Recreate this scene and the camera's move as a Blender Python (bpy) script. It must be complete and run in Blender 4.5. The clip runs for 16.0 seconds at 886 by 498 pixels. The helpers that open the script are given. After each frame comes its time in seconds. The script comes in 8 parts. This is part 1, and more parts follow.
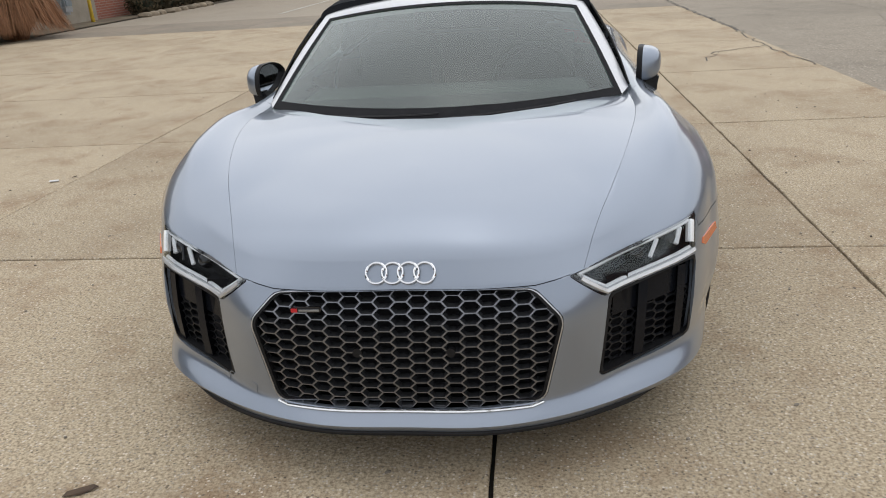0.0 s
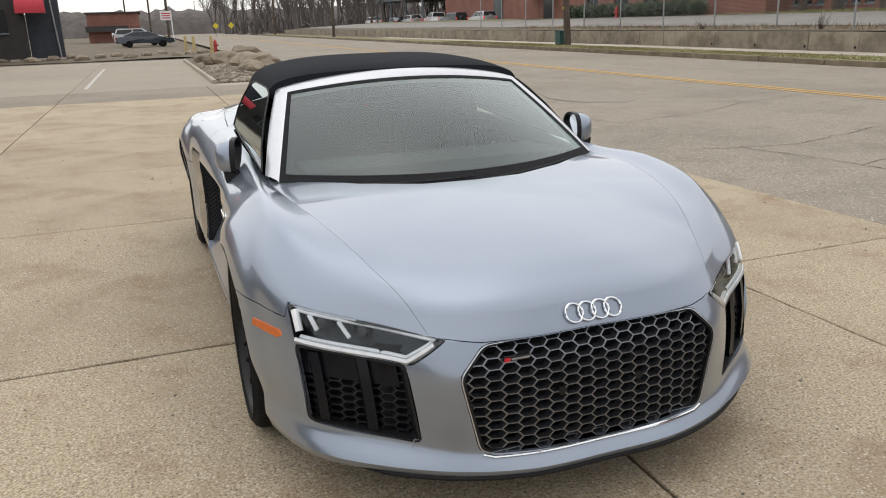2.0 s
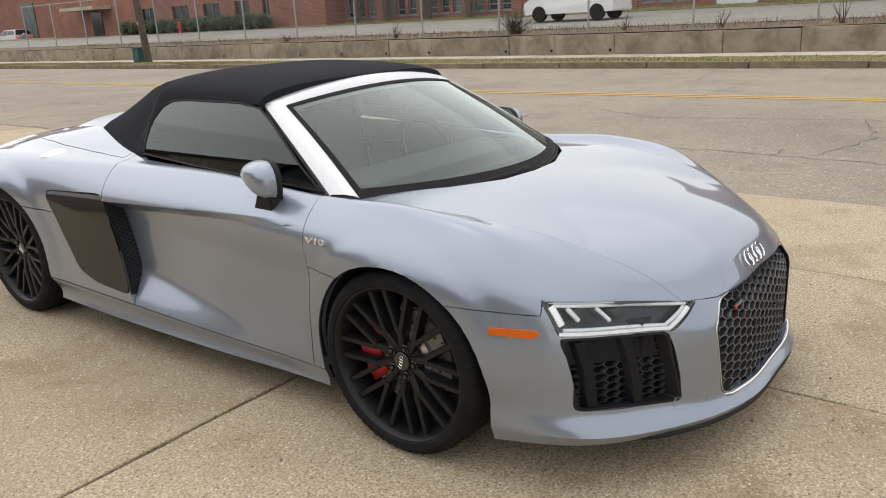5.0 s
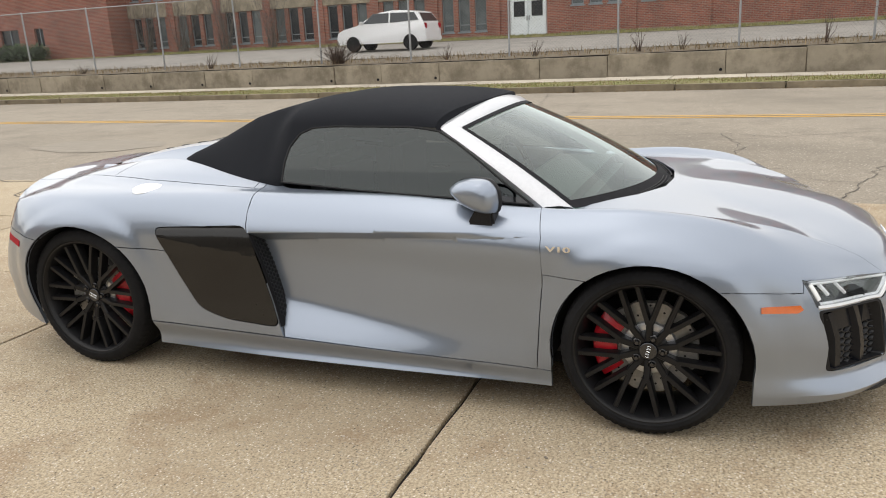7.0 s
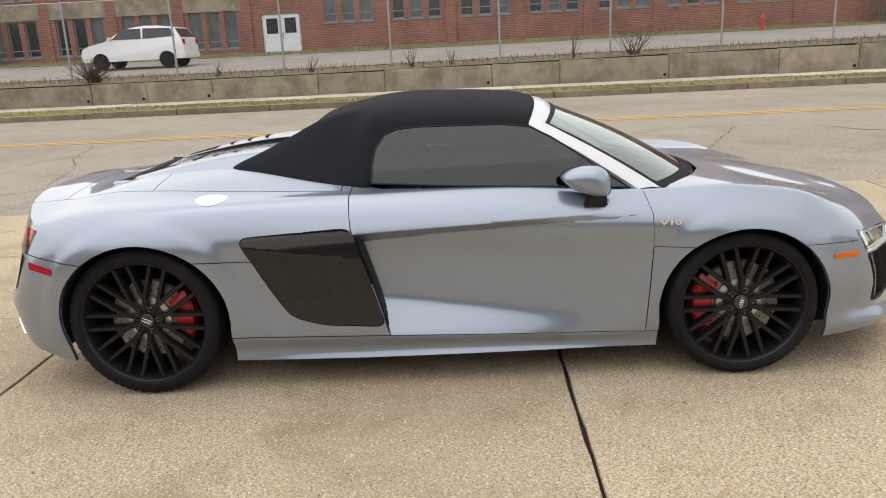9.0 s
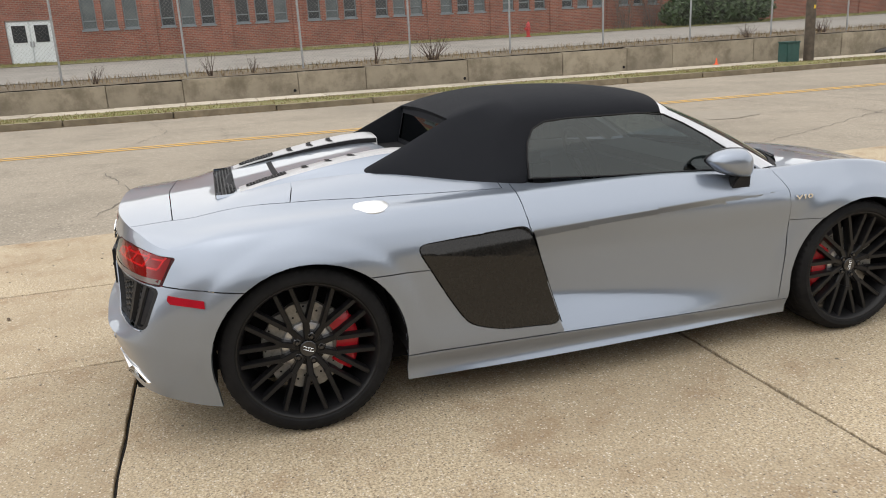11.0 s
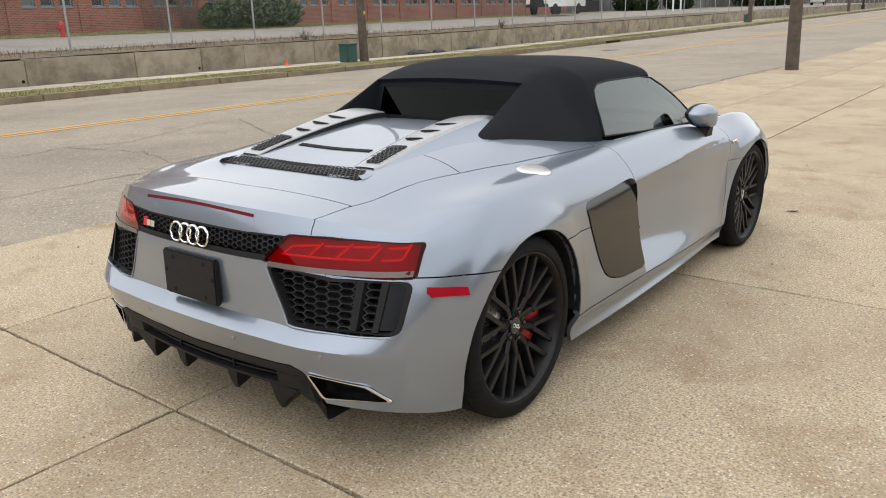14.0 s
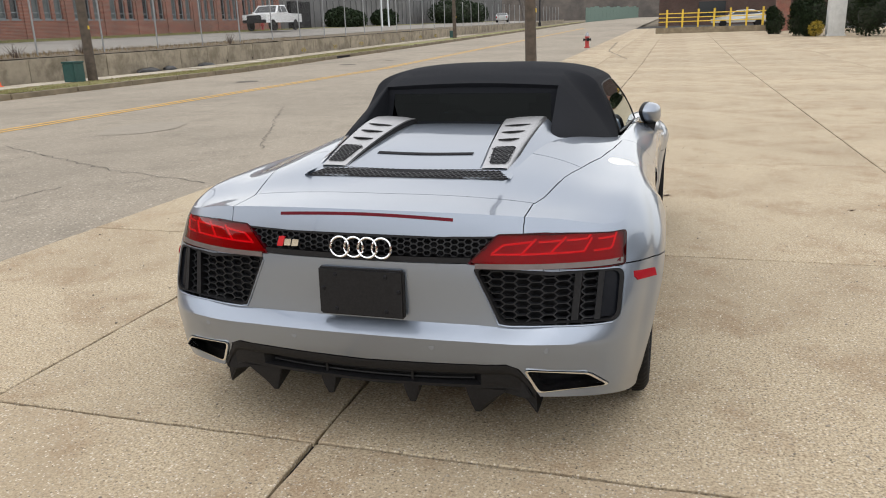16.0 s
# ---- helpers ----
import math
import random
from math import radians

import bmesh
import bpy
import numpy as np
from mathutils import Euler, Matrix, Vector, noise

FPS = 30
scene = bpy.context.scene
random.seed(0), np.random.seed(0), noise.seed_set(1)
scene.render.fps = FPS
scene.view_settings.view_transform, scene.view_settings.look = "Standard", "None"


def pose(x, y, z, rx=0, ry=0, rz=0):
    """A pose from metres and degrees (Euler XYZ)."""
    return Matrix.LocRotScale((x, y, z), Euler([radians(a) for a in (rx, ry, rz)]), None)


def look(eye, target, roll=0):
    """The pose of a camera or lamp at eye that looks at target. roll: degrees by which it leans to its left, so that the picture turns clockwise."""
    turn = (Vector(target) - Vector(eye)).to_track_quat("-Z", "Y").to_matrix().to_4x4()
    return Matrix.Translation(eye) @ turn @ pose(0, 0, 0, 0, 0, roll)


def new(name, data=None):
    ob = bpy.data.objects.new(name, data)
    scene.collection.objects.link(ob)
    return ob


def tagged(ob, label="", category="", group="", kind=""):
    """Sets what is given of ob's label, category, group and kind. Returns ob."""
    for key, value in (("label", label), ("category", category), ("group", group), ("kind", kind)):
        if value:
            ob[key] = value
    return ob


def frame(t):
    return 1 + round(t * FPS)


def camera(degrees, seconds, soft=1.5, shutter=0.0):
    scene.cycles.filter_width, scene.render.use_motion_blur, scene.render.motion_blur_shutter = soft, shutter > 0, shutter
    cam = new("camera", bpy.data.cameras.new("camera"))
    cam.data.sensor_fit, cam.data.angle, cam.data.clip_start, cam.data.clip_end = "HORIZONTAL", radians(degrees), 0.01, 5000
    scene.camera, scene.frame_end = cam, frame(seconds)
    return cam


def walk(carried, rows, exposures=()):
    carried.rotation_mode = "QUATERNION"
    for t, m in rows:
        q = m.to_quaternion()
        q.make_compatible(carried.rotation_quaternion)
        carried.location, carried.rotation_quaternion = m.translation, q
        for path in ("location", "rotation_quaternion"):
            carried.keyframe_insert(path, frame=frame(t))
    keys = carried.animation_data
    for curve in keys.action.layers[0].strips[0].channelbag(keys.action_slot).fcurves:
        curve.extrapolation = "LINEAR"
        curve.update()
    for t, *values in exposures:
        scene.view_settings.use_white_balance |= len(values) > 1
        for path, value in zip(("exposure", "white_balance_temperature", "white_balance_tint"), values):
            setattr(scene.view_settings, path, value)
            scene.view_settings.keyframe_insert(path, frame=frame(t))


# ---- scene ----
cam = camera(59.8, 16.0, soft=1.0)
PATH = [
    (0, (0.352, -4.021, 1.369), (0.113, -2.171, 0.648), -3.7),
    (0.5, (-0.045, -3.955, 1.394), (-0.073, -2.077, 0.709), -3.8),
    (1, (-0.456, -3.978, 1.388), (-0.243, -2.094, 0.749), -3.3),
    (1.5, (-0.802, -3.999, 1.371), (-0.363, -2.138, 0.787), -2.4),
    (2, (-1.114, -3.99, 1.401), (-0.453, -2.19, 0.832), -1.7),
    (2.5, (-1.439, -4.022, 1.411), (-0.607, -2.293, 0.846), -1.4),
    (3, (-1.727, -3.852, 1.38), (-0.725, -2.213, 0.82), -1.5),
    (3.2, (-1.828, -3.734, 1.381), (-0.747, -2.144, 0.831), -1.0),
    (5.3, (-2.816, -2.732, 1.448), (-1.254, -1.624, 0.871), -3.0),
    (5.5, (-2.939, -2.603, 1.468), (-1.342, -1.545, 0.896), -2.9),
    (6, (-3.105, -2.264, 1.443), (-1.434, -1.316, 0.887), -3.0),
    (6.5, (-3.303, -1.939, 1.46), (-1.569, -1.103, 0.919), -2.9),
    (7, (-3.596, -1.621, 1.487), (-1.806, -0.903, 0.955), -2.9),
    (7.5, (-3.787, -1.185, 1.471), (-1.947, -0.604, 0.946), -2.9),
    (8, (-4.019, -0.793, 1.479), (-2.132, -0.387, 0.956), -2.8),
    (8.5, (-4.134, -0.49, 1.483), (-2.218, -0.248, 0.961), -2.7),
    (9, (-4.119, -0.141, 1.5), (-2.189, -0.071, 0.979), -2.8),
    (9.5, (-4.199, 0.348, 1.502), (-2.269, 0.26, 0.984), -2.9),
    (10, (-4.111, 0.754, 1.478), (-2.19, 0.532, 0.968), -2.9),
    (10.2, (-4.04, 0.921, 1.512), (-2.127, 0.645, 0.997), -3.1),
    (12.3, (-3.304, 2.527, 1.49), (-1.66, 1.523, 0.953), -1.7),
    (12.5, (-3.2, 2.65, 1.47), (-1.599, 1.58, 0.931), -1.5),
    (13, (-2.906, 2.958, 1.475), (-1.423, 1.733, 0.929), -1.6),
    (13.5, (-2.653, 3.318, 1.462), (-1.312, 1.943, 0.904), -1.6),
    (14, (-2.323, 3.561, 1.433), (-1.134, 2.057, 0.866), -1.9),
    (14.5, (-1.975, 3.803, 1.448), (-0.947, 2.184, 0.881), -2.2),
    (15, (-1.68, 4.06, 1.468), (-0.81, 2.349, 0.904), -2.5),
    (15.5, (-1.306, 4.184, 1.447), (-0.593, 2.4, 0.89), -2.4),
    (16, (-0.983, 4.338, 1.439), (-0.422, 2.5, 0.887), -1.9),
]
walk(cam, [(t, look(eye, target, roll)) for t, eye, target, roll in PATH], exposures=[(0, -.20, 6550, 10), (2.5, -.12, 6750, 10), (3, -.12, 6800, 10), (5.5, .13, 6850, 10), (8, .22, 6930, 10), (12.5, .24, 6850, 10), (16, .12, 6700, 10)])

# ---- sky and light: bright, even overcast ----
world = bpy.data.worlds.new("overcast_sky")
scene.world = world
world.use_nodes = True
wn, wl = world.node_tree.nodes, world.node_tree.links
sky = wn.new("ShaderNodeTexSky")
sky.sky_type = 'NISHITA'
sky.sun_disc = False
sky.sun_elevation, sky.sun_rotation = radians(78), radians(0)
sky.air_density, sky.dust_density, sky.ozone_density = 1.0, 0.4, 1.0
grey = wn.new("ShaderNodeHueSaturation")
grey.inputs["Saturation"].default_value = 0.14
wl.new(sky.outputs[0], grey.inputs["Color"])
# an overcast sky is brightest overhead
where, height = wn.new("ShaderNodeTexCoord"), wn.new("ShaderNodeSeparateXYZ")
wl.new(where.outputs["Generated"], height.inputs[0])
fall = wn.new("ShaderNodeMapRange")
fall.inputs["From Max"].default_value = 0.60
fall.inputs["To Min"].default_value, fall.inputs["To Max"].default_value = 0.58, 1.16
wl.new(height.outputs[2], fall.inputs["Value"])
veil = wn.new("ShaderNodeVectorMath")
veil.operation = 'MULTIPLY'
wl.new(grey.outputs[0], veil.inputs[0])
wl.new(fall.outputs[0], veil.inputs[1])
wl.new(veil.outputs[0], wn["Background"].inputs[0])
wn["Background"].inputs[1].default_value = 0.29

sun_data = bpy.data.lights.new("sun", 'SUN')
sun_data.energy, sun_data.angle, sun_data.color = 0.65, radians(115), (1.0, 0.97, 0.92)
sun = new("sun", sun_data)
sun.matrix_world = look((0, 0, 30), (0, -6, 0))


# ---- materials ----
def rgb(c):
    return (c[0], c[1], c[2], 1.0)


def surface(name, c1, c2, scale=8.0, rough=0.6, metal=0.0, bump=0.0, bscale=None, rough2=None,
            stain=None, sscale=0.6, stain2=None, sscale2=2.5, sharp=(0.35, 0.65), specks=None, pscale=90.0, island=0.0,
            rand=0.0, coat=0.0, coords="Object", spec=0.5):
    """A worn surface: two tones by fine noise, stains by coarse noise, bumps, and speckles."""
    m = bpy.data.materials.new(name)
    m.use_nodes = True
    n, l = m.node_tree.nodes, m.node_tree.links
    b = n["Principled BSDF"]
    tc = n.new("ShaderNodeTexCoord")
    def noise_of(s, detail=6.0, ro=0.6):
        t = n.new("ShaderNodeTexNoise")
        t.inputs["Scale"].default_value, t.inputs["Detail"].default_value = s, detail
        t.inputs["Roughness"].default_value = ro
        l.new(tc.outputs[coords], t.inputs["Vector"])
        return t
    def ramp_of(src, lo, hi):
        r = n.new("ShaderNodeMapRange")
        r.inputs["From Min"].default_value, r.inputs["From Max"].default_value = lo, hi
        l.new(src, r.inputs["Value"])
        return r.outputs[0]
    def mix(fac, a, bcol):
        x = n.new("ShaderNodeMix")
        x.data_type = 'RGBA'
        l.new(fac, x.inputs[0])
        for k, v in ((6, a), (7, bcol)):
            if isinstance(v, tuple):
                x.inputs[k].default_value = rgb(v)
            else:
                l.new(v, x.inputs[k])
        return x.outputs[2]
    t1 = noise_of(scale)
    col = mix(ramp_of(t1.outputs["Fac"], *sharp), c1, c2)
    if stain:
        t2 = noise_of(sscale, 8.0, 0.65)
        col = mix(ramp_of(t2.outputs["Fac"], 0.46, 0.72), col, stain)
    if stain2:
        t3 = noise_of(sscale2, 9.0, 0.7)
        col = mix(ramp_of(t3.outputs["Fac"], 0.50, 0.80), col, stain2)
    if specks:
        v = n.new("ShaderNodeTexVoronoi")
        v.inputs["Scale"].default_value = pscale
        l.new(tc.outputs[coords], v.inputs["Vector"])
        pick = n.new("ShaderNodeSeparateColor")
        l.new(v.outputs["Color"], pick.inputs[0])
        tint = n.new("ShaderNodeMix")
        tint.data_type = 'RGBA'
        l.new(pick.outputs[1], tint.inputs[0])
        tint.inputs[6].default_value, tint.inputs[7].default_value = rgb(specks[0]), rgb(specks[1])
        few = n.new("ShaderNodeMath")
        few.operation = 'MULTIPLY'
        l.new(ramp_of(pick.outputs[0], 0.62, 0.72), few.inputs[0])
        l.new(ramp_of(v.outputs["Distance"], 0.55, 0.3), few.inputs[1])
        soft = n.new("ShaderNodeMath")
        soft.operation = 'MULTIPLY'
        soft.inputs[1].default_value = specks[2]
        l.new(few.outputs[0], soft.inputs[0])
        col = mix(soft.outputs[0], col, tint.outputs[2])
    if rand or island:
        src = n.new("ShaderNodeObjectInfo" if rand else "ShaderNodeNewGeometry")
        hs = n.new("ShaderNodeHueSaturation")
        k = rand or island
        vr = n.new("ShaderNodeMapRange")
        vr.inputs["To Min"].default_value, vr.inputs["To Max"].default_value = 1 - k, 1 + k
        l.new(src.outputs["Random" if rand else "Random Per Island"], vr.inputs["Value"])
        l.new(vr.outputs[0], hs.inputs["Value"])
        l.new(col, hs.inputs["Color"])
        col = hs.outputs[0]
    l.new(col, b.inputs["Base Color"])
    b.inputs["Roughness"].default_value, b.inputs["Metallic"].default_value = rough, metal
    b.inputs["Coat Weight"].default_value = coat
    b.inputs["Coat Roughness"].default_value = 0.03
    b.inputs["Specular IOR Level"].default_value = spec
    if rough2 is not None:
        rr = n.new("ShaderNodeMapRange")
        rr.inputs["To Min"].default_value, rr.inputs["To Max"].default_value = rough, rough2
        l.new(t1.outputs["Fac"], rr.inputs["Value"])
        l.new(rr.outputs[0], b.inputs["Roughness"])
    if bump:
        tb = noise_of(bscale or scale * 4, 5.0)
        bp = n.new("ShaderNodeBump")
        bp.inputs["Strength"].default_value, bp.inputs["Distance"].default_value = 0.6, bump
        l.new(tb.outputs["Fac"], bp.inputs["Height"])
        l.new(bp.outputs[0], b.inputs["Normal"])
    return m


def plain(name, c, rough=0.5, metal=0.0, coat=0.0, emit=None):
    m = surface(name, c, tuple(v * 0.85 for v in c), scale=25, rough=rough, metal=metal, coat=coat)
    if emit:
        b = m.node_tree.nodes["Principled BSDF"]
        b.inputs["Emission Color"].default_value, b.inputs["Emission Strength"].default_value = rgb(emit[0]), emit[1]
    return m


def pane_glass(name, tint, gloss=0.05, rough=0.01):
    """Thin glass: a tinted see-through sheet with a clear mirror gloss on it, stronger at a slant."""
    m = bpy.data.materials.new(name)
    m.use_nodes = True
    n, l = m.node_tree.nodes, m.node_tree.links
    n.remove(n["Principled BSDF"])
    tr, gl, mx = n.new("ShaderNodeBsdfTransparent"), n.new("ShaderNodeBsdfGlossy"), n.new("ShaderNodeMixShader")
    lw, pw, mr = n.new("ShaderNodeLayerWeight"), n.new("ShaderNodeMath"), n.new("ShaderNodeMapRange")
    pw.operation = 'POWER'
    pw.inputs[1].default_value = 3.6
    l.new(lw.outputs["Facing"], pw.inputs[0])
    l.new(pw.outputs[0], mr.inputs["Value"])
    mr.inputs["To Min"].default_value, mr.inputs["To Max"].default_value = gloss, 1.0
    tr.inputs[0].default_value = rgb(tint)
    gl.inputs["Roughness"].default_value = rough
    gl.inputs["Color"].default_value = rgb((0.93, 1.0, 0.985))
    l.new(mr.outputs[0], mx.inputs[0])
    l.new(tr.outputs[0], mx.inputs[1])
    l.new(gl.outputs[0], mx.inputs[2])
    l.new(mx.outputs[0], n["Material Output"].inputs[0])
    return m


def metallic_paint(name, base):
    m = surface(name, base, tuple(v * 0.93 for v in base), scale=900, rough=0.31, metal=0.70, coat=1.0)
    return m


PAINT = metallic_paint("silver_blue_paint", (0.268, 0.309, 0.374))
PILLAR = surface("satin_silver_frame", (0.60, 0.61, 0.63), (0.56, 0.57, 0.59), 60, rough=0.32, metal=0.55, coat=0.4)
CANVAS = surface("black_canvas", (0.0095, 0.0105, 0.0135), (0.016, 0.0175, 0.0215), 500, rough=0.85, bump=0.0012, bscale=900, spec=0.12, stain=(0.014, 0.0155, 0.019), sscale=3.0)
RUBBER = surface("tyre_rubber", (0.0075, 0.0075, 0.0085), (0.012, 0.012, 0.0125), 14, rough=0.72, bump=0.0006, bscale=200, spec=0.15)
RAIL_ALU = surface("satin_rail_aluminium", (0.50, 0.50, 0.51), (0.44, 0.44, 0.45), 120, rough=0.34, metal=0.85)
BLACK_RIM = surface("satin_black_alloy", (0.0060, 0.0060, 0.0068), (0.0095, 0.0095, 0.0105), 30, rough=0.36, spec=0.28)
BLACK = surface("black_plastic", (0.009, 0.009, 0.010), (0.015, 0.015, 0.0165), 120, rough=0.5, bump=0.0004, bscale=800, spec=0.22)
VOID = surface("black_liner", (0.009, 0.009, 0.011), (0.014, 0.014, 0.016), 30, rough=0.8, spec=0.2)
GLOSS_BLACK = plain("gloss_black", (0.012, 0.012, 0.014), 0.12, coat=0.6)
SMOOTH_BLACK = surface("smooth_black_panel", (0.006, 0.007, 0.010), (0.008, 0.009, 0.012), 60, rough=0.24, spec=0.2)
GREY_MESH = surface("graphite_mesh", (0.17, 0.178, 0.195), (0.22, 0.228, 0.245), 60, rough=0.28, metal=0.85)
BLACK_MESH = surface("black_mesh", (0.010, 0.011, 0.013), (0.016, 0.017, 0.019), 60, rough=0.45, spec=0.35)
BLADE = surface("smoked_blade", (0.011, 0.0105, 0.010), (0.014, 0.0130, 0.012), 60, rough=0.14, metal=0.0, spec=0.35, coat=0.15)
CHROME = surface("bright_chrome", (0.86, 0.87, 0.88), (0.80, 0.81, 0.82), 40, rough=0.08, metal=1.0)
ALU = surface("satin_aluminium", (0.60, 0.61, 0.63), (0.53, 0.54, 0.56), 200, rough=0.30, metal=0.9)
DISC = surface("brake_disc_steel", (0.32, 0.305, 0.28), (0.24, 0.228, 0.21), 50, rough=0.38, metal=0.35)
CALIPER = plain("red_caliper_paint", (0.46, 0.006, 0.016), 0.4, coat=0.25)
ORANGE = plain("amber_plastic", (0.62, 0.125, 0.012), 0.2, coat=0.5)
RED_REF = surface("red_plastic", (0.32, 0.002, 0.012), (0.27, 0.002, 0.010), 25, rough=0.5, spec=0.12)
DARK_RED = surface("dark_red_lens", (0.07, 0.004, 0.009), (0.06, 0.004, 0.008), 25, rough=0.5, spec=0.1)
TAIL_RED = plain("tail_lamp_red", (0.50, 0.012, 0.045), 0.45)
BRAKE_RED = surface("brake_lamp_red", (0.12, 0.006, 0.014), (0.10, 0.005, 0.012), 25, rough=0.5, spec=0.15)
TAIL_BAR = plain("tail_lamp_light_guide", (0.85, 0.03, 0.04), 0.25, emit=((1.0, 0.10, 0.15), 0.40))
LAMP_GREY = surface("headlamp_reflector", (0.030, 0.032, 0.036), (0.060, 0.062, 0.066), 20, rough=0.22, metal=0.7)
LAMP_EDGE = surface("pale_lamp_trim", (0.70, 0.71, 0.72), (0.62, 0.63, 0.64), 40, rough=0.25, metal=0.5)
LED_WHITE = plain("led_strip_white", (0.80, 0.82, 0.84), 0.2, coat=0.5, emit=((1.0, 1.0, 1.0), 0.12))
GLASS = pane_glass("windscreen_glass", (0.55, 0.68, 0.63), 0.075)
TINT = pane_glass("tinted_glass", (0.10, 0.11, 0.115), 0.065)
CLEAR = pane_glass("clear_cover", (0.84, 0.86, 0.88), 0.03)
TRIM = surface("cabin_trim", (0.05, 0.05, 0.052), (0.07, 0.07, 0.072), 60, rough=0.7)
MIRROR = plain("mirror_glass", (0.85, 0.87, 0.9), 0.02, 1.0)
WHITE_TXT = plain("white_enamel", (0.8, 0.8, 0.8), 0.3)
RED_TXT = plain("red_enamel", (0.6, 0.02, 0.03), 0.3)
CAPSILVER = surface("fuel_cap_aluminium", (0.86, 0.86, 0.85), (0.80, 0.80, 0.79), 120, rough=0.28, metal=0.8)

CONCRETE = surface("aggregate_concrete", (0.545, 0.453, 0.320), (0.250, 0.196, 0.131), 95, rough=0.88, spec=0.22, bump=0.005, bscale=160, sharp=(0.40, 0.64),
                   stain=(0.325, 0.257, 0.175), sscale=0.55, stain2=(0.235, 0.145, 0.080), sscale2=1.9, specks=((0.060, 0.048, 0.036), (0.78, 0.71, 0.60), 0.8), pscale=110,
                   coords="Object", rand=0.06)
GRILLE_BACK = surface("radiator_core", (0.005, 0.0056, 0.008), (0.008, 0.009, 0.012), 60, rough=0.7, spec=0.15)
JOINT = surface("joint_filler", (0.010, 0.009, 0.008), (0.02, 0.018, 0.015), 30, rough=0.95)
ASPHALT = surface("worn_asphalt", (0.370, 0.322, 0.258), (0.215, 0.186, 0.147), 70.0, rough=0.9, spec=0.22, bump=0.008, bscale=60, sharp=(0.38, 0.64),
                  stain=(0.215, 0.188, 0.150), sscale=0.22, stain2=(0.185, 0.162, 0.130), sscale2=1.2, specks=((0.10, 0.088, 0.072), (0.60, 0.545, 0.46), 0.75), pscale=48)
YELLOW = surface("road_paint_yellow", (0.66, 0.36, 0.045), (0.46, 0.29, 0.09), 5, rough=0.8, sharp=(0.3, 0.7))
WHITE_LINE = surface("road_paint_white", (0.55, 0.53, 0.48), (0.40, 0.37, 0.32), 5, rough=0.85)
CRACK = surface("crack_tar", (0.075, 0.066, 0.055), (0.13, 0.115, 0.095), 10, rough=0.9)
SOIL = surface("bare_soil", (0.15, 0.115, 0.075), (0.10, 0.08, 0.055), 4, rough=0.95, bump=0.01, bscale=25, stain=(0.19, 0.16, 0.10), sscale=0.8)
GRASS_BASE = surface("thin_grass", (0.16, 0.17, 0.05), (0.23, 0.20, 0.085), 3, rough=0.95, bump=0.01, bscale=40, stain=(0.18, 0.15, 0.075), sscale=0.7)
BLADE_GREEN = surface("grass_blades", (0.135, 0.155, 0.045), (0.25, 0.22, 0.085), 2.0, rough=0.8, island=0.35)
DRY = surface("dry_stalks", (0.26, 0.19, 0.10), (0.17, 0.115, 0.06), 3.0, rough=0.85, island=0.35)
RUST_GRASS = surface("rust_grass", (0.36, 0.19, 0.10), (0.22, 0.105, 0.052), 3.0, rough=0.85, island=0.35)
TWIG = surface("twig_bark", (0.085, 0.055, 0.040), (0.05, 0.034, 0.027), 8, rough=0.9, island=0.25)
LEAF = surface("evergreen_leaf", (0.030, 0.060, 0.022), (0.055, 0.085, 0.032), 3.0, rough=0.6, island=0.4)
LEAF_DARK = surface("dark_evergreen_leaf", (0.014, 0.026, 0.012), (0.026, 0.040, 0.018), 3.0, rough=0.8, island=0.4, spec=0.2)
BROWN_HEDGE = surface("brown_hedge_leaf", (0.040, 0.032, 0.018), (0.065, 0.050, 0.028), 3.0, rough=0.8, island=0.4, spec=0.2)
LEAF_YELLOW = surface("yellow_leaf", (0.40, 0.30, 0.03), (0.30, 0.22, 0.03), 3.0, rough=0.6, island=0.3)
# bark of the far trees, with distance haze put into its grey
FAR_BARK = surface("misty_bark", (0.150, 0.132, 0.122), (0.10, 0.088, 0.083), 2.0, rough=1.0)
BARK = surface("grey_bark", (0.15, 0.13, 0.115), (0.09, 0.078, 0.07), 6, rough=0.95, bump=0.01, bscale=30)
OLD_WALL = surface("weathered_concrete", (0.33, 0.285, 0.215), (0.245, 0.21, 0.158), 2.2, rough=0.95, bump=0.006, bscale=30,
                   stain=(0.15, 0.125, 0.088), sscale=1.1, rand=0.10)
KERB = surface("kerb_concrete", (0.25, 0.205, 0.14), (0.155, 0.125, 0.085), 3.0, rough=0.95, bump=0.005, bscale=40, stain=(0.13, 0.105, 0.07), sscale=1.2, rand=0.12)
SIDEWALK = surface("pale_sidewalk", (0.46, 0.41, 0.33), (0.38, 0.335, 0.265), 3, rough=0.9, bump=0.002, stain=(0.30, 0.26, 0.20), sscale=0.8, rand=0.10)
STEEL = surface("galvanised_steel", (0.36, 0.37, 0.38), (0.28, 0.29, 0.30), 20, rough=0.5, metal=0.6)
WIRE = surface("fence_wire", (0.20, 0.20, 0.20), (0.15, 0.15, 0.15), 20, rough=0.6, metal=0.4)
POLE_WOOD = surface("creosoted_pole", (0.105, 0.082, 0.062), (0.06, 0.047, 0.037), 5, rough=0.9, bump=0.006, bscale=30)
STONE = surface("field_stone", (0.30, 0.245, 0.175), (0.20, 0.165, 0.12), 4, rough=0.9, bump=0.01, bscale=14, rand=0.2)
HYDRANT_RED = surface("hydrant_red", (0.46, 0.045, 0.04), (0.36, 0.03, 0.03), 10, rough=0.5)
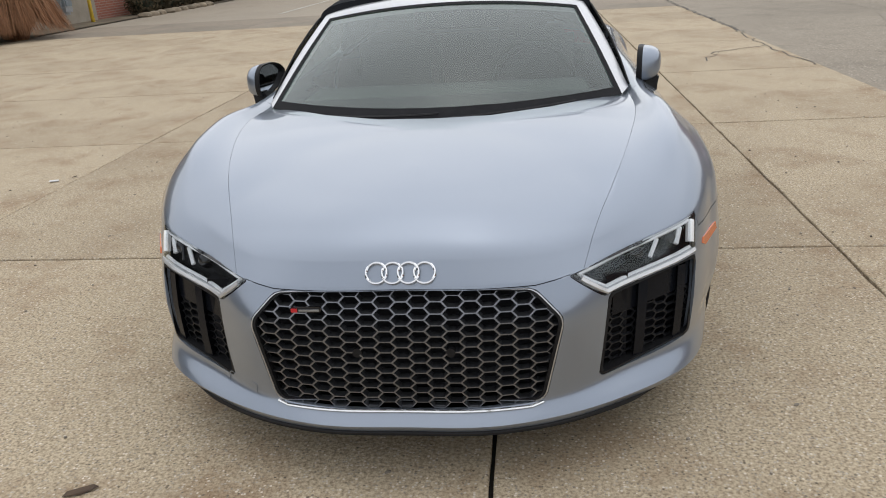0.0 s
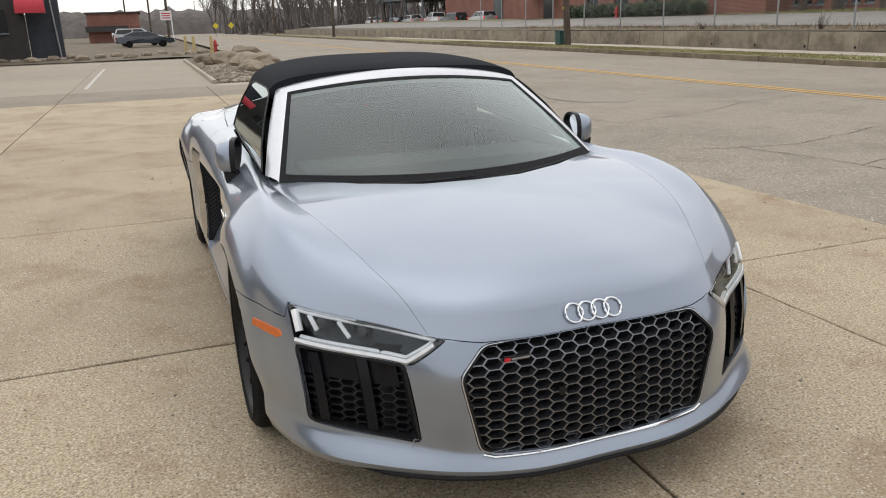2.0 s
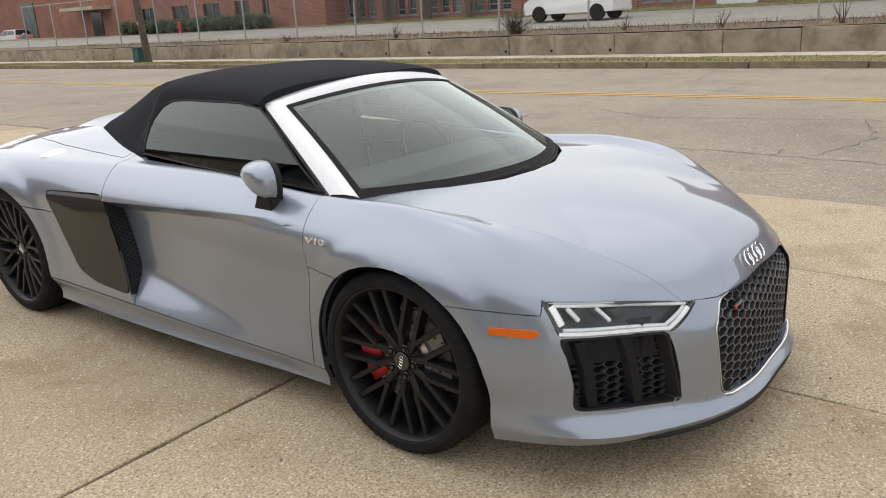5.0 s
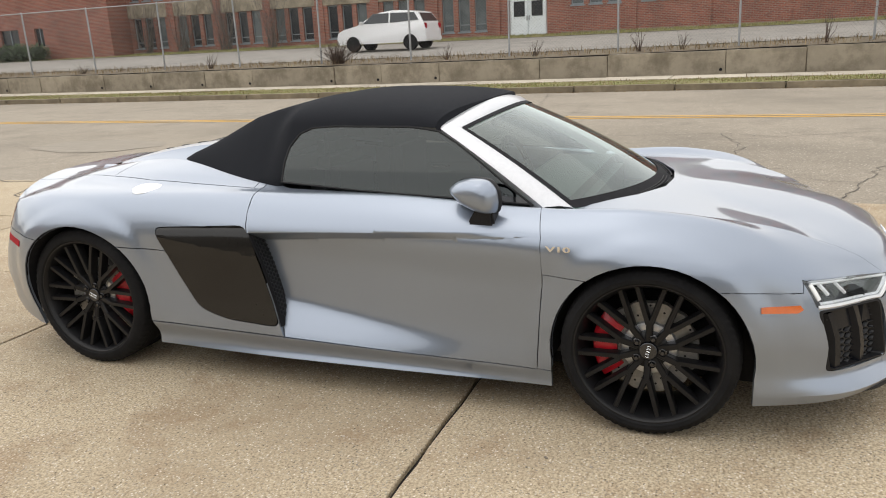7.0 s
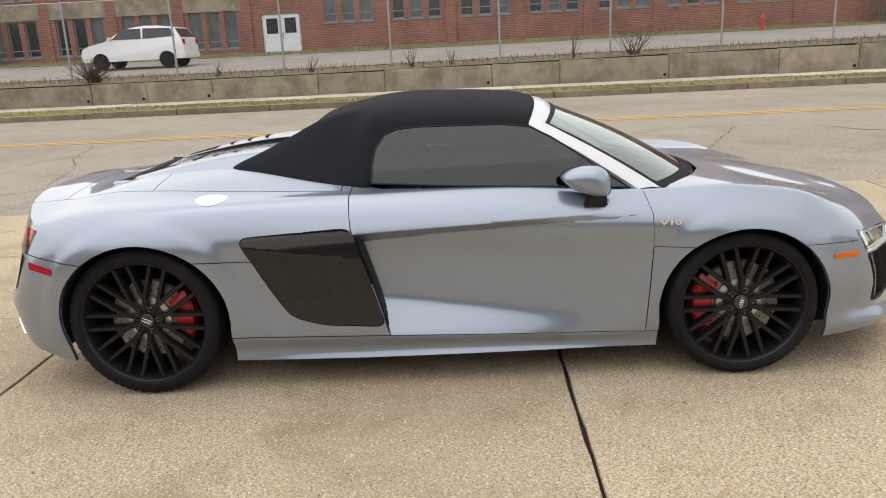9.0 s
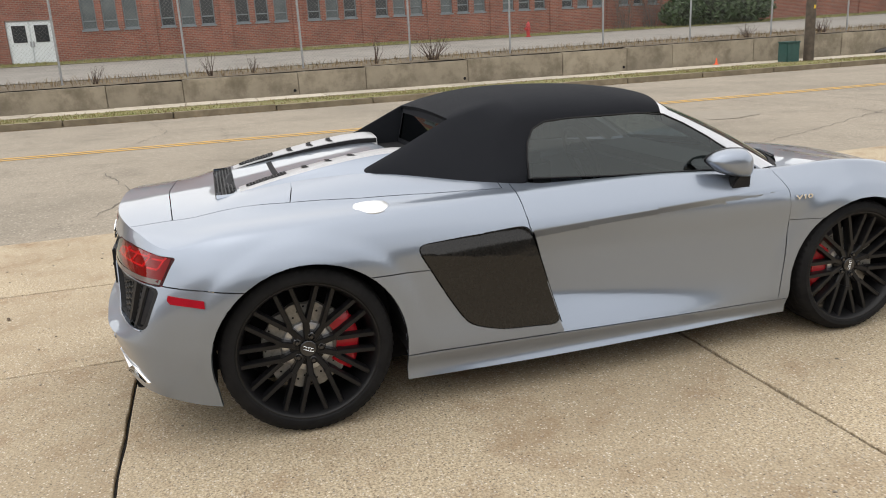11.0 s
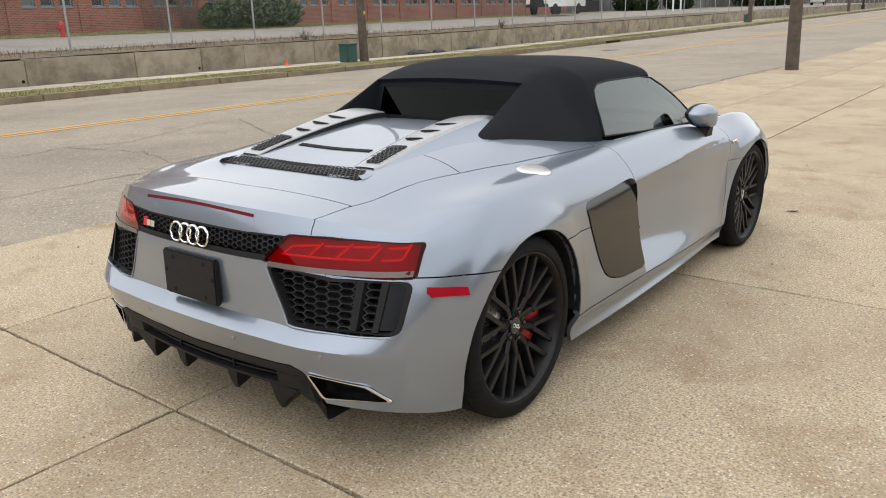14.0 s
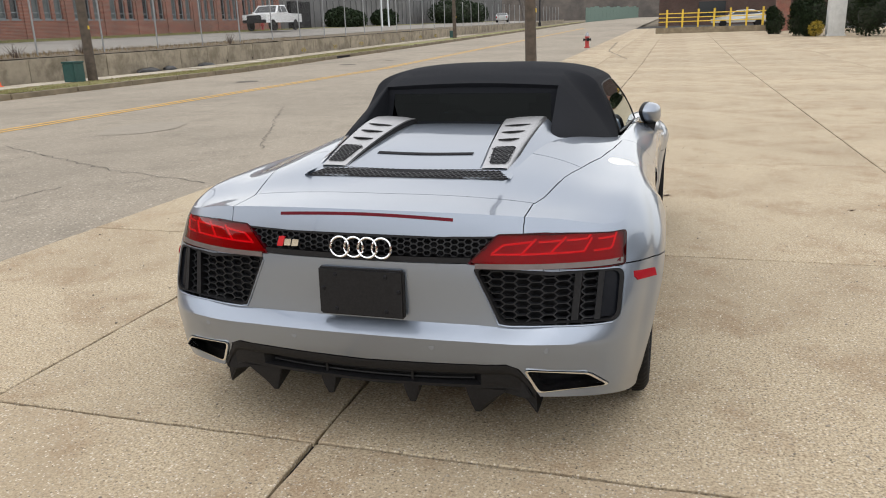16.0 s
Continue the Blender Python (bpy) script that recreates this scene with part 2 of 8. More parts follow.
YELLOW_STEEL = surface("yellow_steel_paint", (0.70, 0.48, 0.04), (0.60, 0.40, 0.04), 8, rough=0.5)
GREEN_BIN = surface("green_utility_box", (0.012, 0.055, 0.05), (0.018, 0.07, 0.062), 8, rough=0.5)
WHITE_DOOR = surface("white_door_paint", (0.66, 0.70, 0.72), (0.58, 0.62, 0.64), 5, rough=0.5)
DARK_PANE = plain("dark_window_pane", (0.022, 0.026, 0.030), 0.12)
GREY_PANE = surface("grey_window_pane", (0.12, 0.14, 0.145), (0.07, 0.085, 0.09), 1.2, rough=0.2)
FRAME_GREY = surface("grey_window_frame", (0.20, 0.23, 0.25), (0.15, 0.175, 0.19), 6, rough=0.6)
DARK_SIDING = surface("dark_grey_siding", (0.055, 0.05, 0.048), (0.04, 0.037, 0.036), 3, rough=0.8)
BLUE_SIDING = surface("slate_blue_siding", (0.05, 0.056, 0.07), (0.038, 0.043, 0.055), 3, rough=0.8)
AWNING = plain("red_awning", (0.50, 0.03, 0.05), 0.7)
STONE_WHITE = surface("white_rendered_pier", (0.62, 0.62, 0.60), (0.52, 0.52, 0.50), 3, rough=0.8)
CAR_WHITE = plain("white_car_paint", (0.74, 0.75, 0.76), 0.3, coat=0.8)
CAR_DARK = plain("dark_car_paint", (0.02, 0.03, 0.035), 0.25, coat=0.8)
CAR_SILVER = plain("silver_car_paint", (0.42, 0.43, 0.42), 0.3, 0.5, coat=0.8)
CAR_GREEN = plain("dark_green_car_paint", (0.014, 0.026, 0.038), 0.25, coat=0.8)


def brick_material(name, c1, c2, mortar, scale=1.0):
    m = bpy.data.materials.new(name)
    m.use_nodes = True
    n, l = m.node_tree.nodes, m.node_tree.links
    b = n["Principled BSDF"]
    tc, sw, cb = n.new("ShaderNodeTexCoord"), n.new("ShaderNodeSeparateXYZ"), n.new("ShaderNodeCombineXYZ")
    l.new(tc.outputs["Object"], sw.inputs[0])
    add = n.new("ShaderNodeMath")
    l.new(sw.outputs[0], add.inputs[0])
    l.new(sw.outputs[1], add.inputs[1])
    l.new(add.outputs[0], cb.inputs[0])
    l.new(sw.outputs[2], cb.inputs[1])
    t = n.new("ShaderNodeTexBrick")
    l.new(cb.outputs[0], t.inputs["Vector"])
    t.inputs["Scale"].default_value = scale
    t.inputs["Brick Width"].default_value, t.inputs["Row Height"].default_value = 0.215, 0.075
    t.inputs["Mortar Size"].default_value, t.inputs["Mortar Smooth"].default_value = 0.009, 0.2
    t.inputs["Color1"].default_value, t.inputs["Color2"].default_value = rgb(c1), rgb(c2)
    t.inputs["Mortar"].default_value = rgb(mortar)
    nz = n.new("ShaderNodeTexNoise")
    nz.inputs["Scale"].default_value, nz.inputs["Detail"].default_value = 0.7, 8
    l.new(tc.outputs["Object"], nz.inputs["Vector"])
    hs, mr = n.new("ShaderNodeHueSaturation"), n.new("ShaderNodeMapRange")
    mr.inputs["To Min"].default_value, mr.inputs["To Max"].default_value = 0.6, 1.4
    l.new(nz.outputs["Fac"], mr.inputs["Value"])
    l.new(mr.outputs[0], hs.inputs["Value"])
    l.new(t.outputs["Color"], hs.inputs["Color"])
    l.new(hs.outputs[0], b.inputs["Base Color"])
    bp = n.new("ShaderNodeBump")
    bp.inputs["Distance"].default_value, bp.inputs["Strength"].default_value = 0.006, 0.7
    bp.invert = True
    l.new(t.outputs["Fac"], bp.inputs["Height"])
    l.new(bp.outputs[0], b.inputs["Normal"])
    b.inputs["Roughness"].default_value = 0.9
    return m


BRICK = brick_material("red_brick", (0.27, 0.090, 0.062), (0.175, 0.060, 0.045), (0.26, 0.21, 0.17))


# ---- building helpers ----
def to_mesh(name, bm, material, smooth=True, angle=35):
    bmesh.ops.recalc_face_normals(bm, faces=bm.faces)
    me = bpy.data.meshes.new(name)
    bm.to_mesh(me)
    bm.free()
    me.materials.append(material)
    me.polygons.foreach_set("use_smooth", [smooth] * len(me.polygons))
    if smooth:
        me.set_sharp_from_angle(angle=radians(angle))
    return me


def part(name, bm, material, parent, label="", smooth=True, angle=35):
    ob = new(name, to_mesh(name, bm, material, smooth, angle))
    ob.parent = parent
    return tagged(ob, label)


def share(name, me, parent, m=None, label=""):
    ob = new(name, me)
    ob.parent = parent
    if m is not None:
        ob.matrix_basis = m
    return tagged(ob, label)


def thing(name, label, category, m=None, group="", kind=""):
    ob = new(name)
    if m is not None:
        ob.matrix_basis = m
    return tagged(ob, label, category, group, kind)


def box_into(bm, x0, x1, y0, y1, z0, z1, bevel=0.0, m=None):
    made = bmesh.ops.create_cube(bm, size=1.0)["verts"]
    t = Matrix.Translation(((x0 + x1) / 2, (y0 + y1) / 2, (z0 + z1) / 2)) @ Matrix.Diagonal((abs(x1 - x0), abs(y1 - y0), abs(z1 - z0), 1))
    bmesh.ops.transform(bm, matrix=(m @ t) if m is not None else t, verts=made)
    if bevel:
        edges = list({e for v in made for e in v.link_edges})
        bmesh.ops.bevel(bm, geom=edges, offset=bevel, segments=2, affect='EDGES')
    return bm


def box(x0, x1, y0, y1, z0, z1, bevel=0.0, m=None):
    return box_into(bmesh.new(), x0, x1, y0, y1, z0, z1, bevel, m)


def sweep(bm, pts, radius, sides=8, closed=False, flat=None):
    """A tube along points; radius may be a list; flat scales its second axis."""
    pts = [Vector(p) for p in pts]
    n = len(pts)
    rs = radius if isinstance(radius, (list, tuple)) else [radius] * n
    rings = []
    up = Vector((0, 0, 1))
    for i, p in enumerate(pts):
        a = pts[(i - 1) % n] if (closed or i) else p
        b = pts[(i + 1) % n] if (closed or i < n - 1) else p
        d = (b - a).normalized()
        s = d.cross(up)
        if s.length < 1e-3:
            s = d.cross(Vector((0, 1, 0)))
        s.normalize()
        w = s.cross(d)
        rings.append([bm.verts.new(p + rs[i] * (math.cos(2 * math.pi * k / sides) * s + (flat or 1) * math.sin(2 * math.pi * k / sides) * w)) for k in range(sides)])
    for i in range(n if closed else n - 1):
        r0, r1 = rings[i], rings[(i + 1) % n]
        for k in range(sides):
            bm.faces.new((r0[k], r0[(k + 1) % sides], r1[(k + 1) % sides], r1[k]))
    if not closed:
        bm.faces.new(rings[0])
        bm.faces.new(rings[-1][::-1])
    return bm


def lathe(bm, profile, sides=32, axis="z", m=None):
    """Spin (radius, height) pairs round an axis."""
    rings = []
    for r, h in profile:
        ring = []
        for k in range(sides):
            a = 2 * math.pi * k / sides
            c, s = r * math.cos(a), r * math.sin(a)
            p = Vector((c, s, h)) if axis == "z" else (Vector((h, c, s)) if axis == "x" else Vector((c, h, s)))
            ring.append(bm.verts.new(m @ p if m is not None else p))
        rings.append(ring)
    for a, b in zip(rings, rings[1:]):
        for k in range(sides):
            bm.faces.new((a[k], a[(k + 1) % sides], b[(k + 1) % sides], b[k]))
    for ring, (r, h) in ((rings[0], profile[0]), (rings[-1], profile[-1])):
        if r > 1e-6:
            bm.faces.new(ring)
    return bm


def prism(bm, pts, depth, m=None):
    """A flat outline in local x, z pushed back along local y."""
    m = m or Matrix()
    a = [bm.verts.new(m @ Vector((x, 0, z))) for x, z in pts]
    b = [bm.verts.new(m @ Vector((x, depth, z))) for x, z in pts]
    bm.faces.new(a)
    bm.faces.new(b[::-1])
    for i in range(len(a)):
        j = (i + 1) % len(a)
        bm.faces.new((a[i], b[i], b[j], a[j]))
    return bm


# ==== ground, road and pavement ====
def rise(y):
    """The land climbs gently past the far end of the lot."""
    return 0.0125 * min(186.0, max(0.0, -24 - y))


def strip_mesh(name, x0, x1, ys, z, material, label, parent=None, kind="structure", cat=""):
    bm = bmesh.new()
    rows = [[bm.verts.new((x, y, z(x, y))) for x in (x0 if isinstance(x0, list) else [x0, x1])] for y in ys]
    for a, b in zip(rows, rows[1:]):
        for k in range(len(a) - 1):
            bm.faces.new((a[k], a[k + 1], b[k + 1], b[k]))
    ob = new(name, to_mesh(name, bm, material, True, 60))
    ob.parent = parent
    return tagged(ob, label, cat, "", kind) if parent is None else tagged(ob, label)


YS = [-900, -400, -210, -160, -120, -90, -80, -70, -60, -50, -40, -32, -24, -12, 0, 20, 40, 60, 90, 130, 200, 400, 900]
strip_mesh("ground", [-900, -400, -120, -60, -20, 0, 20, 60, 120, 400, 900], 0, YS, lambda x, y: rise(y) - .16, SOIL, "bare winter ground reaching to the horizon", cat="ground")
road = strip_mesh("road", [3.40, 4.2, 6.0, 9.73, 13, 15.62], 0, sorted(YS[1:-1] + [-16, -8, -4, 4, 8, 12, 30, 50]), lambda x, y: rise(y) + .03 * (1 - abs(x - 9.7) / 6.3) - .012, ASPHALT, "worn grey asphalt road with cracks", cat="road")


def road_z(x, y):
    return rise(y) + .03 * (1 - abs(x - 9.7) / 6.3) - .012


for cx in (9.62, 9.86):
    k = 0
    for y0 in list(range(-90, 120, 6)):
        bm = bmesh.new()
        ys = [y0 + .0 + q for q in range(0, 7)]
        vs = [[bm.verts.new((cx + sx * .055 + .004 * math.sin(y * 3.1 + cx), y, road_z(cx, y) + .005)) for sx in (-1, 1)] for y in ys]
        for a, b in zip(vs, vs[1:]):
            bm.faces.new((a[0], a[1], b[1], b[0]))
        part("centre_line", bm, YELLOW, road, "faded yellow centre line", smooth=False)

rng = random.Random(4)


def crack(pts, w, parent, z):
    """A wandering dark crack along a rough line."""
    bm = bmesh.new()
    line = []
    for (a, b), (c, d) in zip(pts, pts[1:]):
        n = max(2, int(math.hypot(c - a, d - b) / .12))
        for q in range(n):
            t = q / n
            line.append((a + (c - a) * t + rng.uniform(-.045, .045), b + (d - b) * t + rng.uniform(-.045, .045)))
    line.append(pts[-1])
    prev = None
    for k, (x, y) in enumerate(line):
        nx, ny = line[min(k + 1, len(line) - 1)]
        px, py = line[max(k - 1, 0)]
        d = Vector((nx - px, ny - py, 0))
        s = Vector((-d.y, d.x, 0)).normalized() * w * rng.uniform(.35, 1.0)
        cur = (bm.verts.new((x + s.x, y + s.y, z(x, y))), bm.verts.new((x - s.x, y - s.y, z(x, y))))
        if prev:
            bm.faces.new((prev[0], prev[1], cur[1], cur[0]))
        prev = cur
    return part("crack", bm, CRACK, parent, smooth=False)


rz = lambda x, y: road_z(x, y) + .005
for pts in ([(3.5, 6.2), (4.9, 5.0), (6.5, 5.4), (7.6, 5.9), (9.3, 6.4)], [(4.16, 2.8), (5.4, 2.5), (7.2, 3.0)], [(7.25, 1.1), (7.7, -1.3), (7.4, -2.0), (8.3, -4.4)],
            [(5.2, -1.3), (6.4, -1.6), (7.7, -1.3)], [(8.2, -4.4), (5.1, -2.9), (3.6, -2.4)], [(4.2, -4.6), (6.6, -9.8), (10.0, -9.8)], [(5.0, -2.0), (5.2, .2), (4.8, 2.6)],
            [(7.9, 2.3), (7.2, 1.1)], [(6.2, 9), (6.0, 15), (6.4, 24), (6.1, 40)], [(12.6, 30), (12.4, 10), (12.7, -10), (12.4, -36)], [(6.4, -12), (6.1, -22), (6.5, -34)],
            [(3.45, -8.0), (6.5, -8.6), (9.4, -8.2)], [(3.5, 11), (6.0, 11.6), (9.5, 11.2)], [(9.9, -14), (12.4, -15), (15.4, -14.6)], [(9.9, 3), (12.3, 2.4), (15.5, 3.0)], [(9.9, 14.0), (15.5, 14.6)]):
    crack(pts, .008, road, rz)
    for (a, b), (c, d) in zip(pts, pts[1:]):
        t_, l_ = rng.uniform(.2, .8), rng.uniform(.3, .9)
        x_, y_ = a + (c - a) * t_, b + (d - b) * t_
        crack([(x_, y_), (x_ + (d - b) * .2 * l_, y_ - (c - a) * .2 * l_), (x_ + (d - b) * .3 * l_ + .1, y_ - (c - a) * .42 * l_)], .005, road, rz)
for x, y, w, l in ((6.3, 8.5, 1.5, 2.6), (7.4, -6.5, 1.2, 1.8), (12.3, -19, .5, .5), (11.6, -30, .6, 1.4), (7.2, -44, .4, .6), (12.6, 25, .8, 1.6)):
    bm = bmesh.new()
    c = bm.verts.new((x, y, rz(x, y) - .001))
    ring = [bm.verts.new((x + w * .5 * math.cos(a) * rng.uniform(.8, 1.1), y + l * .5 * math.sin(a) * rng.uniform(.8, 1.1), rz(x, y) - .001)) for a in [2 * math.pi * q / 16 for q in range(16)]]
    for k in range(16):
        bm.faces.new((c, ring[k], ring[(k + 1) % 16]))
    part("patch", bm, surface("tar_patch", (.245, .213, .170), (.28, .245, .196), 5, rough=.9) if "tar_patch" not in bpy.data.materials else bpy.data.materials["tar_patch"], road, "darker patched spot", smooth=False)

# the lot: concrete slabs with open joints over a dark bed
lot = strip_mesh("concrete_lot", [-30, -15, -12.4, -9.2, -2.9, 3.44], 0, [-90, -80, -70, -60, -50, -40, -32, -24, -12, 0, 12, 36], lambda x, y: rise(y) - .022, JOINT, "tan exposed-aggregate concrete lot in slabs with dark joints", cat="pavement")
XL = [-24.8, -21.7, -18.6, -15.5, -12.4, -9.25, -6.10, -2.90, .22, 1.72, 3.40]
YL = [-78.8, -75.3, -71.8, -68.3, -64.8, -61.3, -57.8, -54.3, -50.8, -47.3, -43.8, -40.3, -36.8, -33.3, -29.8, -26.3, -23.0, -20.1, -17.2, -14.3, -10.9, -7.45, -4.0, -.56, 2.08, 4.6, 7.1, 10.4, 13.3]
DARKER = surface("grey_drive_concrete", (.30, .25, .19), (.245, .205, .155), 6, rough=.88, bump=.002, bscale=140, stain=(.18, .155, .12), sscale=.4, specks=((.12, .10, .09), (.45, .41, .36), .5), pscale=95, rand=.05)
PALE = surface("pale_parking_concrete", (.36, .31, .24), (.28, .24, .182), 40, rough=.88, bump=.002, bscale=140, stain=(.28, .24, .185), sscale=.4, specks=((.2, .17, .14), (.55, .50, .43), .5), pscale=95, rand=.05)
def slab(x0, x1, y0, y1, material, edge=.0095):
    g = [rng.uniform(.5, 1.0) * edge for _ in range(4)]
    bm = bmesh.new()
    near = abs((x0 + x1) / 2) < 9 and abs((y0 + y1) / 2) < 13
    n, rag = (26, .0038) if near else (6, .0022)
    zt = rng.uniform(-.0015, .0015)
    tilt = (rng.uniform(-.0004, .0004), rng.uniform(-.0004, .0004))
    cx, cy = (x0 + x1) / 2, (y0 + y1) / 2
    def p(x, y, d):
        return (x - cx, y - cy, rise(y) + zt + tilt[0] * (x - cx) + tilt[1] * (y - cy) - d)
    X0, X1, Y0, Y1 = x0 + g[0], x1 - g[1], y0 + g[2], y1 - g[3]
    ring = []
    for k in range(n):
        ring.append((X0 + (X1 - X0) * k / n, Y0))
    for k in range(n):
        ring.append((X1, Y0 + (Y1 - Y0) * k / n))
    for k in range(n):
        ring.append((X1 - (X1 - X0) * k / n, Y1))
    for k in range(n):
        ring.append((X0, Y1 - (Y1 - Y0) * k / n))
    jit = [(a + rng.uniform(-rag, rag), b + rng.uniform(-rag, rag)) for a, b in ring]
    inner = [(cx + (a - cx) * (1 - .004 / max(.2, abs(a - cx)) * (abs(a - cx) > .01)), cy + (b - cy) * (1 - .004 / max(.2, abs(b - cy)) * (abs(b - cy) > .01))) for a, b in jit]
    top = [bm.verts.new(p(a, b, 0)) for a, b in inner]
    cham = [bm.verts.new(p(a, b, .004)) for a, b in jit]
    low = [bm.verts.new(p(a, b, .03)) for a, b in jit]
    bm.faces.new(top)
    m = len(ring)
    for k in range(m):
        j = (k + 1) % m
        bm.faces.new((cham[k], cham[j], top[j], top[k]))
        bm.faces.new((low[k], low[j], cham[j], cham[k]))
    ob = new("slab", to_mesh("slab", bm, material, True, 25))
    ob.parent = lot
    ob.matrix_basis = Matrix.Translation((cx, cy, 0))


for x0, x1 in zip(XL, XL[1:]):
    for y0, y1 in zip(YL, YL[1:]):
        far = y0 < -26
        if x1 <= -12 and y0 > -38:
            continue
        if x0 < -12.5 and y0 < -62:
            continue
        if far and x0 > 0 and x1 < 3.3:
            pass
        slab(x0, x1, y0, y1, CONCRETE, .0105)
for x0, x1 in zip(XL[4:], XL[5:]):
    slab(x0, x1, 13.3, 16.3, DARKER, .006)
for x0, x1 in ((-12.4, -9.3), (-9.3, -6.2), (-6.2, -2.9), (-2.9, .50)):
    for y0, y1 in ((16.3, 22.5), (22.5, 29.0), (29.0, 35.2)):
        slab(x0, x1, y0, y1, PALE, .005)
slab(.50, 3.40, 16.3, 17.1, SIDEWALK, .004)
for x, y0, y1 in ((-2.6, 17.4, 28.5), (-6.6, 17.8, 28.5)):
    part("bay_line", box(x - .05, x + .05, y0, y1, .002, .006), WHITE_LINE, lot, "faded white parking line", smooth=False)
for pts in ([(3.36, 8.2), (3.3, 6.4), (2.6, 6.0), (2.35, 5.3)], [(3.3, 6.4), (3.34, 4.7)]):
    crack(pts, .012, lot, lambda x, y: .005)
for pts in ([(3.4, -9), (3.42, -14), (3.3, -19)], [(.9, -27), (2.2, -34), (2.6, -45)], [(3.42, 8), (3.40, 12), (3.44, 16)]):
    crack(pts, .03, lot, lambda x, y: rise(y) + .006)
# litter of small stones and leaves
bm = bmesh.new()
for _ in range(900):
    x, y = rng.uniform(-5, 3.2), rng.uniform(-5.5, 6)
    s = rng.uniform(.0025, .007)
    m = Matrix.Translation((x, y, .003)) @ Matrix.Rotation(rng.uniform(0, 6), 4, 'Z') @ Matrix.Diagonal((s * rng.uniform(.7, 1.8), s, s * .7, 1))
    bmesh.ops.create_icosphere(bm, subdivisions=1, radius=1, matrix=m)
pebbles = new("pebbles", to_mesh("pebbles", bm, surface("pebble", (.40, .35, .28), (.20, .17, .14), 60, rough=.9, island=.5), False))
tagged(pebbles, "tiny stones scattered over the concrete", "stones", kind="stuff")
LEAFY = surface("dead_leaf", (.10, .065, .04), (.06, .04, .028), 30, rough=.9)
for x, y, r, l in ((-.94, -2.36, .5, .10), (-2.95, 1.05, 1.2, .05), (-2.3, -2.0, .2, .06), (.9, -3.4, 2.0, .05), (-1.2, 3.9, .8, .05), (1.2, 2.9, .4, .06), (-2.4, 2.6, 2.2, .04)):
    bm = bmesh.new()
    a = [bm.verts.new((math.cos(q) * l * .5, math.sin(q) * l * .16, .004 + .006 * abs(math.sin(q * 2)))) for q in [2 * math.pi * k / 8 for k in range(8)]]
    bm.faces.new(a)
    leaf = new("dead_leaf", to_mesh("dead_leaf", bm, LEAFY, False))
    leaf.matrix_basis = Matrix.Translation((x, y, 0)) @ Matrix.Rotation(r, 4, 'Z')
    tagged(leaf, "curled brown dead leaf on the concrete", "leaf", "dead leaves")
scrap = new("paper_scrap", to_mesh("paper_scrap", box(-.03, .03, -.018, .018, .0, .006, .002), WHITE_TXT))
scrap.matrix_basis = pose(-3.05, .95, .004, 0, 3, 30)
tagged(scrap, "small white paper scrap on the concrete", "litter")

# ==== far side of the road ====
def wall_top(y):
    return .70 + .0088 * max(0, 4 - y) - (.0045 * max(0, -14 - y))


def land(x, y):
    """Raised ground behind the low wall, up to the factory."""
    t = min(1, max(0, (x - 19.6) / 14.4))
    return wall_top(max(y, -60)) + .03 + (1.30 + .0035 * max(0, min(60, -y)) - wall_top(max(y, -60))) * t ** .8


YF = list(range(-148, -88, 12)) + list(range(-88, 120, 4))
strip_mesh("verge", [15.79, 16.2, 16.8, 17.42], 0, YF, lambda x, y: rise(y) + .128 + .015 * math.sin(x * 9 + y * .7), GRASS_BASE, "thin winter grass verge beside the kerb", cat="verge")
sidewalk = strip_mesh("sidewalk", 17.40, 19.34, YF, lambda x, y: rise(y) + .118, SOIL, "pale concrete sidewalk along the wall", cat="sidewalk")
for k, y in enumerate(np.arange(-70, 60, 1.85)):
    if -30 < y < 40:
        x1 = 18.72
        bm = box(17.44, x1, y + .012, y + 1.838, rise(y) + .08, rise(y) + .142 + rng.uniform(-.008, .008), .006)
        ob = part("slab", bm, SIDEWALK, sidewalk)
    else:
        part("slab", box(17.44, 18.72, y + .012, y + 1.838, rise(y) + .08, rise(y) + .142), SIDEWALK, sidewalk)
kerb = thing("kerb", "worn concrete kerb stones along the far side of the road", "kerb", kind="structure")
for y in np.arange(-141.6, 110, 2.4):
    near = -40 < y < 45
    part("kerb_stone", box(15.60, 15.80, y + .012, y + 2.388, rise(y) - .1, rise(y) + .135 + rng.uniform(-.014, .010), .016 if near else 0, Matrix.Translation((rng.uniform(-.012, .012), 0, 0))), KERB, kerb)
wall_far = thing("retaining_wall", "low weathered concrete retaining wall in cast sections", "wall", kind="structure")
y = 119.0
while y > -140:
    l = rng.choice((1.7, 2.0, 2.3, 3.2))
    z1 = wall_top(y - l / 2) + rise(y) * .5
    part("wall_section", box(19.32, 19.62, y - l + .006, y - .006, rise(y) + .02, z1 + rng.uniform(-.008, .008), .012, Matrix.Translation((rng.uniform(-.012, .012), 0, 0))), OLD_WALL, wall_far)
    if -45 < y < 40 and rng.random() < .6:
        part("weep_hole", lathe(bmesh.new(), [(.0001, 19.300), (.045, 19.301)], 10, "x", Matrix.Translation((0, y - l + .12, rise(y) + .24))), VOID, wall_far)
    y -= l
strip_mesh("raised_yard", [19.60, 19.9, 20.4, 21.0, 21.6, 24, 28, 31.0, 31.6, 32.6, 34.2, 60, 120], 0, YF, lambda x, y: land(min(x, 34), y) + rise(y) * .5, SOIL, "raised ground behind the wall with dry weeds", cat="ground")
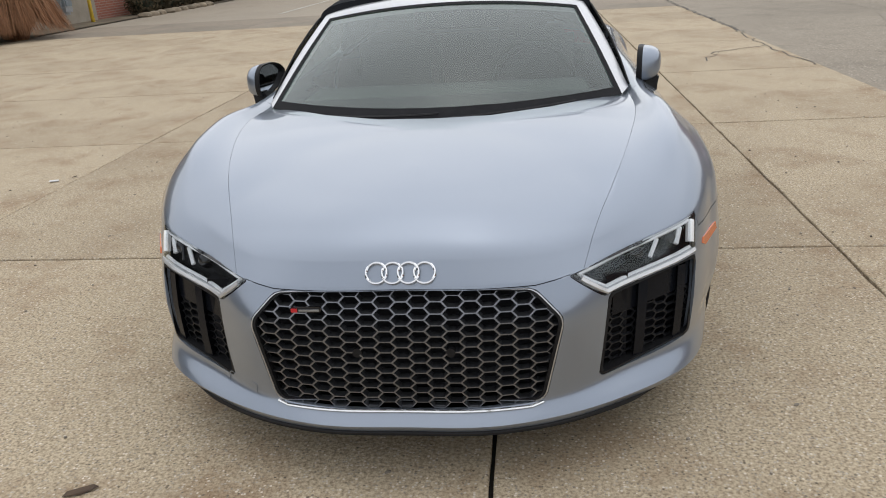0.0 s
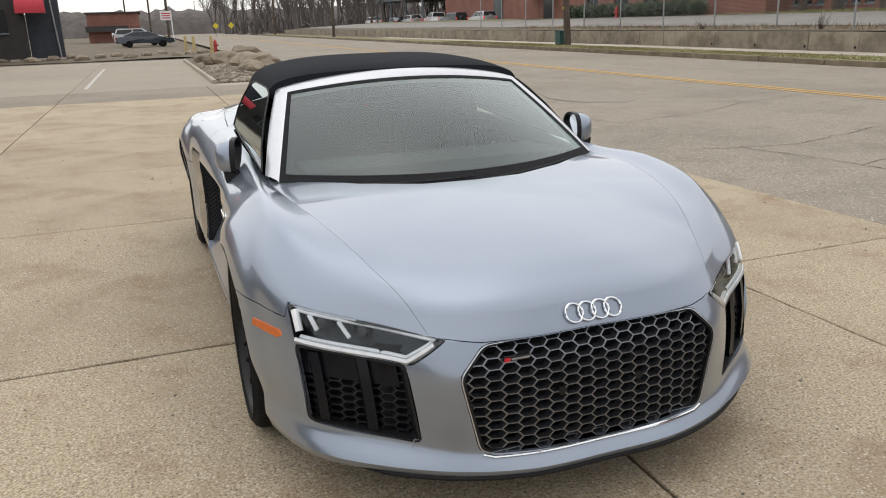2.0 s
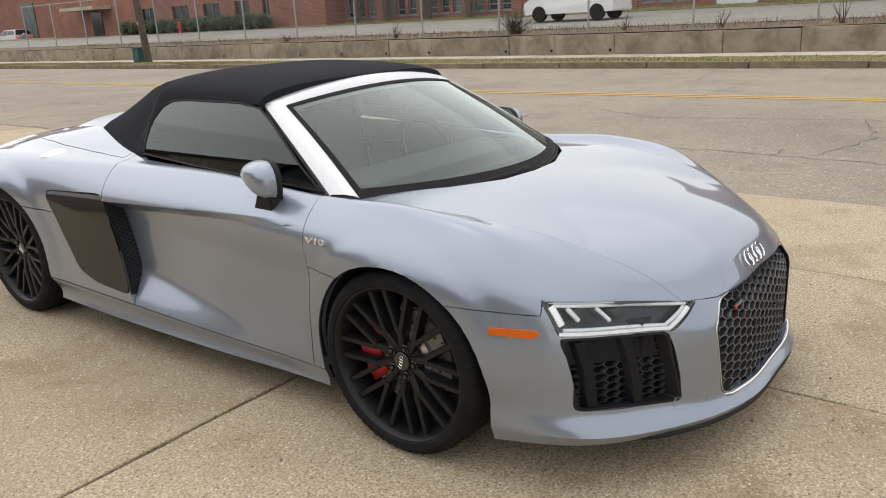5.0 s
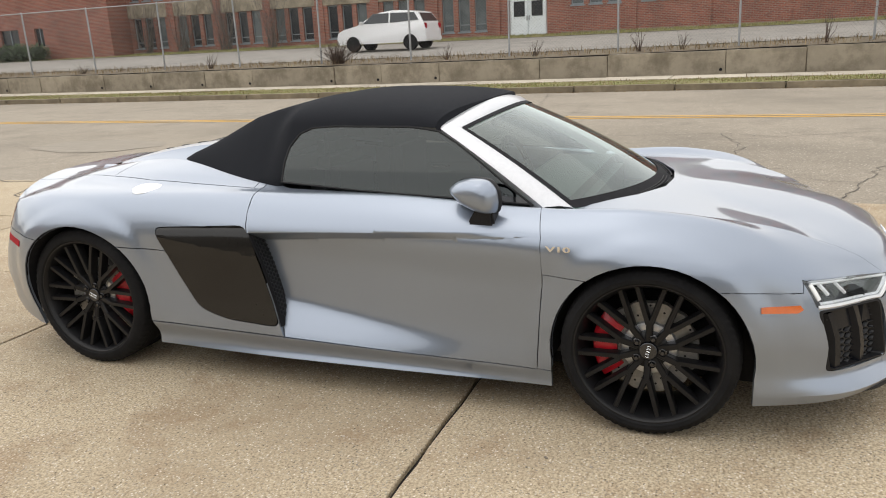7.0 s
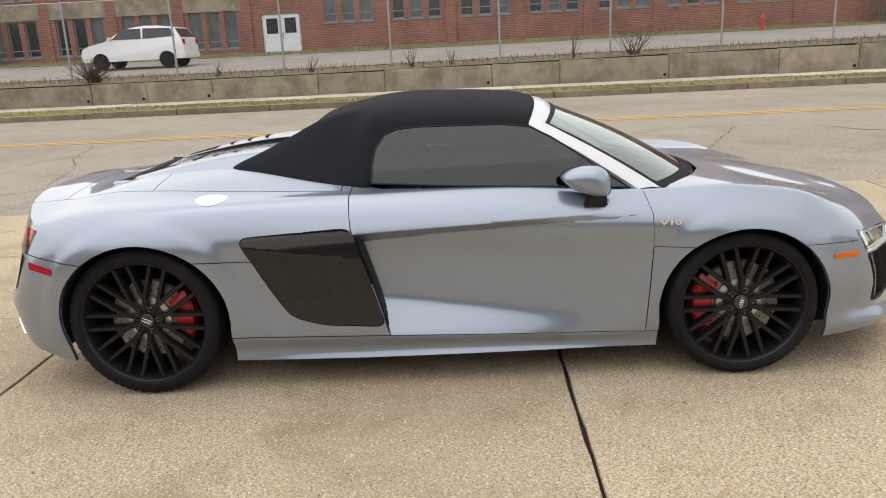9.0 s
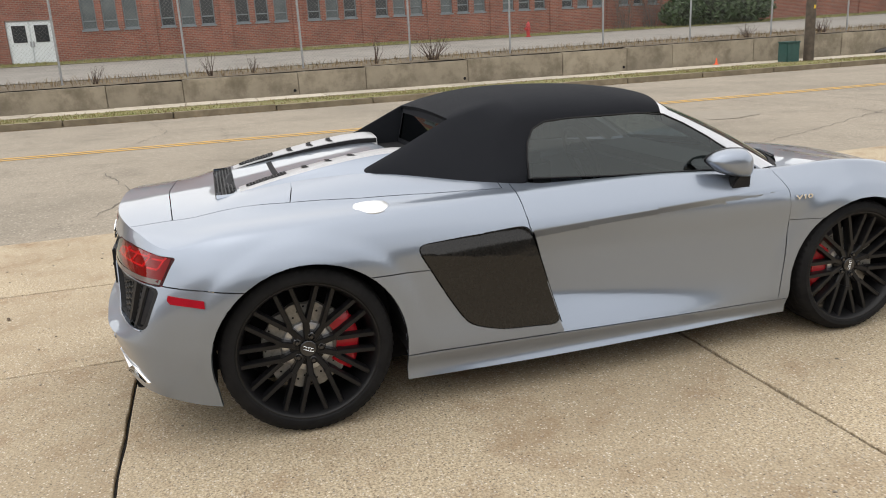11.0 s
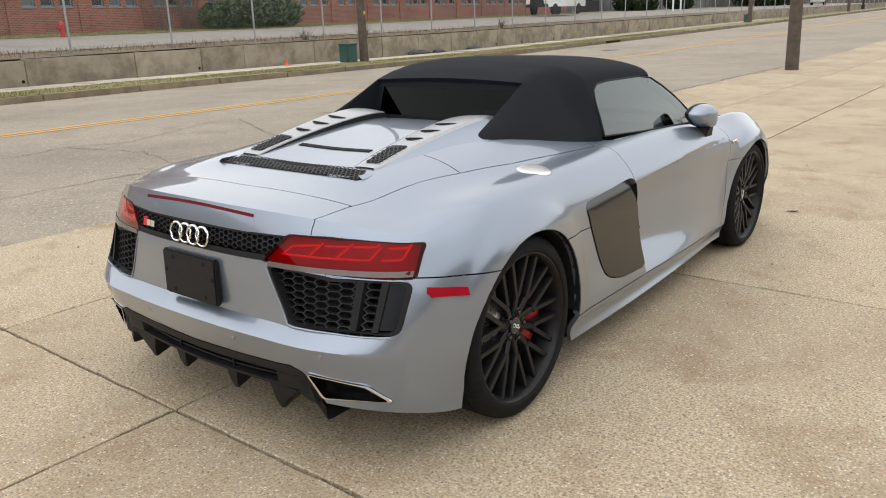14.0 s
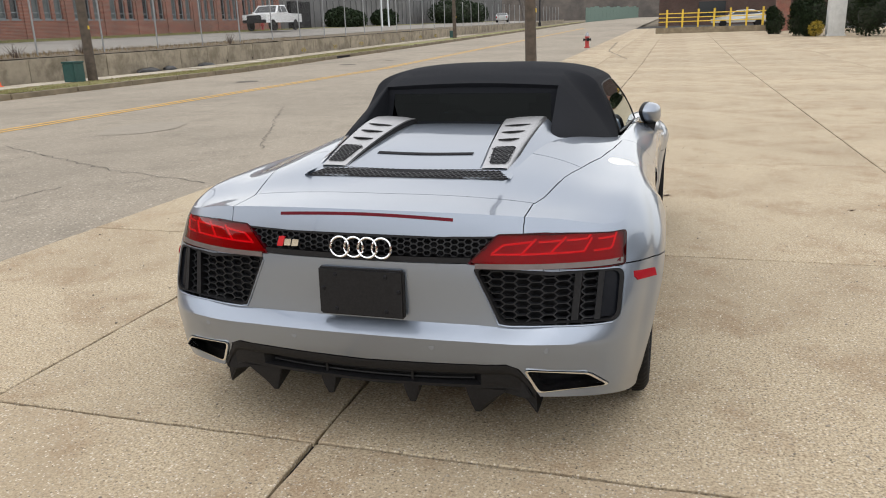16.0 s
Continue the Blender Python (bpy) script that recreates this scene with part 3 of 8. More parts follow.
strip_mesh("yard_lane", [21.3, 24, 28, 30.8], 0, YF, lambda x, y: land(x, y) + rise(y) * .5 + .02, surface("grey_lane", (.27, .25, .22), (.215, .20, .178), 4, rough=.9, stain=(.17, .158, .14), sscale=.5), "grey worn lane behind the fence", cat="road")
strip_mesh("yard_grass", [31.0, 32.2, 33.9], 0, YF, lambda x, y: land(x, y) + rise(y) * .5 + .03, GRASS_BASE, "thin green lawn strip before the factory", cat="lawn")


def tufts(name, n, xr, yr, z, h, material, label, w=.006, lean=.5, cat="grass"):
    """Many thin blades as one sheet of stuff."""
    V, F = [], []
    for _ in range(n):
        x, y = rng.uniform(*xr), rng.uniform(*yr)
        hh = h * rng.uniform(.4, 1.1)
        a, b = rng.uniform(0, 6.28), rng.uniform(0, 6.28)
        dx, dy = math.cos(a) * w, math.sin(a) * w
        lx, ly = math.cos(b) * hh * lean * rng.random(), math.sin(b) * hh * lean * rng.random()
        z0 = z(x, y)
        k = len(V)
        V += [(x - dx, y - dy, z0), (x + dx, y + dy, z0), (x + lx * .5 + dx * .6, y + ly * .5 + dy * .6, z0 + hh * .6), (x + lx * .5 - dx * .6, y + ly * .5 - dy * .6, z0 + hh * .6), (x + lx, y + ly, z0 + hh)]
        F += [(k, k + 1, k + 2, k + 3), (k + 3, k + 2, k + 4)]
    me = bpy.data.meshes.new(name)
    me.from_pydata(V, [], F)
    me.materials.append(material)
    return tagged(new(name, me), label, cat, kind="stuff")


vz = lambda x, y: rise(y) + .125
tufts("verge_grass", 30000, (15.80, 17.40), (-45, 42), vz, .042, BLADE_GREEN, "short green and straw grass on the verge", .010)
tufts("verge_straw", 5000, (15.85, 17.45), (-45, 42), vz, .07, DRY, "pale dead grass among the green", .010)
tufts("wall_weeds", 5200, (19.66, 21.3), (-40, 40), lambda x, y: land(x, y), .19, DRY, "dry tan weeds along the fence", .009, .8)
tufts("lawn_grass", 14000, (31.0, 33.9), (-60, 32), lambda x, y: land(x, y) + rise(y) * .5 + .03, .09, BLADE_GREEN, "green lawn grass before the factory", .016)
tufts("kerb_debris", 2600, (15.45, 15.62), (-40, 40), lambda x, y: rise(y) - .01, .035, DRY, "dead grass and dirt in the gutter", .012, 1.4)

# ---- chain-link fence ----
fence = thing("chain_link_fence", "grey galvanised chain-link fence on thin steel posts", "fence")
post_me = to_mesh("post", lathe(bmesh.new(), [(.032, -.1), (.032, 2.42), (.040, 2.43), (.028, 2.47), (.0001, 2.485)], 10), STEEL)
POSTS = [-1.30 + 3.345 * k for k in range(-18, 15)]
V, E = [], []
for k, y in enumerate(POSTS):
    z = land(20.26, y) + rise(y) * .5
    share("post", post_me, fence, Matrix.Translation((20.26, y, z - .05)) @ Matrix.Rotation(radians(rng.uniform(-.8, .8)), 4, 'X'))
for ya, yb in zip(POSTS, POSTS[1:]):
    za, zb = land(20.26, ya) + rise(ya) * .5, land(20.26, yb) + rise(yb) * .5
    part("rail", sweep(bmesh.new(), [(20.26, ya, za + 2.38), (20.26, yb, zb + 2.38)], .020, 6), STEEL, fence)
for k in range(-42, -18):
    y = -1.30 + 3.345 * k
    z = land(20.26, y) + rise(y) * .5
    share("post", post_me, fence, Matrix.Translation((20.26, y, z - .05)))
Vw, Fw = [], []
def wire(p, q, r=.0022):
    k = len(Vw)
    for c in (p, q):
        Vw.extend([(c[0], c[1] - r, c[2]), (c[0], c[1] + r, c[2]), (c[0] + r * 1.6, c[1], c[2])])
    Fw.extend([(k, k + 1, k + 4, k + 3), (k + 1, k + 2, k + 5, k + 4), (k + 2, k, k + 3, k + 5)])
H, step = 2.3, .105
for ya, yb in zip(POSTS, POSTS[1:]):
    if ya < -42 or yb > 34:
        continue
    z0 = (land(20.26, ya) + land(20.26, yb)) / 2 + rise(ya) * .5 + .05
    w = yb - ya
    n = int((w + H) / step)
    for k in range(n):
        t = k * step
        for sg in (0, 1):
            a, b = max(0, t - H), min(w, t)
            ya_, yb_ = (ya + a, ya + b) if not sg else (yb - a, yb - b)
            wire((20.24, ya_, z0 + (t - a)), (20.24, yb_, z0 + (t - b)))
me = bpy.data.meshes.new("wire_mesh")
me.from_pydata(Vw, [], Fw)
me.materials.append(WIRE)
ob = share("wire_mesh", me, fence, None, "woven wire diamonds")
tagged(ob, kind="stuff")


# ---- the brick factory ----
def wall_with_holes(x0, x1, ys, zs):
    """One solid wall with window holes between every second pair of ys, from zs[1] to zs[2]."""
    bm = bmesh.new()
    grid_ = [[[bm.verts.new((x, y, z)) for z in zs] for y in ys] for x in (x0, x1)]
    solid = lambda i, k: 0 <= i < len(ys) - 1 and 0 <= k < 3 and not (i % 2 and k == 1)
    for i in range(len(ys) - 1):
        for k in range(3):
            if not solid(i, k):
                continue
            a, b = grid_
            bm.faces.new((a[i][k], a[i + 1][k], a[i + 1][k + 1], a[i][k + 1]))
            bm.faces.new((b[i][k], b[i][k + 1], b[i + 1][k + 1], b[i + 1][k]))
            for di, dk, p, q in ((-1, 0, (i, k), (i, k + 1)), (1, 0, (i + 1, k), (i + 1, k + 1)), (0, -1, (i, k), (i + 1, k)), (0, 1, (i, k + 1), (i + 1, k + 1))):
                if not solid(i + di, k + dk):
                    bm.faces.new((a[p[0]][p[1]], a[q[0]][q[1]], b[q[0]][q[1]], b[p[0]][p[1]]))
    return bm


def facade_bay(parent, yc, x, z0, wins, sill, head, top, width=3.25, win_w=.60, pitch=.86):
    """One bay of brick with its window openings; wins is how many."""
    y0, y1 = yc - width / 2, yc + width / 2
    edges = [y0]
    for k in range(wins):
        c = yc + (k - (wins - 1) / 2) * pitch
        edges += [c - win_w / 2, c + win_w / 2]
    edges.append(y1)
    bm = wall_with_holes(x, x + .35, edges, (z0, sill, head, top))
    part("wall", bm, BRICK, parent, "red brick wall bay", smooth=False)
    part("pilaster", box(x - .07, x + .02, y0 - .24, y0 + .24, z0, top - .01), BRICK, parent, smooth=False)
    part("plinth", box(x - .05, x + .10, y0, y1, z0 - .6, z0 + .16), OLD_WALL, parent, "pale concrete plinth", smooth=False)
    for k in range(wins):
        c = yc + (k - (wins - 1) / 2) * pitch
        w = part("window", box(x + .16, x + .20, c - win_w / 2, c + win_w / 2, sill, head), GREY_PANE if rng.random() < .55 else DARK_PANE, parent, "tall narrow window, grey pane", smooth=False)
        bm = bmesh.new()
        for a, b in ((c - win_w / 2, c - win_w / 2 + .05), (c + win_w / 2 - .05, c + win_w / 2)):
            box_into(bm, x + .12, x + .17, a, b, sill, head)
        for a, b in ((sill, sill + .06), (head - .06, head), (sill + (head - sill) * .18, sill + (head - sill) * .18 + .05)):
            box_into(bm, x + .125, x + .165, c - win_w / 2, c + win_w / 2, a, b)
        part("frame", bm, FRAME_GREY, w, smooth=False)
        part("sill", box(x - .03, x + .14, c - win_w / 2 - .04, c + win_w / 2 + .04, sill - .07, sill), FRAME_GREY, w, smooth=False)


factory = thing("brick_factory", "long red brick factory with groups of narrow windows", "factory")
FX, TOPZ = 34.0, 6.4
for k in range(-19, 10):
    yc = 1.95 + 3.25 * k
    zb = 1.24 + .0035 * max(0, min(60, -yc)) + rise(yc) * .4
    if k == 2:
        bm = box(FX, FX + .35, yc - 1.625, yc - .93, zb, TOPZ)
        box_into(bm, FX, FX + .35, yc + .93, yc + 1.625, zb, TOPZ)
        box_into(bm, FX, FX + .35, yc - .93, yc + .93, 3.12, TOPZ)
        part("wall", bm, BRICK, factory, "red brick wall bay", smooth=False)
        part("plinth", box(FX - .05, FX + .1, yc + .93, yc + 1.625, .6, zb + .1), OLD_WALL, factory, smooth=False)
        d = part("door", box(FX + .10, FX + .16, yc - .93, yc + .93, 1.14, 3.12), WHITE_DOOR, factory, "pale double steel door with two small windows", smooth=False)
        for sg in (-1, 1):
            part("door_leaf", box(FX + .06, FX + .11, yc + sg * .455 - .43, yc + sg * .455 + .43, 1.16, 3.06, .01), WHITE_DOOR, d)
            part("door_window", box(FX + .045, FX + .07, yc + sg * .44 - .27, yc + sg * .44 + .27, 2.22, 2.92), DARK_PANE, d, smooth=False)
            part("handle", box(FX + .02, FX + .07, yc + sg * .06 - .03, yc + sg * .06 + .03, 2.02, 2.26, .01), STEEL, d)
    elif k >= 3:
        facade_bay(factory, yc, FX, zb, 3, 1.64, 3.34, 3.95)
        facade_bay(factory, yc, FX, 3.95, 3, 4.3, 5.9, TOPZ)
    else:
        facade_bay(factory, yc, FX, zb, 3, 2.62, 4.5, TOPZ)
part("roof", box(FX - .12, FX + 14, -61.5, 32.9, TOPZ, TOPZ + .35), OLD_WALL, factory, "flat roof with pale coping", smooth=False)
part("end_wall", box(FX, FX + 14, -61.6, -61.3, 1.0, TOPZ), BRICK, factory, smooth=False)
wing = thing("brick_wing", "red brick factory wing standing forward with small windows", "factory")
WX = 32.4
bm = bmesh.new()
edges = [32.66, 37.8, 38.5, 39.8, 41.3, 42.9, 44.8, 46.5, 48.5, 50.6, 52.4, 66]
box_into(bm, WX, WX + .35, 32.66, 66, .8, 2.08)
box_into(bm, WX, WX + .35, 32.66, 66, 3.10, 6.8)
for a, b in zip(edges[::2], edges[1::2]):
    box_into(bm, WX, WX + .35, a, b, 2.08, 3.10)
part("wall", bm, BRICK, wing, "red brick front wall", smooth=False)
part("side_wall", box(WX + .35, FX, 32.66, 32.95, .8, 6.8), BRICK, wing, smooth=False)
part("roof", box(WX, WX + 16, 32.66, 66, 6.8, 7.1), OLD_WALL, wing, smooth=False)
for a, b in zip(edges[1::2], edges[2::2]):
    if a > 60:
        continue
    w = part("window", box(WX + .15, WX + .2, a, b, 2.08, 3.10), DARK_PANE, wing, "dark wide window", smooth=False)
    part("sill", box(WX - .04, WX + .12, a - .05, b + .05, 2.0, 2.08), SIDEWALK, w, smooth=False)
    part("frame", box(WX + .10, WX + .16, (a + b) / 2 - .03, (a + b) / 2 + .03, 2.08, 3.10), FRAME_GREY, w, smooth=False)
part("porch", box(WX - 1.6, WX, 56.5, 61.5, 3.3, 3.55), SIDEWALK, wing, "flat pale porch roof", smooth=False)
part("porch_door", box(WX - .05, WX + .05, 58.0, 59.6, 1.0, 3.1), DARK_PANE, wing, smooth=False)
block = thing("brick_block", "tall plain red brick factory block far along the road", "factory")
bm = box(40, 70, 70, 104, .5, 12)
part("wall", bm, BRICK, block, smooth=False)
part("loading_door", box(39.9, 40.1, 84.5, 87, 1.0, 5.0), GREY_PANE, block, "tall grey loading door", smooth=False)
shed = thing("steel_canopy", "long grey steel canopy beside the wood", "canopy")
part("roof", box(38, 60, 108, 135, 4.6, 5.0), FRAME_GREY, shed, smooth=False)
for y in (109, 117, 125, 134):
    part("column", box(38.2, 38.5, y, y + .3, .6, 4.6), FRAME_GREY, shed, smooth=False)


# ---- plants ----
def shrub_mesh(name, n, spread, h, seed, material=TWIG, width=.012):
    """A leafless shrub: many forking stems from one root."""
    r = random.Random(seed)
    bm = bmesh.new()
    for _ in range(n):
        a = r.uniform(0, 6.28)
        lean = r.uniform(.1, 1) * spread
        p = Vector((r.uniform(-.12, .12) * spread, r.uniform(-.2, .2) * spread, 0))
        d = Vector((math.cos(a) * lean * .5, math.sin(a) * lean, h * r.uniform(.5, 1)))
        pts = [p]
        for q in range(4):
            pts.append(pts[-1] + d * .25 + Vector((r.uniform(-1, 1), r.uniform(-1, 1), r.uniform(-.3, .5))) * .05 * h)
        sweep(bm, pts, [width, width * .8, width * .6, width * .45, width * .25], 3)
        for q in range(2, 5):
            e = pts[q] + Vector((r.uniform(-.3, .3), r.uniform(-.3, .3), r.uniform(.05, .3))) * h * .5
            sweep(bm, [pts[q], pts[q].lerp(e, .5) + Vector((0, 0, .02)), e], [width * .4, width * .3, width * .15], 3)
    return to_mesh(name, bm, material, False)


for y, h, sp, n, sd in ((11.3, .72, .85, 110, 1), (-5.3, .80, .75, 34, 2), (-3.5, .85, .22, 10, 3), (4.5, .45, .3, 12, 4), (7.4, .5, .3, 10, 5), (.2, .5, .25, 9, 6), (-16.8, .45, .5, 20, 7), (-20.0, .5, .6, 24, 8), (-30, .6, .6, 22, 9), (1.4, .6, .3, 12, 10), (16.5, .5, .5, 14, 11), (22.5, .4, .5, 14, 12)):
    z = land(20.0, y)
    sh = thing("bare_shrub", "leafless brown shrub by the fence", "shrub", Matrix.Translation((20.0, y, z - .02)), "bare shrubs by the fence")
    share("twig_crown", shrub_mesh("twig_crown", n, sp, h, sd), sh)


def leaf_cloud(name, blobs, count, size, seed, material=LEAF):
    """A crown of many small leaves set over rounded masses, uneven and with gaps."""
    r = random.Random(seed)
    V, F = [], []
    for _ in range(count):
        cx, cy, cz, rx, ry, rz_ = r.choice(blobs)
        a, c = r.uniform(0, 6.28), r.uniform(-1, 1)
        q = math.sqrt(1 - c * c)
        f = r.uniform(.72, 1.06)
        p = Vector((cx + rx * q * math.cos(a) * f, cy + ry * q * math.sin(a) * f, cz + rz_ * c * f))
        t = Vector((r.uniform(-1, 1), r.uniform(-1, 1), r.uniform(-1, 1))).normalized()
        u = t.orthogonal().normalized()
        s = size * r.uniform(.6, 1.3)
        k = len(V)
        V += [tuple(p + t * s), tuple(p + u * s * .5), tuple(p - t * s), tuple(p - u * s * .5)]
        F.append((k, k + 1, k + 2, k + 3))
    me = bpy.data.meshes.new(name)
    me.from_pydata(V, [], F)
    me.materials.append(material)
    return me


def bush(name, label, x, y, z, blobs, count, size, seed, group="", material=LEAF):
    b = thing(name, label, "bush", Matrix.Translation((x, y, z)), group)
    share("foliage", leaf_cloud("foliage", blobs, count, size, seed, material), b)
    # stems and solid inner masses in near-black green: the crown's inner shade as colour
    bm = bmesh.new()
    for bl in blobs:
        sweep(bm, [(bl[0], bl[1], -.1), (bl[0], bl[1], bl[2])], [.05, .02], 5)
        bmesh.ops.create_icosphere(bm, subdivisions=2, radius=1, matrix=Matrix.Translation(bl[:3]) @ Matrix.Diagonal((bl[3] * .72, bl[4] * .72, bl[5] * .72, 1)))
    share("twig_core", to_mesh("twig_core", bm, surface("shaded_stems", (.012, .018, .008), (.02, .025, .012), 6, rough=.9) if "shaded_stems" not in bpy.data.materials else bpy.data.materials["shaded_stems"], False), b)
    return b


for y in (38.2, 40.6, 43.0, 45.4, 47.8, 50.2, 52.6):
    bush("hedge", "clipped dark green hedge against the brick wing", 31.5, y, land(31.5, y), [(0, -.7, .45, .6, .75, .55), (0, .6, .5, .6, .8, .55)], 1500, .07, int(y * 10), "hedge along the wing")
bush("evergreen_shrub", "broad dark green shrub before the factory", 32.2, -24.6, 1.35, [(0, -1.6, .8, 1.0, 1.5, .85), (0, .6, .95, 1.0, 1.6, 1.0), (.2, 2.2, .7, .9, 1.2, .7)], 5200, .10, 77)
vine = thing("bare_vines", "bare grey vines and brush against the factory wall", "vines")
for k, (y, n) in enumerate(((22.5, 40), (25.5, 46), (28.5, 46), (31, 40), (-19.6, 30), (-21.2, 30))):
    ob = share("twig_crown", shrub_mesh("twig_crown", n, 1.5, 3.6, 40 + k, BARK, .016), vine, Matrix.Translation((33.4, y, 1.1)))


def bare_tree_mesh(seed, h):
    r = random.Random(seed)
    bm = bmesh.new()
    def grow(p, d, l, w, depth):
        pts, rad = [p], [w]
        for q in range(4):
            d = (d + Vector((r.uniform(-1, 1), r.uniform(-1, 1), r.uniform(-.2, .5))) * .14).normalized()
            pts.append(pts[-1] + d * l / 4)
            rad.append(w * (1 - .14 * (q + 1)))
        sweep(bm, pts, rad, 5 if depth < 2 else 3)
        if depth < 4:
            for _ in range(4 if depth else 6):
                k = r.randint(1 if depth else 2, 4)
                nd = (d + Vector((r.uniform(-1, 1), r.uniform(-1, 1), r.uniform(-.1, .8))) * .8).normalized()
                grow(pts[k], nd, l * r.uniform(.42, .68), rad[k] * .55, depth + 1)
    grow(Vector((0, 0, -.2)), Vector((0, 0, 1)), h * .55, h * .018, 0)
    return to_mesh("trunk", bm, FAR_BARK, False)


tree_meshes = [bare_tree_mesh(s, h) for s, h in ((1, 11), (2, 13), (3, 9))]
wood = []
for k in range(230):
    x, y = rng.uniform(14, 75), rng.uniform(112, 184)
    if x < 20:
        y += 30
    wood.append((x, y))
wood += [(-14 - 5 * k, 120 + 7 * (k % 3)) for k in range(8)] + [(-12 - 6 * k, -120 - 9 * (k % 3)) for k in range(8)] + [(24 + 5 * k, -150 - 6 * (k % 4)) for k in range(10)]
for k, (x, y) in enumerate(wood):
    t = thing("bare_tree", "leafless grey winter tree far off", "tree", Matrix.Translation((x, y, .2 if y > 0 else .9)) @ Matrix.Rotation(k * 1.7, 4, 'Z') @ Matrix.Scale(rng.uniform(.8, 1.25), 4), "bare winter trees")
    share("trunk", tree_meshes[k % 3], t)
bm = bmesh.new()
for k in range(150):
    x, y, h = rng.uniform(14, 90), rng.uniform(128, 175), rng.uniform(1.5, 4.5)
    sweep(bm, [(x, y, 0), (x + rng.uniform(-.6, .6), y, h * .6), (x + rng.uniform(-1, 1), y, h)], [.35, .25, .1], 4)
far = new("far_brush", to_mesh("far_brush", bm, FAR_BARK, False))
tagged(far, "grey brush under the far winter wood", "brush", kind="stuff")
surface("far_wood_grey", (.150, .132, .120), (.095, .083, .076), .5, rough=1, stain=(.075, .066, .06), sscale=.15)
surface("far_wood_brown", (.105, .09, .078), (.065, .057, .05), .5, rough=1, stain=(.05, .045, .042), sscale=.15)
for x0, x1, y0, y1, base in ((-140, 160, 186, 220, 5.5), (-120, 140, -225, -260, 13)):
    bm = bmesh.new()
    rows = []
    for x in np.arange(x0, x1 + 1, 1.5):
        top = base + 2.2 * noise.noise(Vector((x * .06, y0, 0))) + 1.4 * noise.noise(Vector((x * .45, y0, 3)))
        rows.append([bm.verts.new(p) for p in ((x, y0, -1), (x, y0 + (y1 - y0) * .1, top * .6), (x, y0 + (y1 - y0) * .3, top), (x, y1, top * .9))])
    for a, b in zip(rows, rows[1:]):
        for k in range(3):
            bm.faces.new((a[k], a[k + 1], b[k + 1], b[k]))
    hill = new("far_ridge", to_mesh("far_ridge", bm, bpy.data.materials["far_wood_grey" if y0 > 0 else "far_wood_brown"]))
    tagged(hill, "misty grey wooded rise far behind the road", "backdrop", kind="structure")

# ---- street furniture ----
def utility_pole(x, y, lean=0):
    p = thing("utility_pole", "dark weathered wooden utility pole", "pole", Matrix.Translation((x, y, rise(y))) @ Matrix.Rotation(radians(lean), 4, 'Y'), "utility poles")
    bm = bmesh.new()
    lathe(bm, [(.168, -.35), (.158, .4), (.150, 2.0), (.125, 6.0), (.10, 10.0), (.0001, 10.02)], 14)
    part("shaft", bm, POLE_WOOD, p)
    part("tag", box(-.172, -.150, -.03, .03, 1.75, 1.86), YELLOW_STEEL, p, "small yellow tag")
    return p


utility_pole(2.88, -17.2, 1.0)
utility_pole(17.45, -17.25, 1.0)
utility_pole(17.45, 28.8, -4.0)
for x, y in ((16.9, 75), (16.5, 110), (17.0, 134), (16.8, 285), (1.7, 90), (.3, 131), (-3.5, 150), (17.0, -60), (17.0, -95)):
    utility_pole(x, y, .5)
for y in (-16.55, 29.6):
    bx = thing("utility_box", "dark green utility pedestal beside the pole", "utility box", Matrix.Translation((17.55, y, .12)), "green utility boxes")
    part("body", box(-.22, .22, -.24, .24, 0, .60, .02), GREEN_BIN, bx)
    part("lid", box(-.24, .24, -.26, .26, .60, .66, .02), GREEN_BIN, bx)
bx = thing("utility_box", "dark green utility pedestal beside the pole", "utility box", Matrix.Translation((17.4, -60.8, rise(-60) + .12)), "green utility boxes")
part("body", box(-.22, .22, -.24, .24, 0, .60, .02), GREEN_BIN, bx)


def hydrant(x, y, z, label, s=1.0, turn=0):
    h = thing("fire_hydrant", label, "hydrant", Matrix.Translation((x, y, z)) @ Matrix.Rotation(radians(turn), 4, 'Z') @ Matrix.Scale(s, 4), "fire hydrants")
    part("barrel", lathe(bmesh.new(), [(.15, 0), (.15, .05), (.10, .06), (.10, .52), (.135, .53), (.135, .57), (.115, .58), (.0001, .581)], 16), HYDRANT_RED, h)
    part("bonnet", lathe(bmesh.new(), [(.115, .58), (.105, .66), (.07, .74), (.03, .77), (.03, .82), (.0001, .82)], 16), HYDRANT_RED if s != 1.001 else STEEL, h, "domed cap")
    for a, r in ((0, .055), (180, .055), (90, .075)):
        m = Matrix.Rotation(radians(a), 4, 'Z') @ Matrix.Translation((0, 0, .42))
        part("nozzle", lathe(bmesh.new(), [(r, .08), (r, .17), (r + .012, .17), (r + .012, .20), (.0001, .20)], 12, "x", m), BLACK if s == 1.001 else HYDRANT_RED, h)


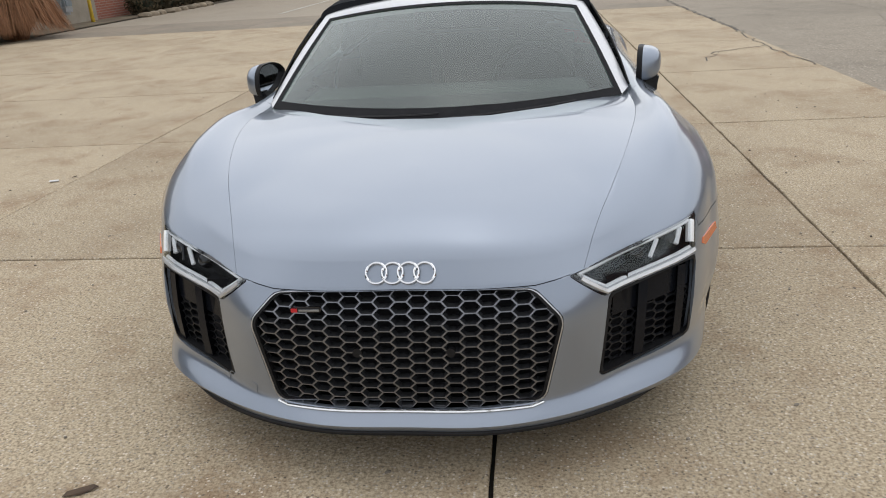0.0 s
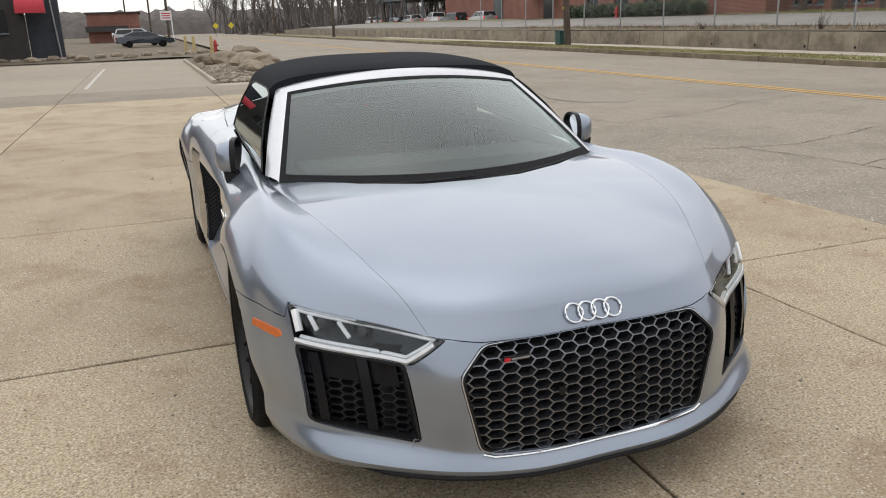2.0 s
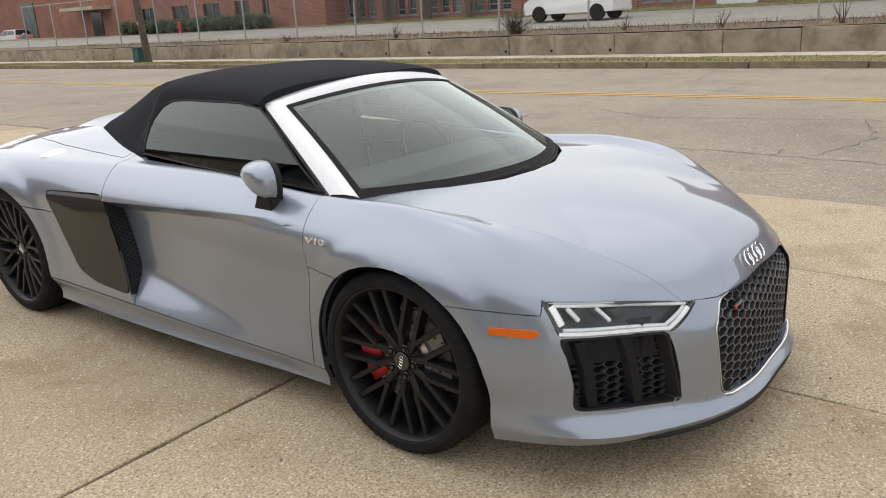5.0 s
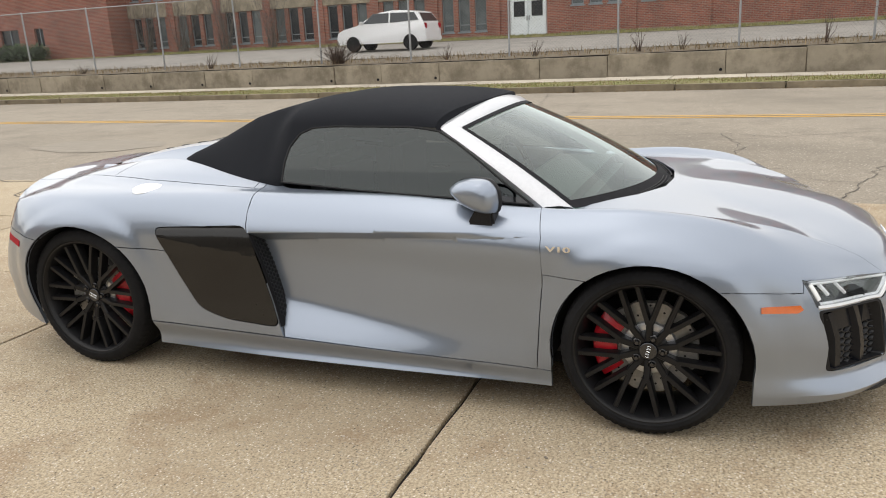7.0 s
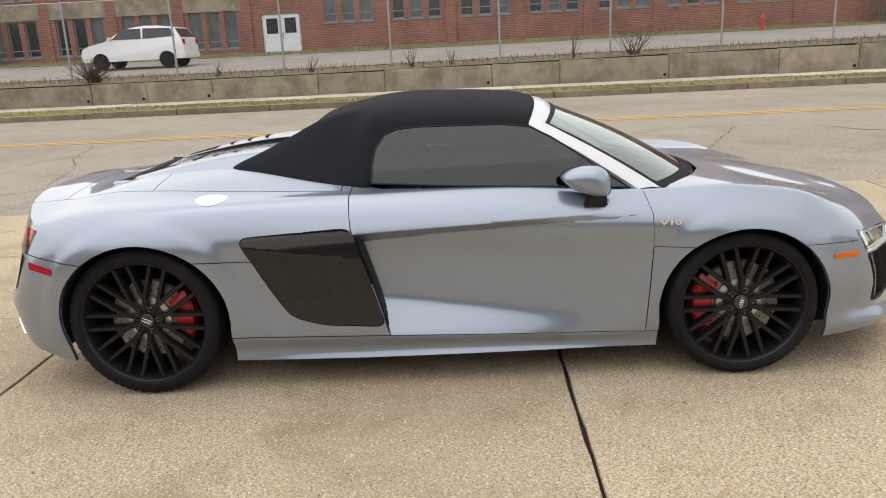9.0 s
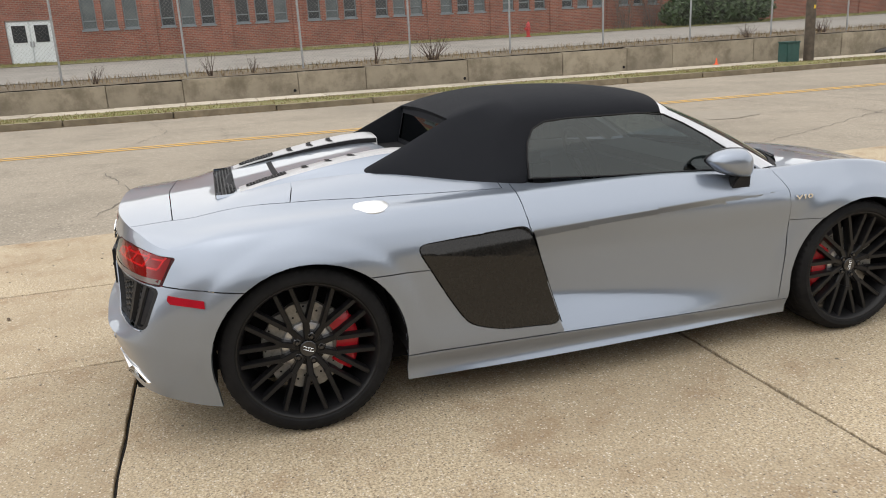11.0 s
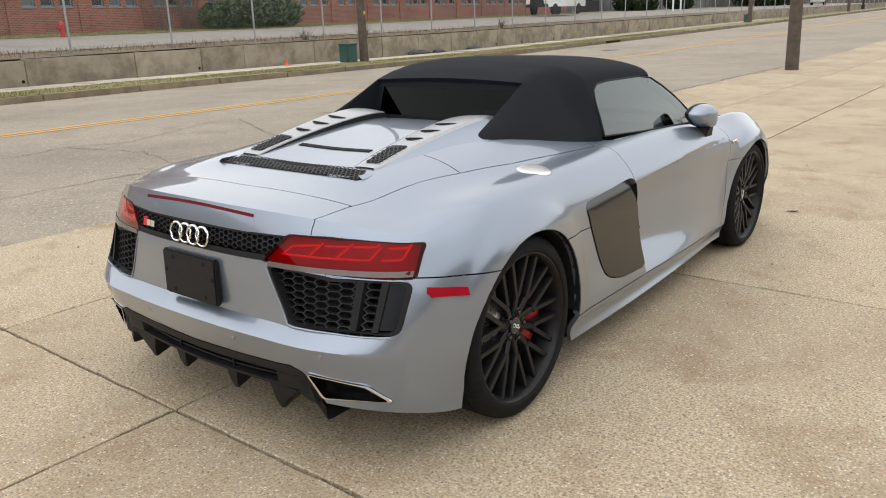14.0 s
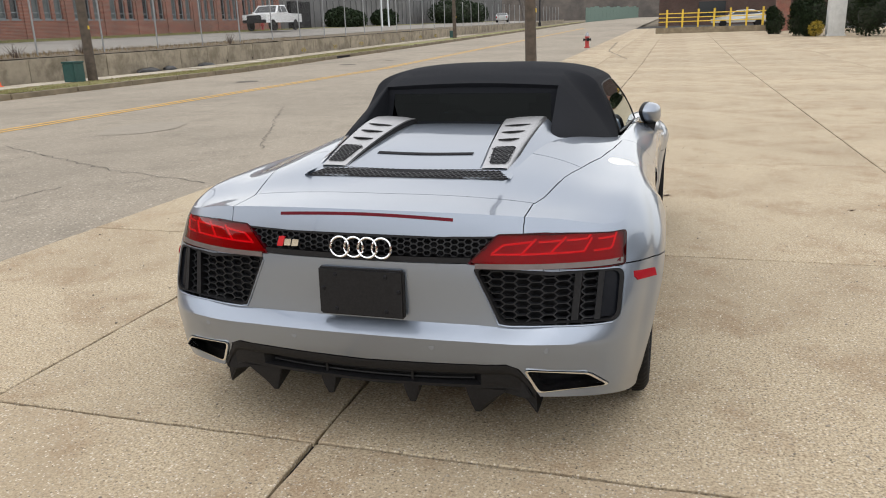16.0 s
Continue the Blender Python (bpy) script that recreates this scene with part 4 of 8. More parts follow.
hydrant(3.65, -38.0, rise(-38), "red fire hydrant with a silver cap on the lot edge", 1.001, 20)
hydrant(30.4, -12.95, land(30.4, -12.95) + .02, "slim red fire hydrant before the factory", .85)
hydrant(30.4, -52.0, land(30.4, -50) + .3, "slim red fire hydrant before the factory", .85)
hydrant(30.6, 45.2, land(30.6, 45), "red fire hydrant before the hedge", 1.0)
hydrant(3.30, 50.2, -.17, "red fire hydrant beside the road", 1.0)
flag = thing("marker_flag", "small orange marker on the sidewalk", "marker", Matrix.Translation((18.6, -14.6, .14)))
part("cone", lathe(bmesh.new(), [(.10, 0), (.10, .02), (.05, .03), (.015, .22), (.0001, .22)], 10), plain("orange_marker", (.8, .12, .04), .6), flag)
for k, (dy, w) in enumerate(((-22.2, .7), (-23.6, .35), (-26.2, .6))):
    b = thing("rubbish_bag", "flat black rubbish bag against the wall", "bag", Matrix.Translation((19.0, dy, .14)), "black rubbish bags")
    bm = bmesh.new()
    bmesh.ops.create_icosphere(bm, subdivisions=3, radius=1)
    for v in bm.verts:
        v.co = Vector((v.co.x * .22, v.co.y * w, max(0, v.co.z) * .16)) * (1 + .18 * noise.noise(v.co * 2 + Vector((k, 0, 0))))
    share("bag", to_mesh("bag", bm, plain("bin_bag", (.012, .012, .013), .35) if k == 0 else bpy.data.materials["bin_bag"]), b)
drain = thing("storm_drain", "dark storm drain opening in the kerb", "drain", Matrix.Translation((15.60, -33.5, rise(-33.5))))
part("opening", box(-.02, .21, -.8, .8, -.05, .10), VOID, drain, smooth=False)
part("hood", box(-.03, .25, -.9, .9, .10, .15, .01), KERB, drain)
for x, y, r in ((11.9, -17.5, .36), (12.6, -27, .36)):
    mh = thing("manhole_cover", "round dark iron manhole cover in the road", "manhole", Matrix.Translation((x, y, road_z(x, y) + .004)))
    part("cover", lathe(bmesh.new(), [(r, 0), (r * .97, .006), (.0001, .006)], 28), CRACK, mh)
for k in range(7):
    y = -36 - k * 4.2
    f = thing("daffodil_clump", "small clump of yellow spring flowers by the wall", "flowers", Matrix.Translation((19.05, y, rise(y) + .13)), "yellow flower clumps")
    share("flowers", leaf_cloud("flowers", [(0, 0, .22, .14, .18, .12)], 70, .03, 300 + k, LEAF_YELLOW), f)


def street_car(name, label, x, y, z, turn, paint, kind="hatch", tail=False, group=""):
    """A far car: body, cabin with glass, bumpers, lamps and four wheels."""
    c = thing(name, label, "car" if kind != "pickup" else "pickup truck", Matrix.Translation((x, y, z)) @ Matrix.Rotation(radians(turn), 4, 'Z'), group)
    if kind == "hatch":
        L, W, prof, cab = 3.85, 1.66, [(-1.88, .28), (-1.92, .55), (-1.86, .74), (-1.62, .86), (-1.0, .99), (1.86, 1.0), (1.92, .72), (1.90, .30)], [(-1.0, .99), (-.42, 1.30), (-.05, 1.44), (.5, 1.50), (1.1, 1.48), (1.58, 1.40), (1.84, 1.0)]
        axles = (-1.22, 1.25)
    elif kind == "sedan":
        L, W, prof, cab = 4.8, 1.82, [(-2.4, .34), (-2.4, .70), (-1.2, .92), (1.6, .96), (2.4, .92), (2.42, .36)], [(-1.2, .92), (-.35, 1.36), (.9, 1.40), (1.9, .98)]
        axles = (-1.45, 1.42)
    elif kind == "suv":
        L, W, prof, cab = 4.5, 1.80, [(-2.25, .42), (-2.25, .92), (-1.1, 1.08), (2.2, 1.08), (2.25, .45)], [(-1.1, 1.08), (-.4, 1.62), (1.9, 1.66), (2.2, 1.08)]
        axles = (-1.35, 1.32)
    else:
        L, W, prof, cab = 5.7, 1.95, [(-2.85, .55), (-2.85, 1.12), (-1.3, 1.22), (.55, 1.22), (2.85, 1.20), (2.85, .58)], [(-1.3, 1.22), (-.65, 1.80), (.45, 1.84), (.65, 1.22)]
        axles = (-1.85, 1.75)
    lower = [p for p in prof if p[0] <= cab[0][0] and p != cab[0]]
    after = [p for p in prof if p[0] >= cab[-1][0] - .01 and p[1] <= cab[-1][1] + .05 and p != cab[-1]]
    outline = lower + cab + after if kind != "pickup" else lower + cab + [p for p in prof if p[0] > cab[-1][0]]
    belt, top = (cab[0][1] + cab[-1][1]) / 2, max(p[1] for p in cab)
    def wide(z_):
        return W / 2 * (1 - .17 * max(0, (z_ - belt) / (top - belt)) ** 1.2 - .04 * max(0, (.6 - z_) / .3))
    bm = bmesh.new()
    rows = []
    for k in (-1, -.97, -.6, .6, .97, 1):
        e = .0 if abs(k) < .98 else .025
        rows.append([bm.verts.new((k * wide(z_), y_ * (1 - e * .4), z_ - e * (1 if z_ > belt else 0))) for y_, z_ in outline])
    for a, b in zip(rows, rows[1:]):
        for k in range(len(a)):
            j = (k + 1) % len(a)
            bm.faces.new((a[k], a[j], b[j], b[k]))
    bm.faces.new(rows[0])
    bm.faces.new(rows[-1][::-1])
    part("body", bm, paint, c, angle=50)
    if kind == "pickup":
        part("bed", box(-W / 2 + .1, W / 2 - .1, .75, 2.78, 1.0, 1.26), VOID, c, smooth=False)
    zb_, zt_ = belt + .05, top - .09
    along = lambda p, q, z_: p[0] + (q[0] - p[0]) * min(1, max(0, (z_ - p[1]) / (q[1] - p[1])))
    fa, fb = along(cab[0], cab[1], zb_) + .16, along(cab[0], cab[1], zt_) + .12
    ra, rb = along(cab[-1], cab[-2], zb_) - .16, along(cab[-1], cab[-2], zt_) - .14
    mid = (fa + ra) / 2 - .05
    for sg in (-1, 1):
        for w4 in (((fa, zb_), (fb, zt_), (mid - .035, zt_), (mid - .035, zb_)), ((mid + .035, zb_), (mid + .035, zt_), (max(rb, mid + .1), zt_ - .02), (ra, zb_ + .06))):
            bm = bmesh.new()
            bm.faces.new([bm.verts.new((sg * (wide(z_) + .004), y_, z_)) for y_, z_ in w4])
            part("side_window", bm, DARK_PANE, c, smooth=False)
    for nm, p, q, sg in (("windscreen", cab[0], cab[1], -1), ("rear_window", cab[-1], cab[-2], 1)):
        bm = bmesh.new()
        d = Vector((0, sg * abs(q[1] - p[1]), abs(q[0] - p[0]))).normalized() * .010
        lo, hi = Vector((0, p[0], p[1])).lerp(Vector((0, q[0], q[1])), .12) + d, Vector((0, p[0], p[1])).lerp(Vector((0, q[0], q[1])), .90) + d
        bm.faces.new([bm.verts.new(v) for v in ((-wide(lo.z) * .9, lo.y, lo.z), (wide(lo.z) * .9, lo.y, lo.z), (wide(hi.z) * .86, hi.y, hi.z), (-wide(hi.z) * .86, hi.y, hi.z))])
        part(nm, bm, DARK_PANE, c, smooth=False)
    for sg in (-1, 1):
        part("mirror", box(sg * (W / 2 + .07) - .07, sg * (W / 2 + .07) + .07, fa - .08, fa + .02, zb_ - .02, zb_ + .10, .025), paint, c)
    part("front_bumper", box(-W / 2 + .02, W / 2 - .02, prof[0][0] - .05, prof[0][0] + .15, prof[0][1], prof[0][1] + .22, .04), BLACK if kind == "pickup" else paint, c)
    part("rear_bumper", box(-W / 2 + .02, W / 2 - .02, prof[-1][0] - .12, prof[-1][0] + .05, prof[-1][1], prof[-1][1] + .22, .04), STEEL if kind == "pickup" else paint, c)
    for sg in (-1, 1):
        part("headlight", box(sg * W * .36 - .17, sg * W * .36 + .17, prof[1][0] - .03, prof[1][0] + .1, prof[1][1] - .18, prof[1][1] - .02, .03), LED_WHITE, c)
        part("tail_light", box(sg * W * .43 - .08, sg * W * .43 + .08, prof[-1][0] - .1, prof[-1][0] + .03, prof[-2][1] - .25 if kind != "hatch" else .78, prof[-2][1] - .02 if kind != "hatch" else .98, .02), TAIL_BAR if tail else RED_REF, c, "red tail light")
    if kind == "pickup":
        part("front_grille", box(-W * .30, W * .30, -2.90, -2.8, .72, 1.08, .02), BLACK, c, "black front grille")
    r = .30 if kind in ("hatch", "sedan") else (.36 if kind == "suv" else .40)
    for ay in axles:
        for sg in (-1, 1):
            wm_ = Matrix.Translation((sg * (W / 2 - .10), ay, r))
            w = part("wheel", lathe(bmesh.new(), [(r * .62, -.11), (r * .95, -.11), (r, -.07), (r, .07), (r * .95, .11), (r * .62, .11)], 20, "x", wm_), RUBBER, c, "black tyre")
            part("hubcap", lathe(bmesh.new(), [(.0001, sg * .108), (r * .60, sg * .104), (r * .64, sg * .09)], 14, "x", wm_), STEEL, w)
    if kind == "suv":
        part("spare_wheel", lathe(bmesh.new(), [(.0001, 2.42), (.30, 2.42), (.33, 2.36), (.33, 2.26)], 18, "y", Matrix.Translation((0, 0, .95))), paint, c, "covered spare wheel on the tail gate")
    return c


street_car("white_hatchback", "small white hatchback on the lane behind the fence", 25.5, 11.9, land(25.5, 12) + .02, 180, CAR_WHITE)
street_car("pickup_truck", "white pickup truck with a black grille behind the fence", 28.6, -50.5, land(28.6, -50) + .28, 180, CAR_WHITE, "pickup")
for n_, l_, x, y, p, kd in (("parked_suv", "silver off-roader with a covered spare wheel, parked", 36.2, 82, CAR_SILVER, "suv"), ("parked_sedan", "dark parked car with red tail lights lit", 36.2, 91, CAR_DARK, "suv"),
                            ("parked_pickup", "white parked pickup with red tail lights lit", 36.5, 98, CAR_WHITE, "pickup"), ("parked_suv", "pale parked off-roader near the canopy", 36.2, 108, CAR_SILVER, "suv"),
                            ("parked_sedan", "dark parked saloon near the canopy", 36.2, 116, CAR_DARK, "sedan"), ("parked_van", "white parked car near the wood", 36, 128, CAR_WHITE, "suv")):
    street_car(n_, l_, x, y, land(34, 60) - .70, 180 if n_ != "parked_sedan" else 184, p, kd, True, "cars parked in the yard")
street_car("green_sedan", "dark green sedan parked beyond the rock bed", -.9, 73.0, -.15, 94, CAR_GREEN, "sedan", False, "cars beyond the rock bed")
street_car("silver_suv", "silver car parked beyond the rock bed", -1.4, 79.5, -.15, 88, CAR_SILVER, "suv", False, "cars beyond the rock bed")
street_car("beige_sedan", "pale saloon parked behind the yellow railings", -6.0, -70.0, .72, 90, CAR_SILVER, "sedan")
street_car("grey_sedan", "grey saloon parked behind the fence", 25.5, -118.0, land(25.5, -118) + rise(-118) * .5 + .02, 10, CAR_SILVER, "sedan")

# yellow railings at the far end of the lot
rails = thing("yellow_railing", "yellow painted steel railing at the end of the lot", "railing")
xs = [-.0 - 1.15 * k for k in range(0, 9)]
for x in xs:
    part("post", box(x - .07, x + .07, -60.07, -59.93, rise(-60) + .3, rise(-60) + 1.75, .01), YELLOW_STEEL, rails)
for z in (.85, 1.15, 1.45):
    part("rail", sweep(bmesh.new(), [(xs[0] + .6, -60.0, rise(-60) + z), (xs[-1] - .2, -60.0, rise(-60) + z)], .035, 8), YELLOW_STEEL, rails)
part("kerb", box(xs[-1] - .6, xs[0] + .8, -60.4, -59.7, rise(-60) - .2, rise(-60) + .42), KERB, rails, "low concrete kerb under the railing", smooth=False)
# planting and piers at the far right of the lot
pier = thing("white_pier", "white rendered pier at the edge of the lot", "pier", Matrix.Translation((-9.5, -46, rise(-46) - .05)))
part("shaft", box(-.45, .45, -.4, .4, 0, 3.0, .02), STONE_WHITE, pier)
part("fluting", box(-.18, .18, -.43, .43, .1, 3.0, .01), STONE_WHITE, pier)
part("foot", box(-.52, .52, -.47, .47, 0, .12, .01), STONE_WHITE, pier)
for x, y, r, sd in ((-7.9, -48, .95, 1), (-8.2, -46.5, .7, 2), (-10.9, -44, 1.3, 3), (-12.6, -42, 1.5, 4), (-6.9, -52, .8, 5), (-12.2, -38.5, 1.3, 6)):
    bush("conifer_bush", "rounded dark evergreen bush beside the lot", x, y, rise(y), [(0, 0, r * .9, r * .75, r * .75, r * 1.0), (.2, .1, r * 1.6, r * .45, r * .45, r * .6)], 2200, .085, sd, "evergreens by the lot", LEAF_DARK)
bush("yellow_shrub", "bright yellow flowering shrub", -8.45, -45.6, rise(-45), [(0, 0, .45, .42, .4, .42)], 700, .06, 9, "", LEAF_YELLOW)
redpost = thing("red_brick_pier", "dark red brick pier at the end of the lot", "pier", Matrix.Translation((-8.1, -59, rise(-59))))
part("shaft", box(-.45, .45, -.45, .45, 0, 4.0), BRICK, redpost, smooth=False)
gate = thing("dark_brick_building", "dark brick building beyond the end of the lot", "building")
part("wall", box(-26, 1.5, -96, -95.5, 0, 7), brick_material("dark_brick", (.085, .045, .035), (.06, .034, .028), (.09, .075, .065)), gate, smooth=False)
part("roof", box(-26.3, 1.8, -110, -95.2, 7, 7.4), DARK_SIDING, gate, smooth=False)
part("window", box(-6, -3, -95.4, -95.3, 1.8, 3.4), DARK_PANE, gate, smooth=False)
bgate = thing("green_gate", "green sheeted fence far down the road", "fence")
for k in range(16):
    m_ = Matrix.Translation((16.2 - .40 * k, -150 - 4.2 * k, rise(-150 - 4.2 * k) - .05)) @ Matrix.Rotation(math.atan2(-4.2, -.40), 4, 'Z')
    part("panel", box(0, 4.15, 0, .08, 0, 2.7 + .12 * (k % 3), 0, m_), plain("green_sheet", (.13, .20, .17), .8) if k == 0 else bpy.data.materials["green_sheet"], bgate, smooth=False)
works = thing("grey_steel_hall", "long grey ribbed steel hall beyond the brick factory", "building")
part("wall", box(36, 36.4, -166, -66.5, .8, 10), surface("grey_hall_sheet", (.165, .165, .165), (.125, .126, .128), .8, rough=.7, stain=(.10, .10, .10), sscale=.3), works, "grey ribbed sheet wall", smooth=False)
for k in range(60):
    part("rib", box(35.90, 36.0, -166 + 1.65 * k, -165.5 + 1.65 * k, .8, 10), bpy.data.materials["grey_hall_sheet"], works, smooth=False)
part("end_wall", box(36.4, 56, -66.8, -66.5, .8, 10), bpy.data.materials["grey_hall_sheet"], works, smooth=False)
part("roof", box(35.7, 56, -166.3, -66.2, 10, 10.3), DARK_SIDING, works, smooth=False)
part("entrance", box(35.6, 36.0, -71.5, -67.2, .8, 4.4), VOID, works, "dark open entrance", smooth=False)
for k, (x, y, r) in enumerate(((32.6, -72.5, 1.4), (32.8, -76, 1.2), (32.2, -84, 1.3), (31.5, -108, 2.2), (31.5, -114, 2.5), (31.0, -121, 2.1))):
    bush("evergreen_shrub", "dark evergreen shrub before the grey hall", x, y, land(32, y) + rise(y) * .5 - .1, [(0, 0, r * .7, r * 1.2, r * 1.5, r * .8)], 1800, .16, 900 + k, "shrubs before the hall", LEAF_DARK)
for k, y in enumerate((-70.5, -72.4)):
    p_ = thing("white_pole", "slim white pole behind the fence", "pole", Matrix.Translation((27.4, y, land(27, y) + rise(y) * .5)), "white poles")
    part("shaft", lathe(bmesh.new(), [(.09, -.1), (.075, 5), (.06, 9), (.0001, 9.02)], 10), WHITE_DOOR, p_)
lamp_ = thing("street_lamp", "dark street lamp post beside the far kerb", "street lamp", Matrix.Translation((18.3, -110, rise(-110) + .1)))
part("post", lathe(bmesh.new(), [(.22, -.1), (.20, .5), (.13, .6), (.10, 7)], 10), BLACK, lamp_)
part("lantern", box(-1.4, .1, -.15, .15, 7, 7.18, .03), BLACK, lamp_)
for k, (x, y, r) in enumerate(((-11.6, -50.5, 1.6), (-13.8, -47.5, 1.9), (-9.7, -55.5, 1.3), (-14.5, -43, 1.7))):
    bush("conifer_bush", "tall dark evergreen beside the lot", x, y, rise(y), [(0, 0, r * .9, r * .8, r * .8, r), (.1, .1, r * 1.8, r * .5, r * .5, r * .8)], 2600, .10, 950 + k, "evergreens by the lot", LEAF_DARK)

# ---- buildings along the lot ----
shop = thing("brick_shop", "red brick shop with dark windows beside the lot", "building")
bm = box(-13.2, -12.9, 19.4, 37.5, 0, 5.2)
part("wall", bm, brick_material("orange_brick", (.30, .10, .062), (.23, .075, .05), (.28, .22, .18)), shop, smooth=False)
for y in (23.5, 26.2, 28.9, 31.6, 34.3):
    w = part("window", box(-12.93, -12.86, y, y + 1.0, 1.25, 2.9), DARK_PANE, shop, "dark shop window", smooth=False)
    part("sill", box(-12.92, -12.80, y - .06, y + 1.06, 1.15, 1.25), SIDEWALK, w, smooth=False)
part("rendered_wall", box(-13.2, -12.9, 11.2, 19.4, 0, 5.2), surface("beige_render", (.36, .32, .26), (.30, .265, .21), 3, rough=.9, stain=(.24, .21, .17)), shop, "pale rendered wall", smooth=False)
part("side_wall", box(-26, -13.2, 11.2, 11.5, 0, 5.2), bpy.data.materials["beige_render"], shop, smooth=False)
part("roof", box(-26.2, -12.7, 11.0, 37.7, 5.2, 5.6), DARK_SIDING, shop, smooth=False)
meter = thing("gas_meter", "grey gas meter with its pipes on the wall", "gas meter", Matrix.Translation((-12.6, 17.2, 0)))
part("body", box(-.16, .16, -.25, .25, .32, .78, .08), STEEL, meter)
part("cover", box(-.02, .19, -.18, .18, .52, .74, .04), FRAME_GREY, meter)
bm = bmesh.new()
sweep(bm, [(0, -.2, .4), (0, -.35, .4), (0, -.35, .1), (-.1, -.35, 0)], .025, 8)
sweep(bm, [(0, .2, .7), (0, .3, .7), (0, .3, 1.4)], .025, 8)
part("pipe", bm, STEEL, meter)
pipe = thing("yellow_bollard", "yellow gas pipe guard against the wall", "bollard", Matrix.Translation((-12.5, 18.4, 0)))
part("tube", sweep(bmesh.new(), [(0, 0, 0), (0, 0, 1.3), (-.1, 0, 1.42), (-.35, 0, 1.42)], .06, 10), YELLOW_STEEL, pipe)
bed = strip_mesh("planting_bed", [-12.95, -11.6], 0, [11, 14, 20, 26, 36.6], lambda x, y: .03, SOIL, "dark planting bed along the shop wall", cat="bed")
for k, (x, y, r) in enumerate(((-11.75, 13.6, 1.0), (-12.2, 12.3, .9))):
    g = thing("ornamental_grass", "tall rust-brown dried ornamental grass clump", "grass", Matrix.Translation((x, y, 0)), "dried grass clumps")
    V, F = [], []
    for _ in range(5200):
        a, rr_ = rng.uniform(0, 6.28), rng.random() ** .6 * .26 * r
        aim, reach, hh = a + rng.uniform(-.8, .8), rng.random() ** .8 * 1.05 * r, rng.uniform(.75, 1.45) * r
        p = Vector((math.cos(a) * rr_, math.sin(a) * rr_, 0))
        out = Vector((math.cos(aim), math.sin(aim), 0)) * reach
        b = rng.uniform(0, 6.28)
        s = Vector((math.cos(b), math.sin(b), 0)) * .0065
        q1 = p + out * .30 + Vector((0, 0, hh * .72))
        q2 = p + out * .72 + Vector((0, 0, hh * (1.0 - .25 * reach)))
        q3 = p + out * 1.05 + Vector((0, 0, max(.05, hh * (.98 - .85 * reach))))
        n = len(V)
        V += [tuple(v) for v in (p - s, p + s, q1 + s, q1 - s, q2 + s, q2 - s, q3 + s * .3, q3 - s * .3)]
        F += [(n, n + 1, n + 2, n + 3), (n + 3, n + 2, n + 4, n + 5), (n + 5, n + 4, n + 6, n + 7)]
    me = bpy.data.meshes.new("stalks")
    me.from_pydata(V, [], F)
    me.materials.append(RUST_GRASS)
    share("stalks", me, g)
for k in range(9):
    y = 21.4 + 1.75 * k
    bush("shop_hedge", "low clipped dark hedge along the brick shop", -12.2, y, .0, [(0, -.4, .4, .5, .6, .45), (0, .5, .42, .5, .6, .45)], 1300, .06, 500 + k, "hedge along the shop", BROWN_HEDGE)
for k in range(10):
    y = 19.8 + .55 * k
    st = thing("edging_stone", "rough tan edging stone at the planting bed", "stone", Matrix.Translation((-11.55, y - 1.4 * 0, .05)) @ Matrix.Rotation(k * 1.1, 4, 'Z'), "edging stones")
    bm = bmesh.new()
    bmesh.ops.create_icosphere(bm, subdivisions=2, radius=1)
    for v in bm.verts:
        v.co = Vector((v.co.x * .24, v.co.y * .17, v.co.z * .10)) * (1 + .25 * noise.noise(v.co * 1.6 + Vector((k * 3, 0, 0))))
    share("rock", to_mesh("rock", bm, STONE), st)
grey = thing("grey_building", "dark grey sided building with a red awning", "building")
part("wall", box(-13.3, -7.0, 45.0, 45.3, 0, 5.5), DARK_SIDING, grey, smooth=False)
part("corrugated_wall", box(-14.6, -13.0, 37.6, 45.0, 0, 5.5), BLUE_SIDING, grey, "slate corrugated wall", smooth=False)
for k in range(22):
    part("corrugation", box(-13.0, -12.94, 37.7, 44.9, .3 + k * .22, .42 + k * .22), FRAME_GREY, grey, smooth=False)
part("blue_wall", box(-7.0, -5.3, 45.6, 46, 0, 4.5), BLUE_SIDING, grey, "slate blue wall", smooth=False)
for a, b, z0, z1 in ((-12.45, -10.65, 1.45, 2.6), (-8.9, -7.9, 1.4, 2.6)):
    w = part("window", box(a, b, 44.93, 45.05, z0, z1), DARK_PANE, grey, "dark two-light window", smooth=False)
    bm = box(a - .06, b + .06, 44.88, 44.96, z0 - .07, z0)
    box_into(bm, (a + b) / 2 - .03, (a + b) / 2 + .03, 44.90, 44.95, z0, z1)
    part("frame", bm, FRAME_GREY, w, smooth=False)
bm = bmesh.new()
rows = [[bm.verts.new((x, 45 - .9 * math.sin(t * math.pi / 2), 3.3 - .9 * (1 - math.cos(t * math.pi / 2)))) for x in (-7.3, -5.9)] for t in np.linspace(0, 1, 7)]
for a, b in zip(rows, rows[1:]):
    bm.faces.new((a[0], a[1], b[1], b[0]))
bm.faces.new([r[0] for r in rows] + [bm.verts.new((-7.3, 45, 2.4))])
bm.faces.new([r[1] for r in rows] + [bm.verts.new((-5.9, 45, 2.4))])
part("awning", bm, AWNING, grey, "round red awning")
part("drainpipe", sweep(bmesh.new(), [(-5.5, 45.5, 0), (-5.75, 45.5, 4.5)], .05, 8), STEEL, grey)
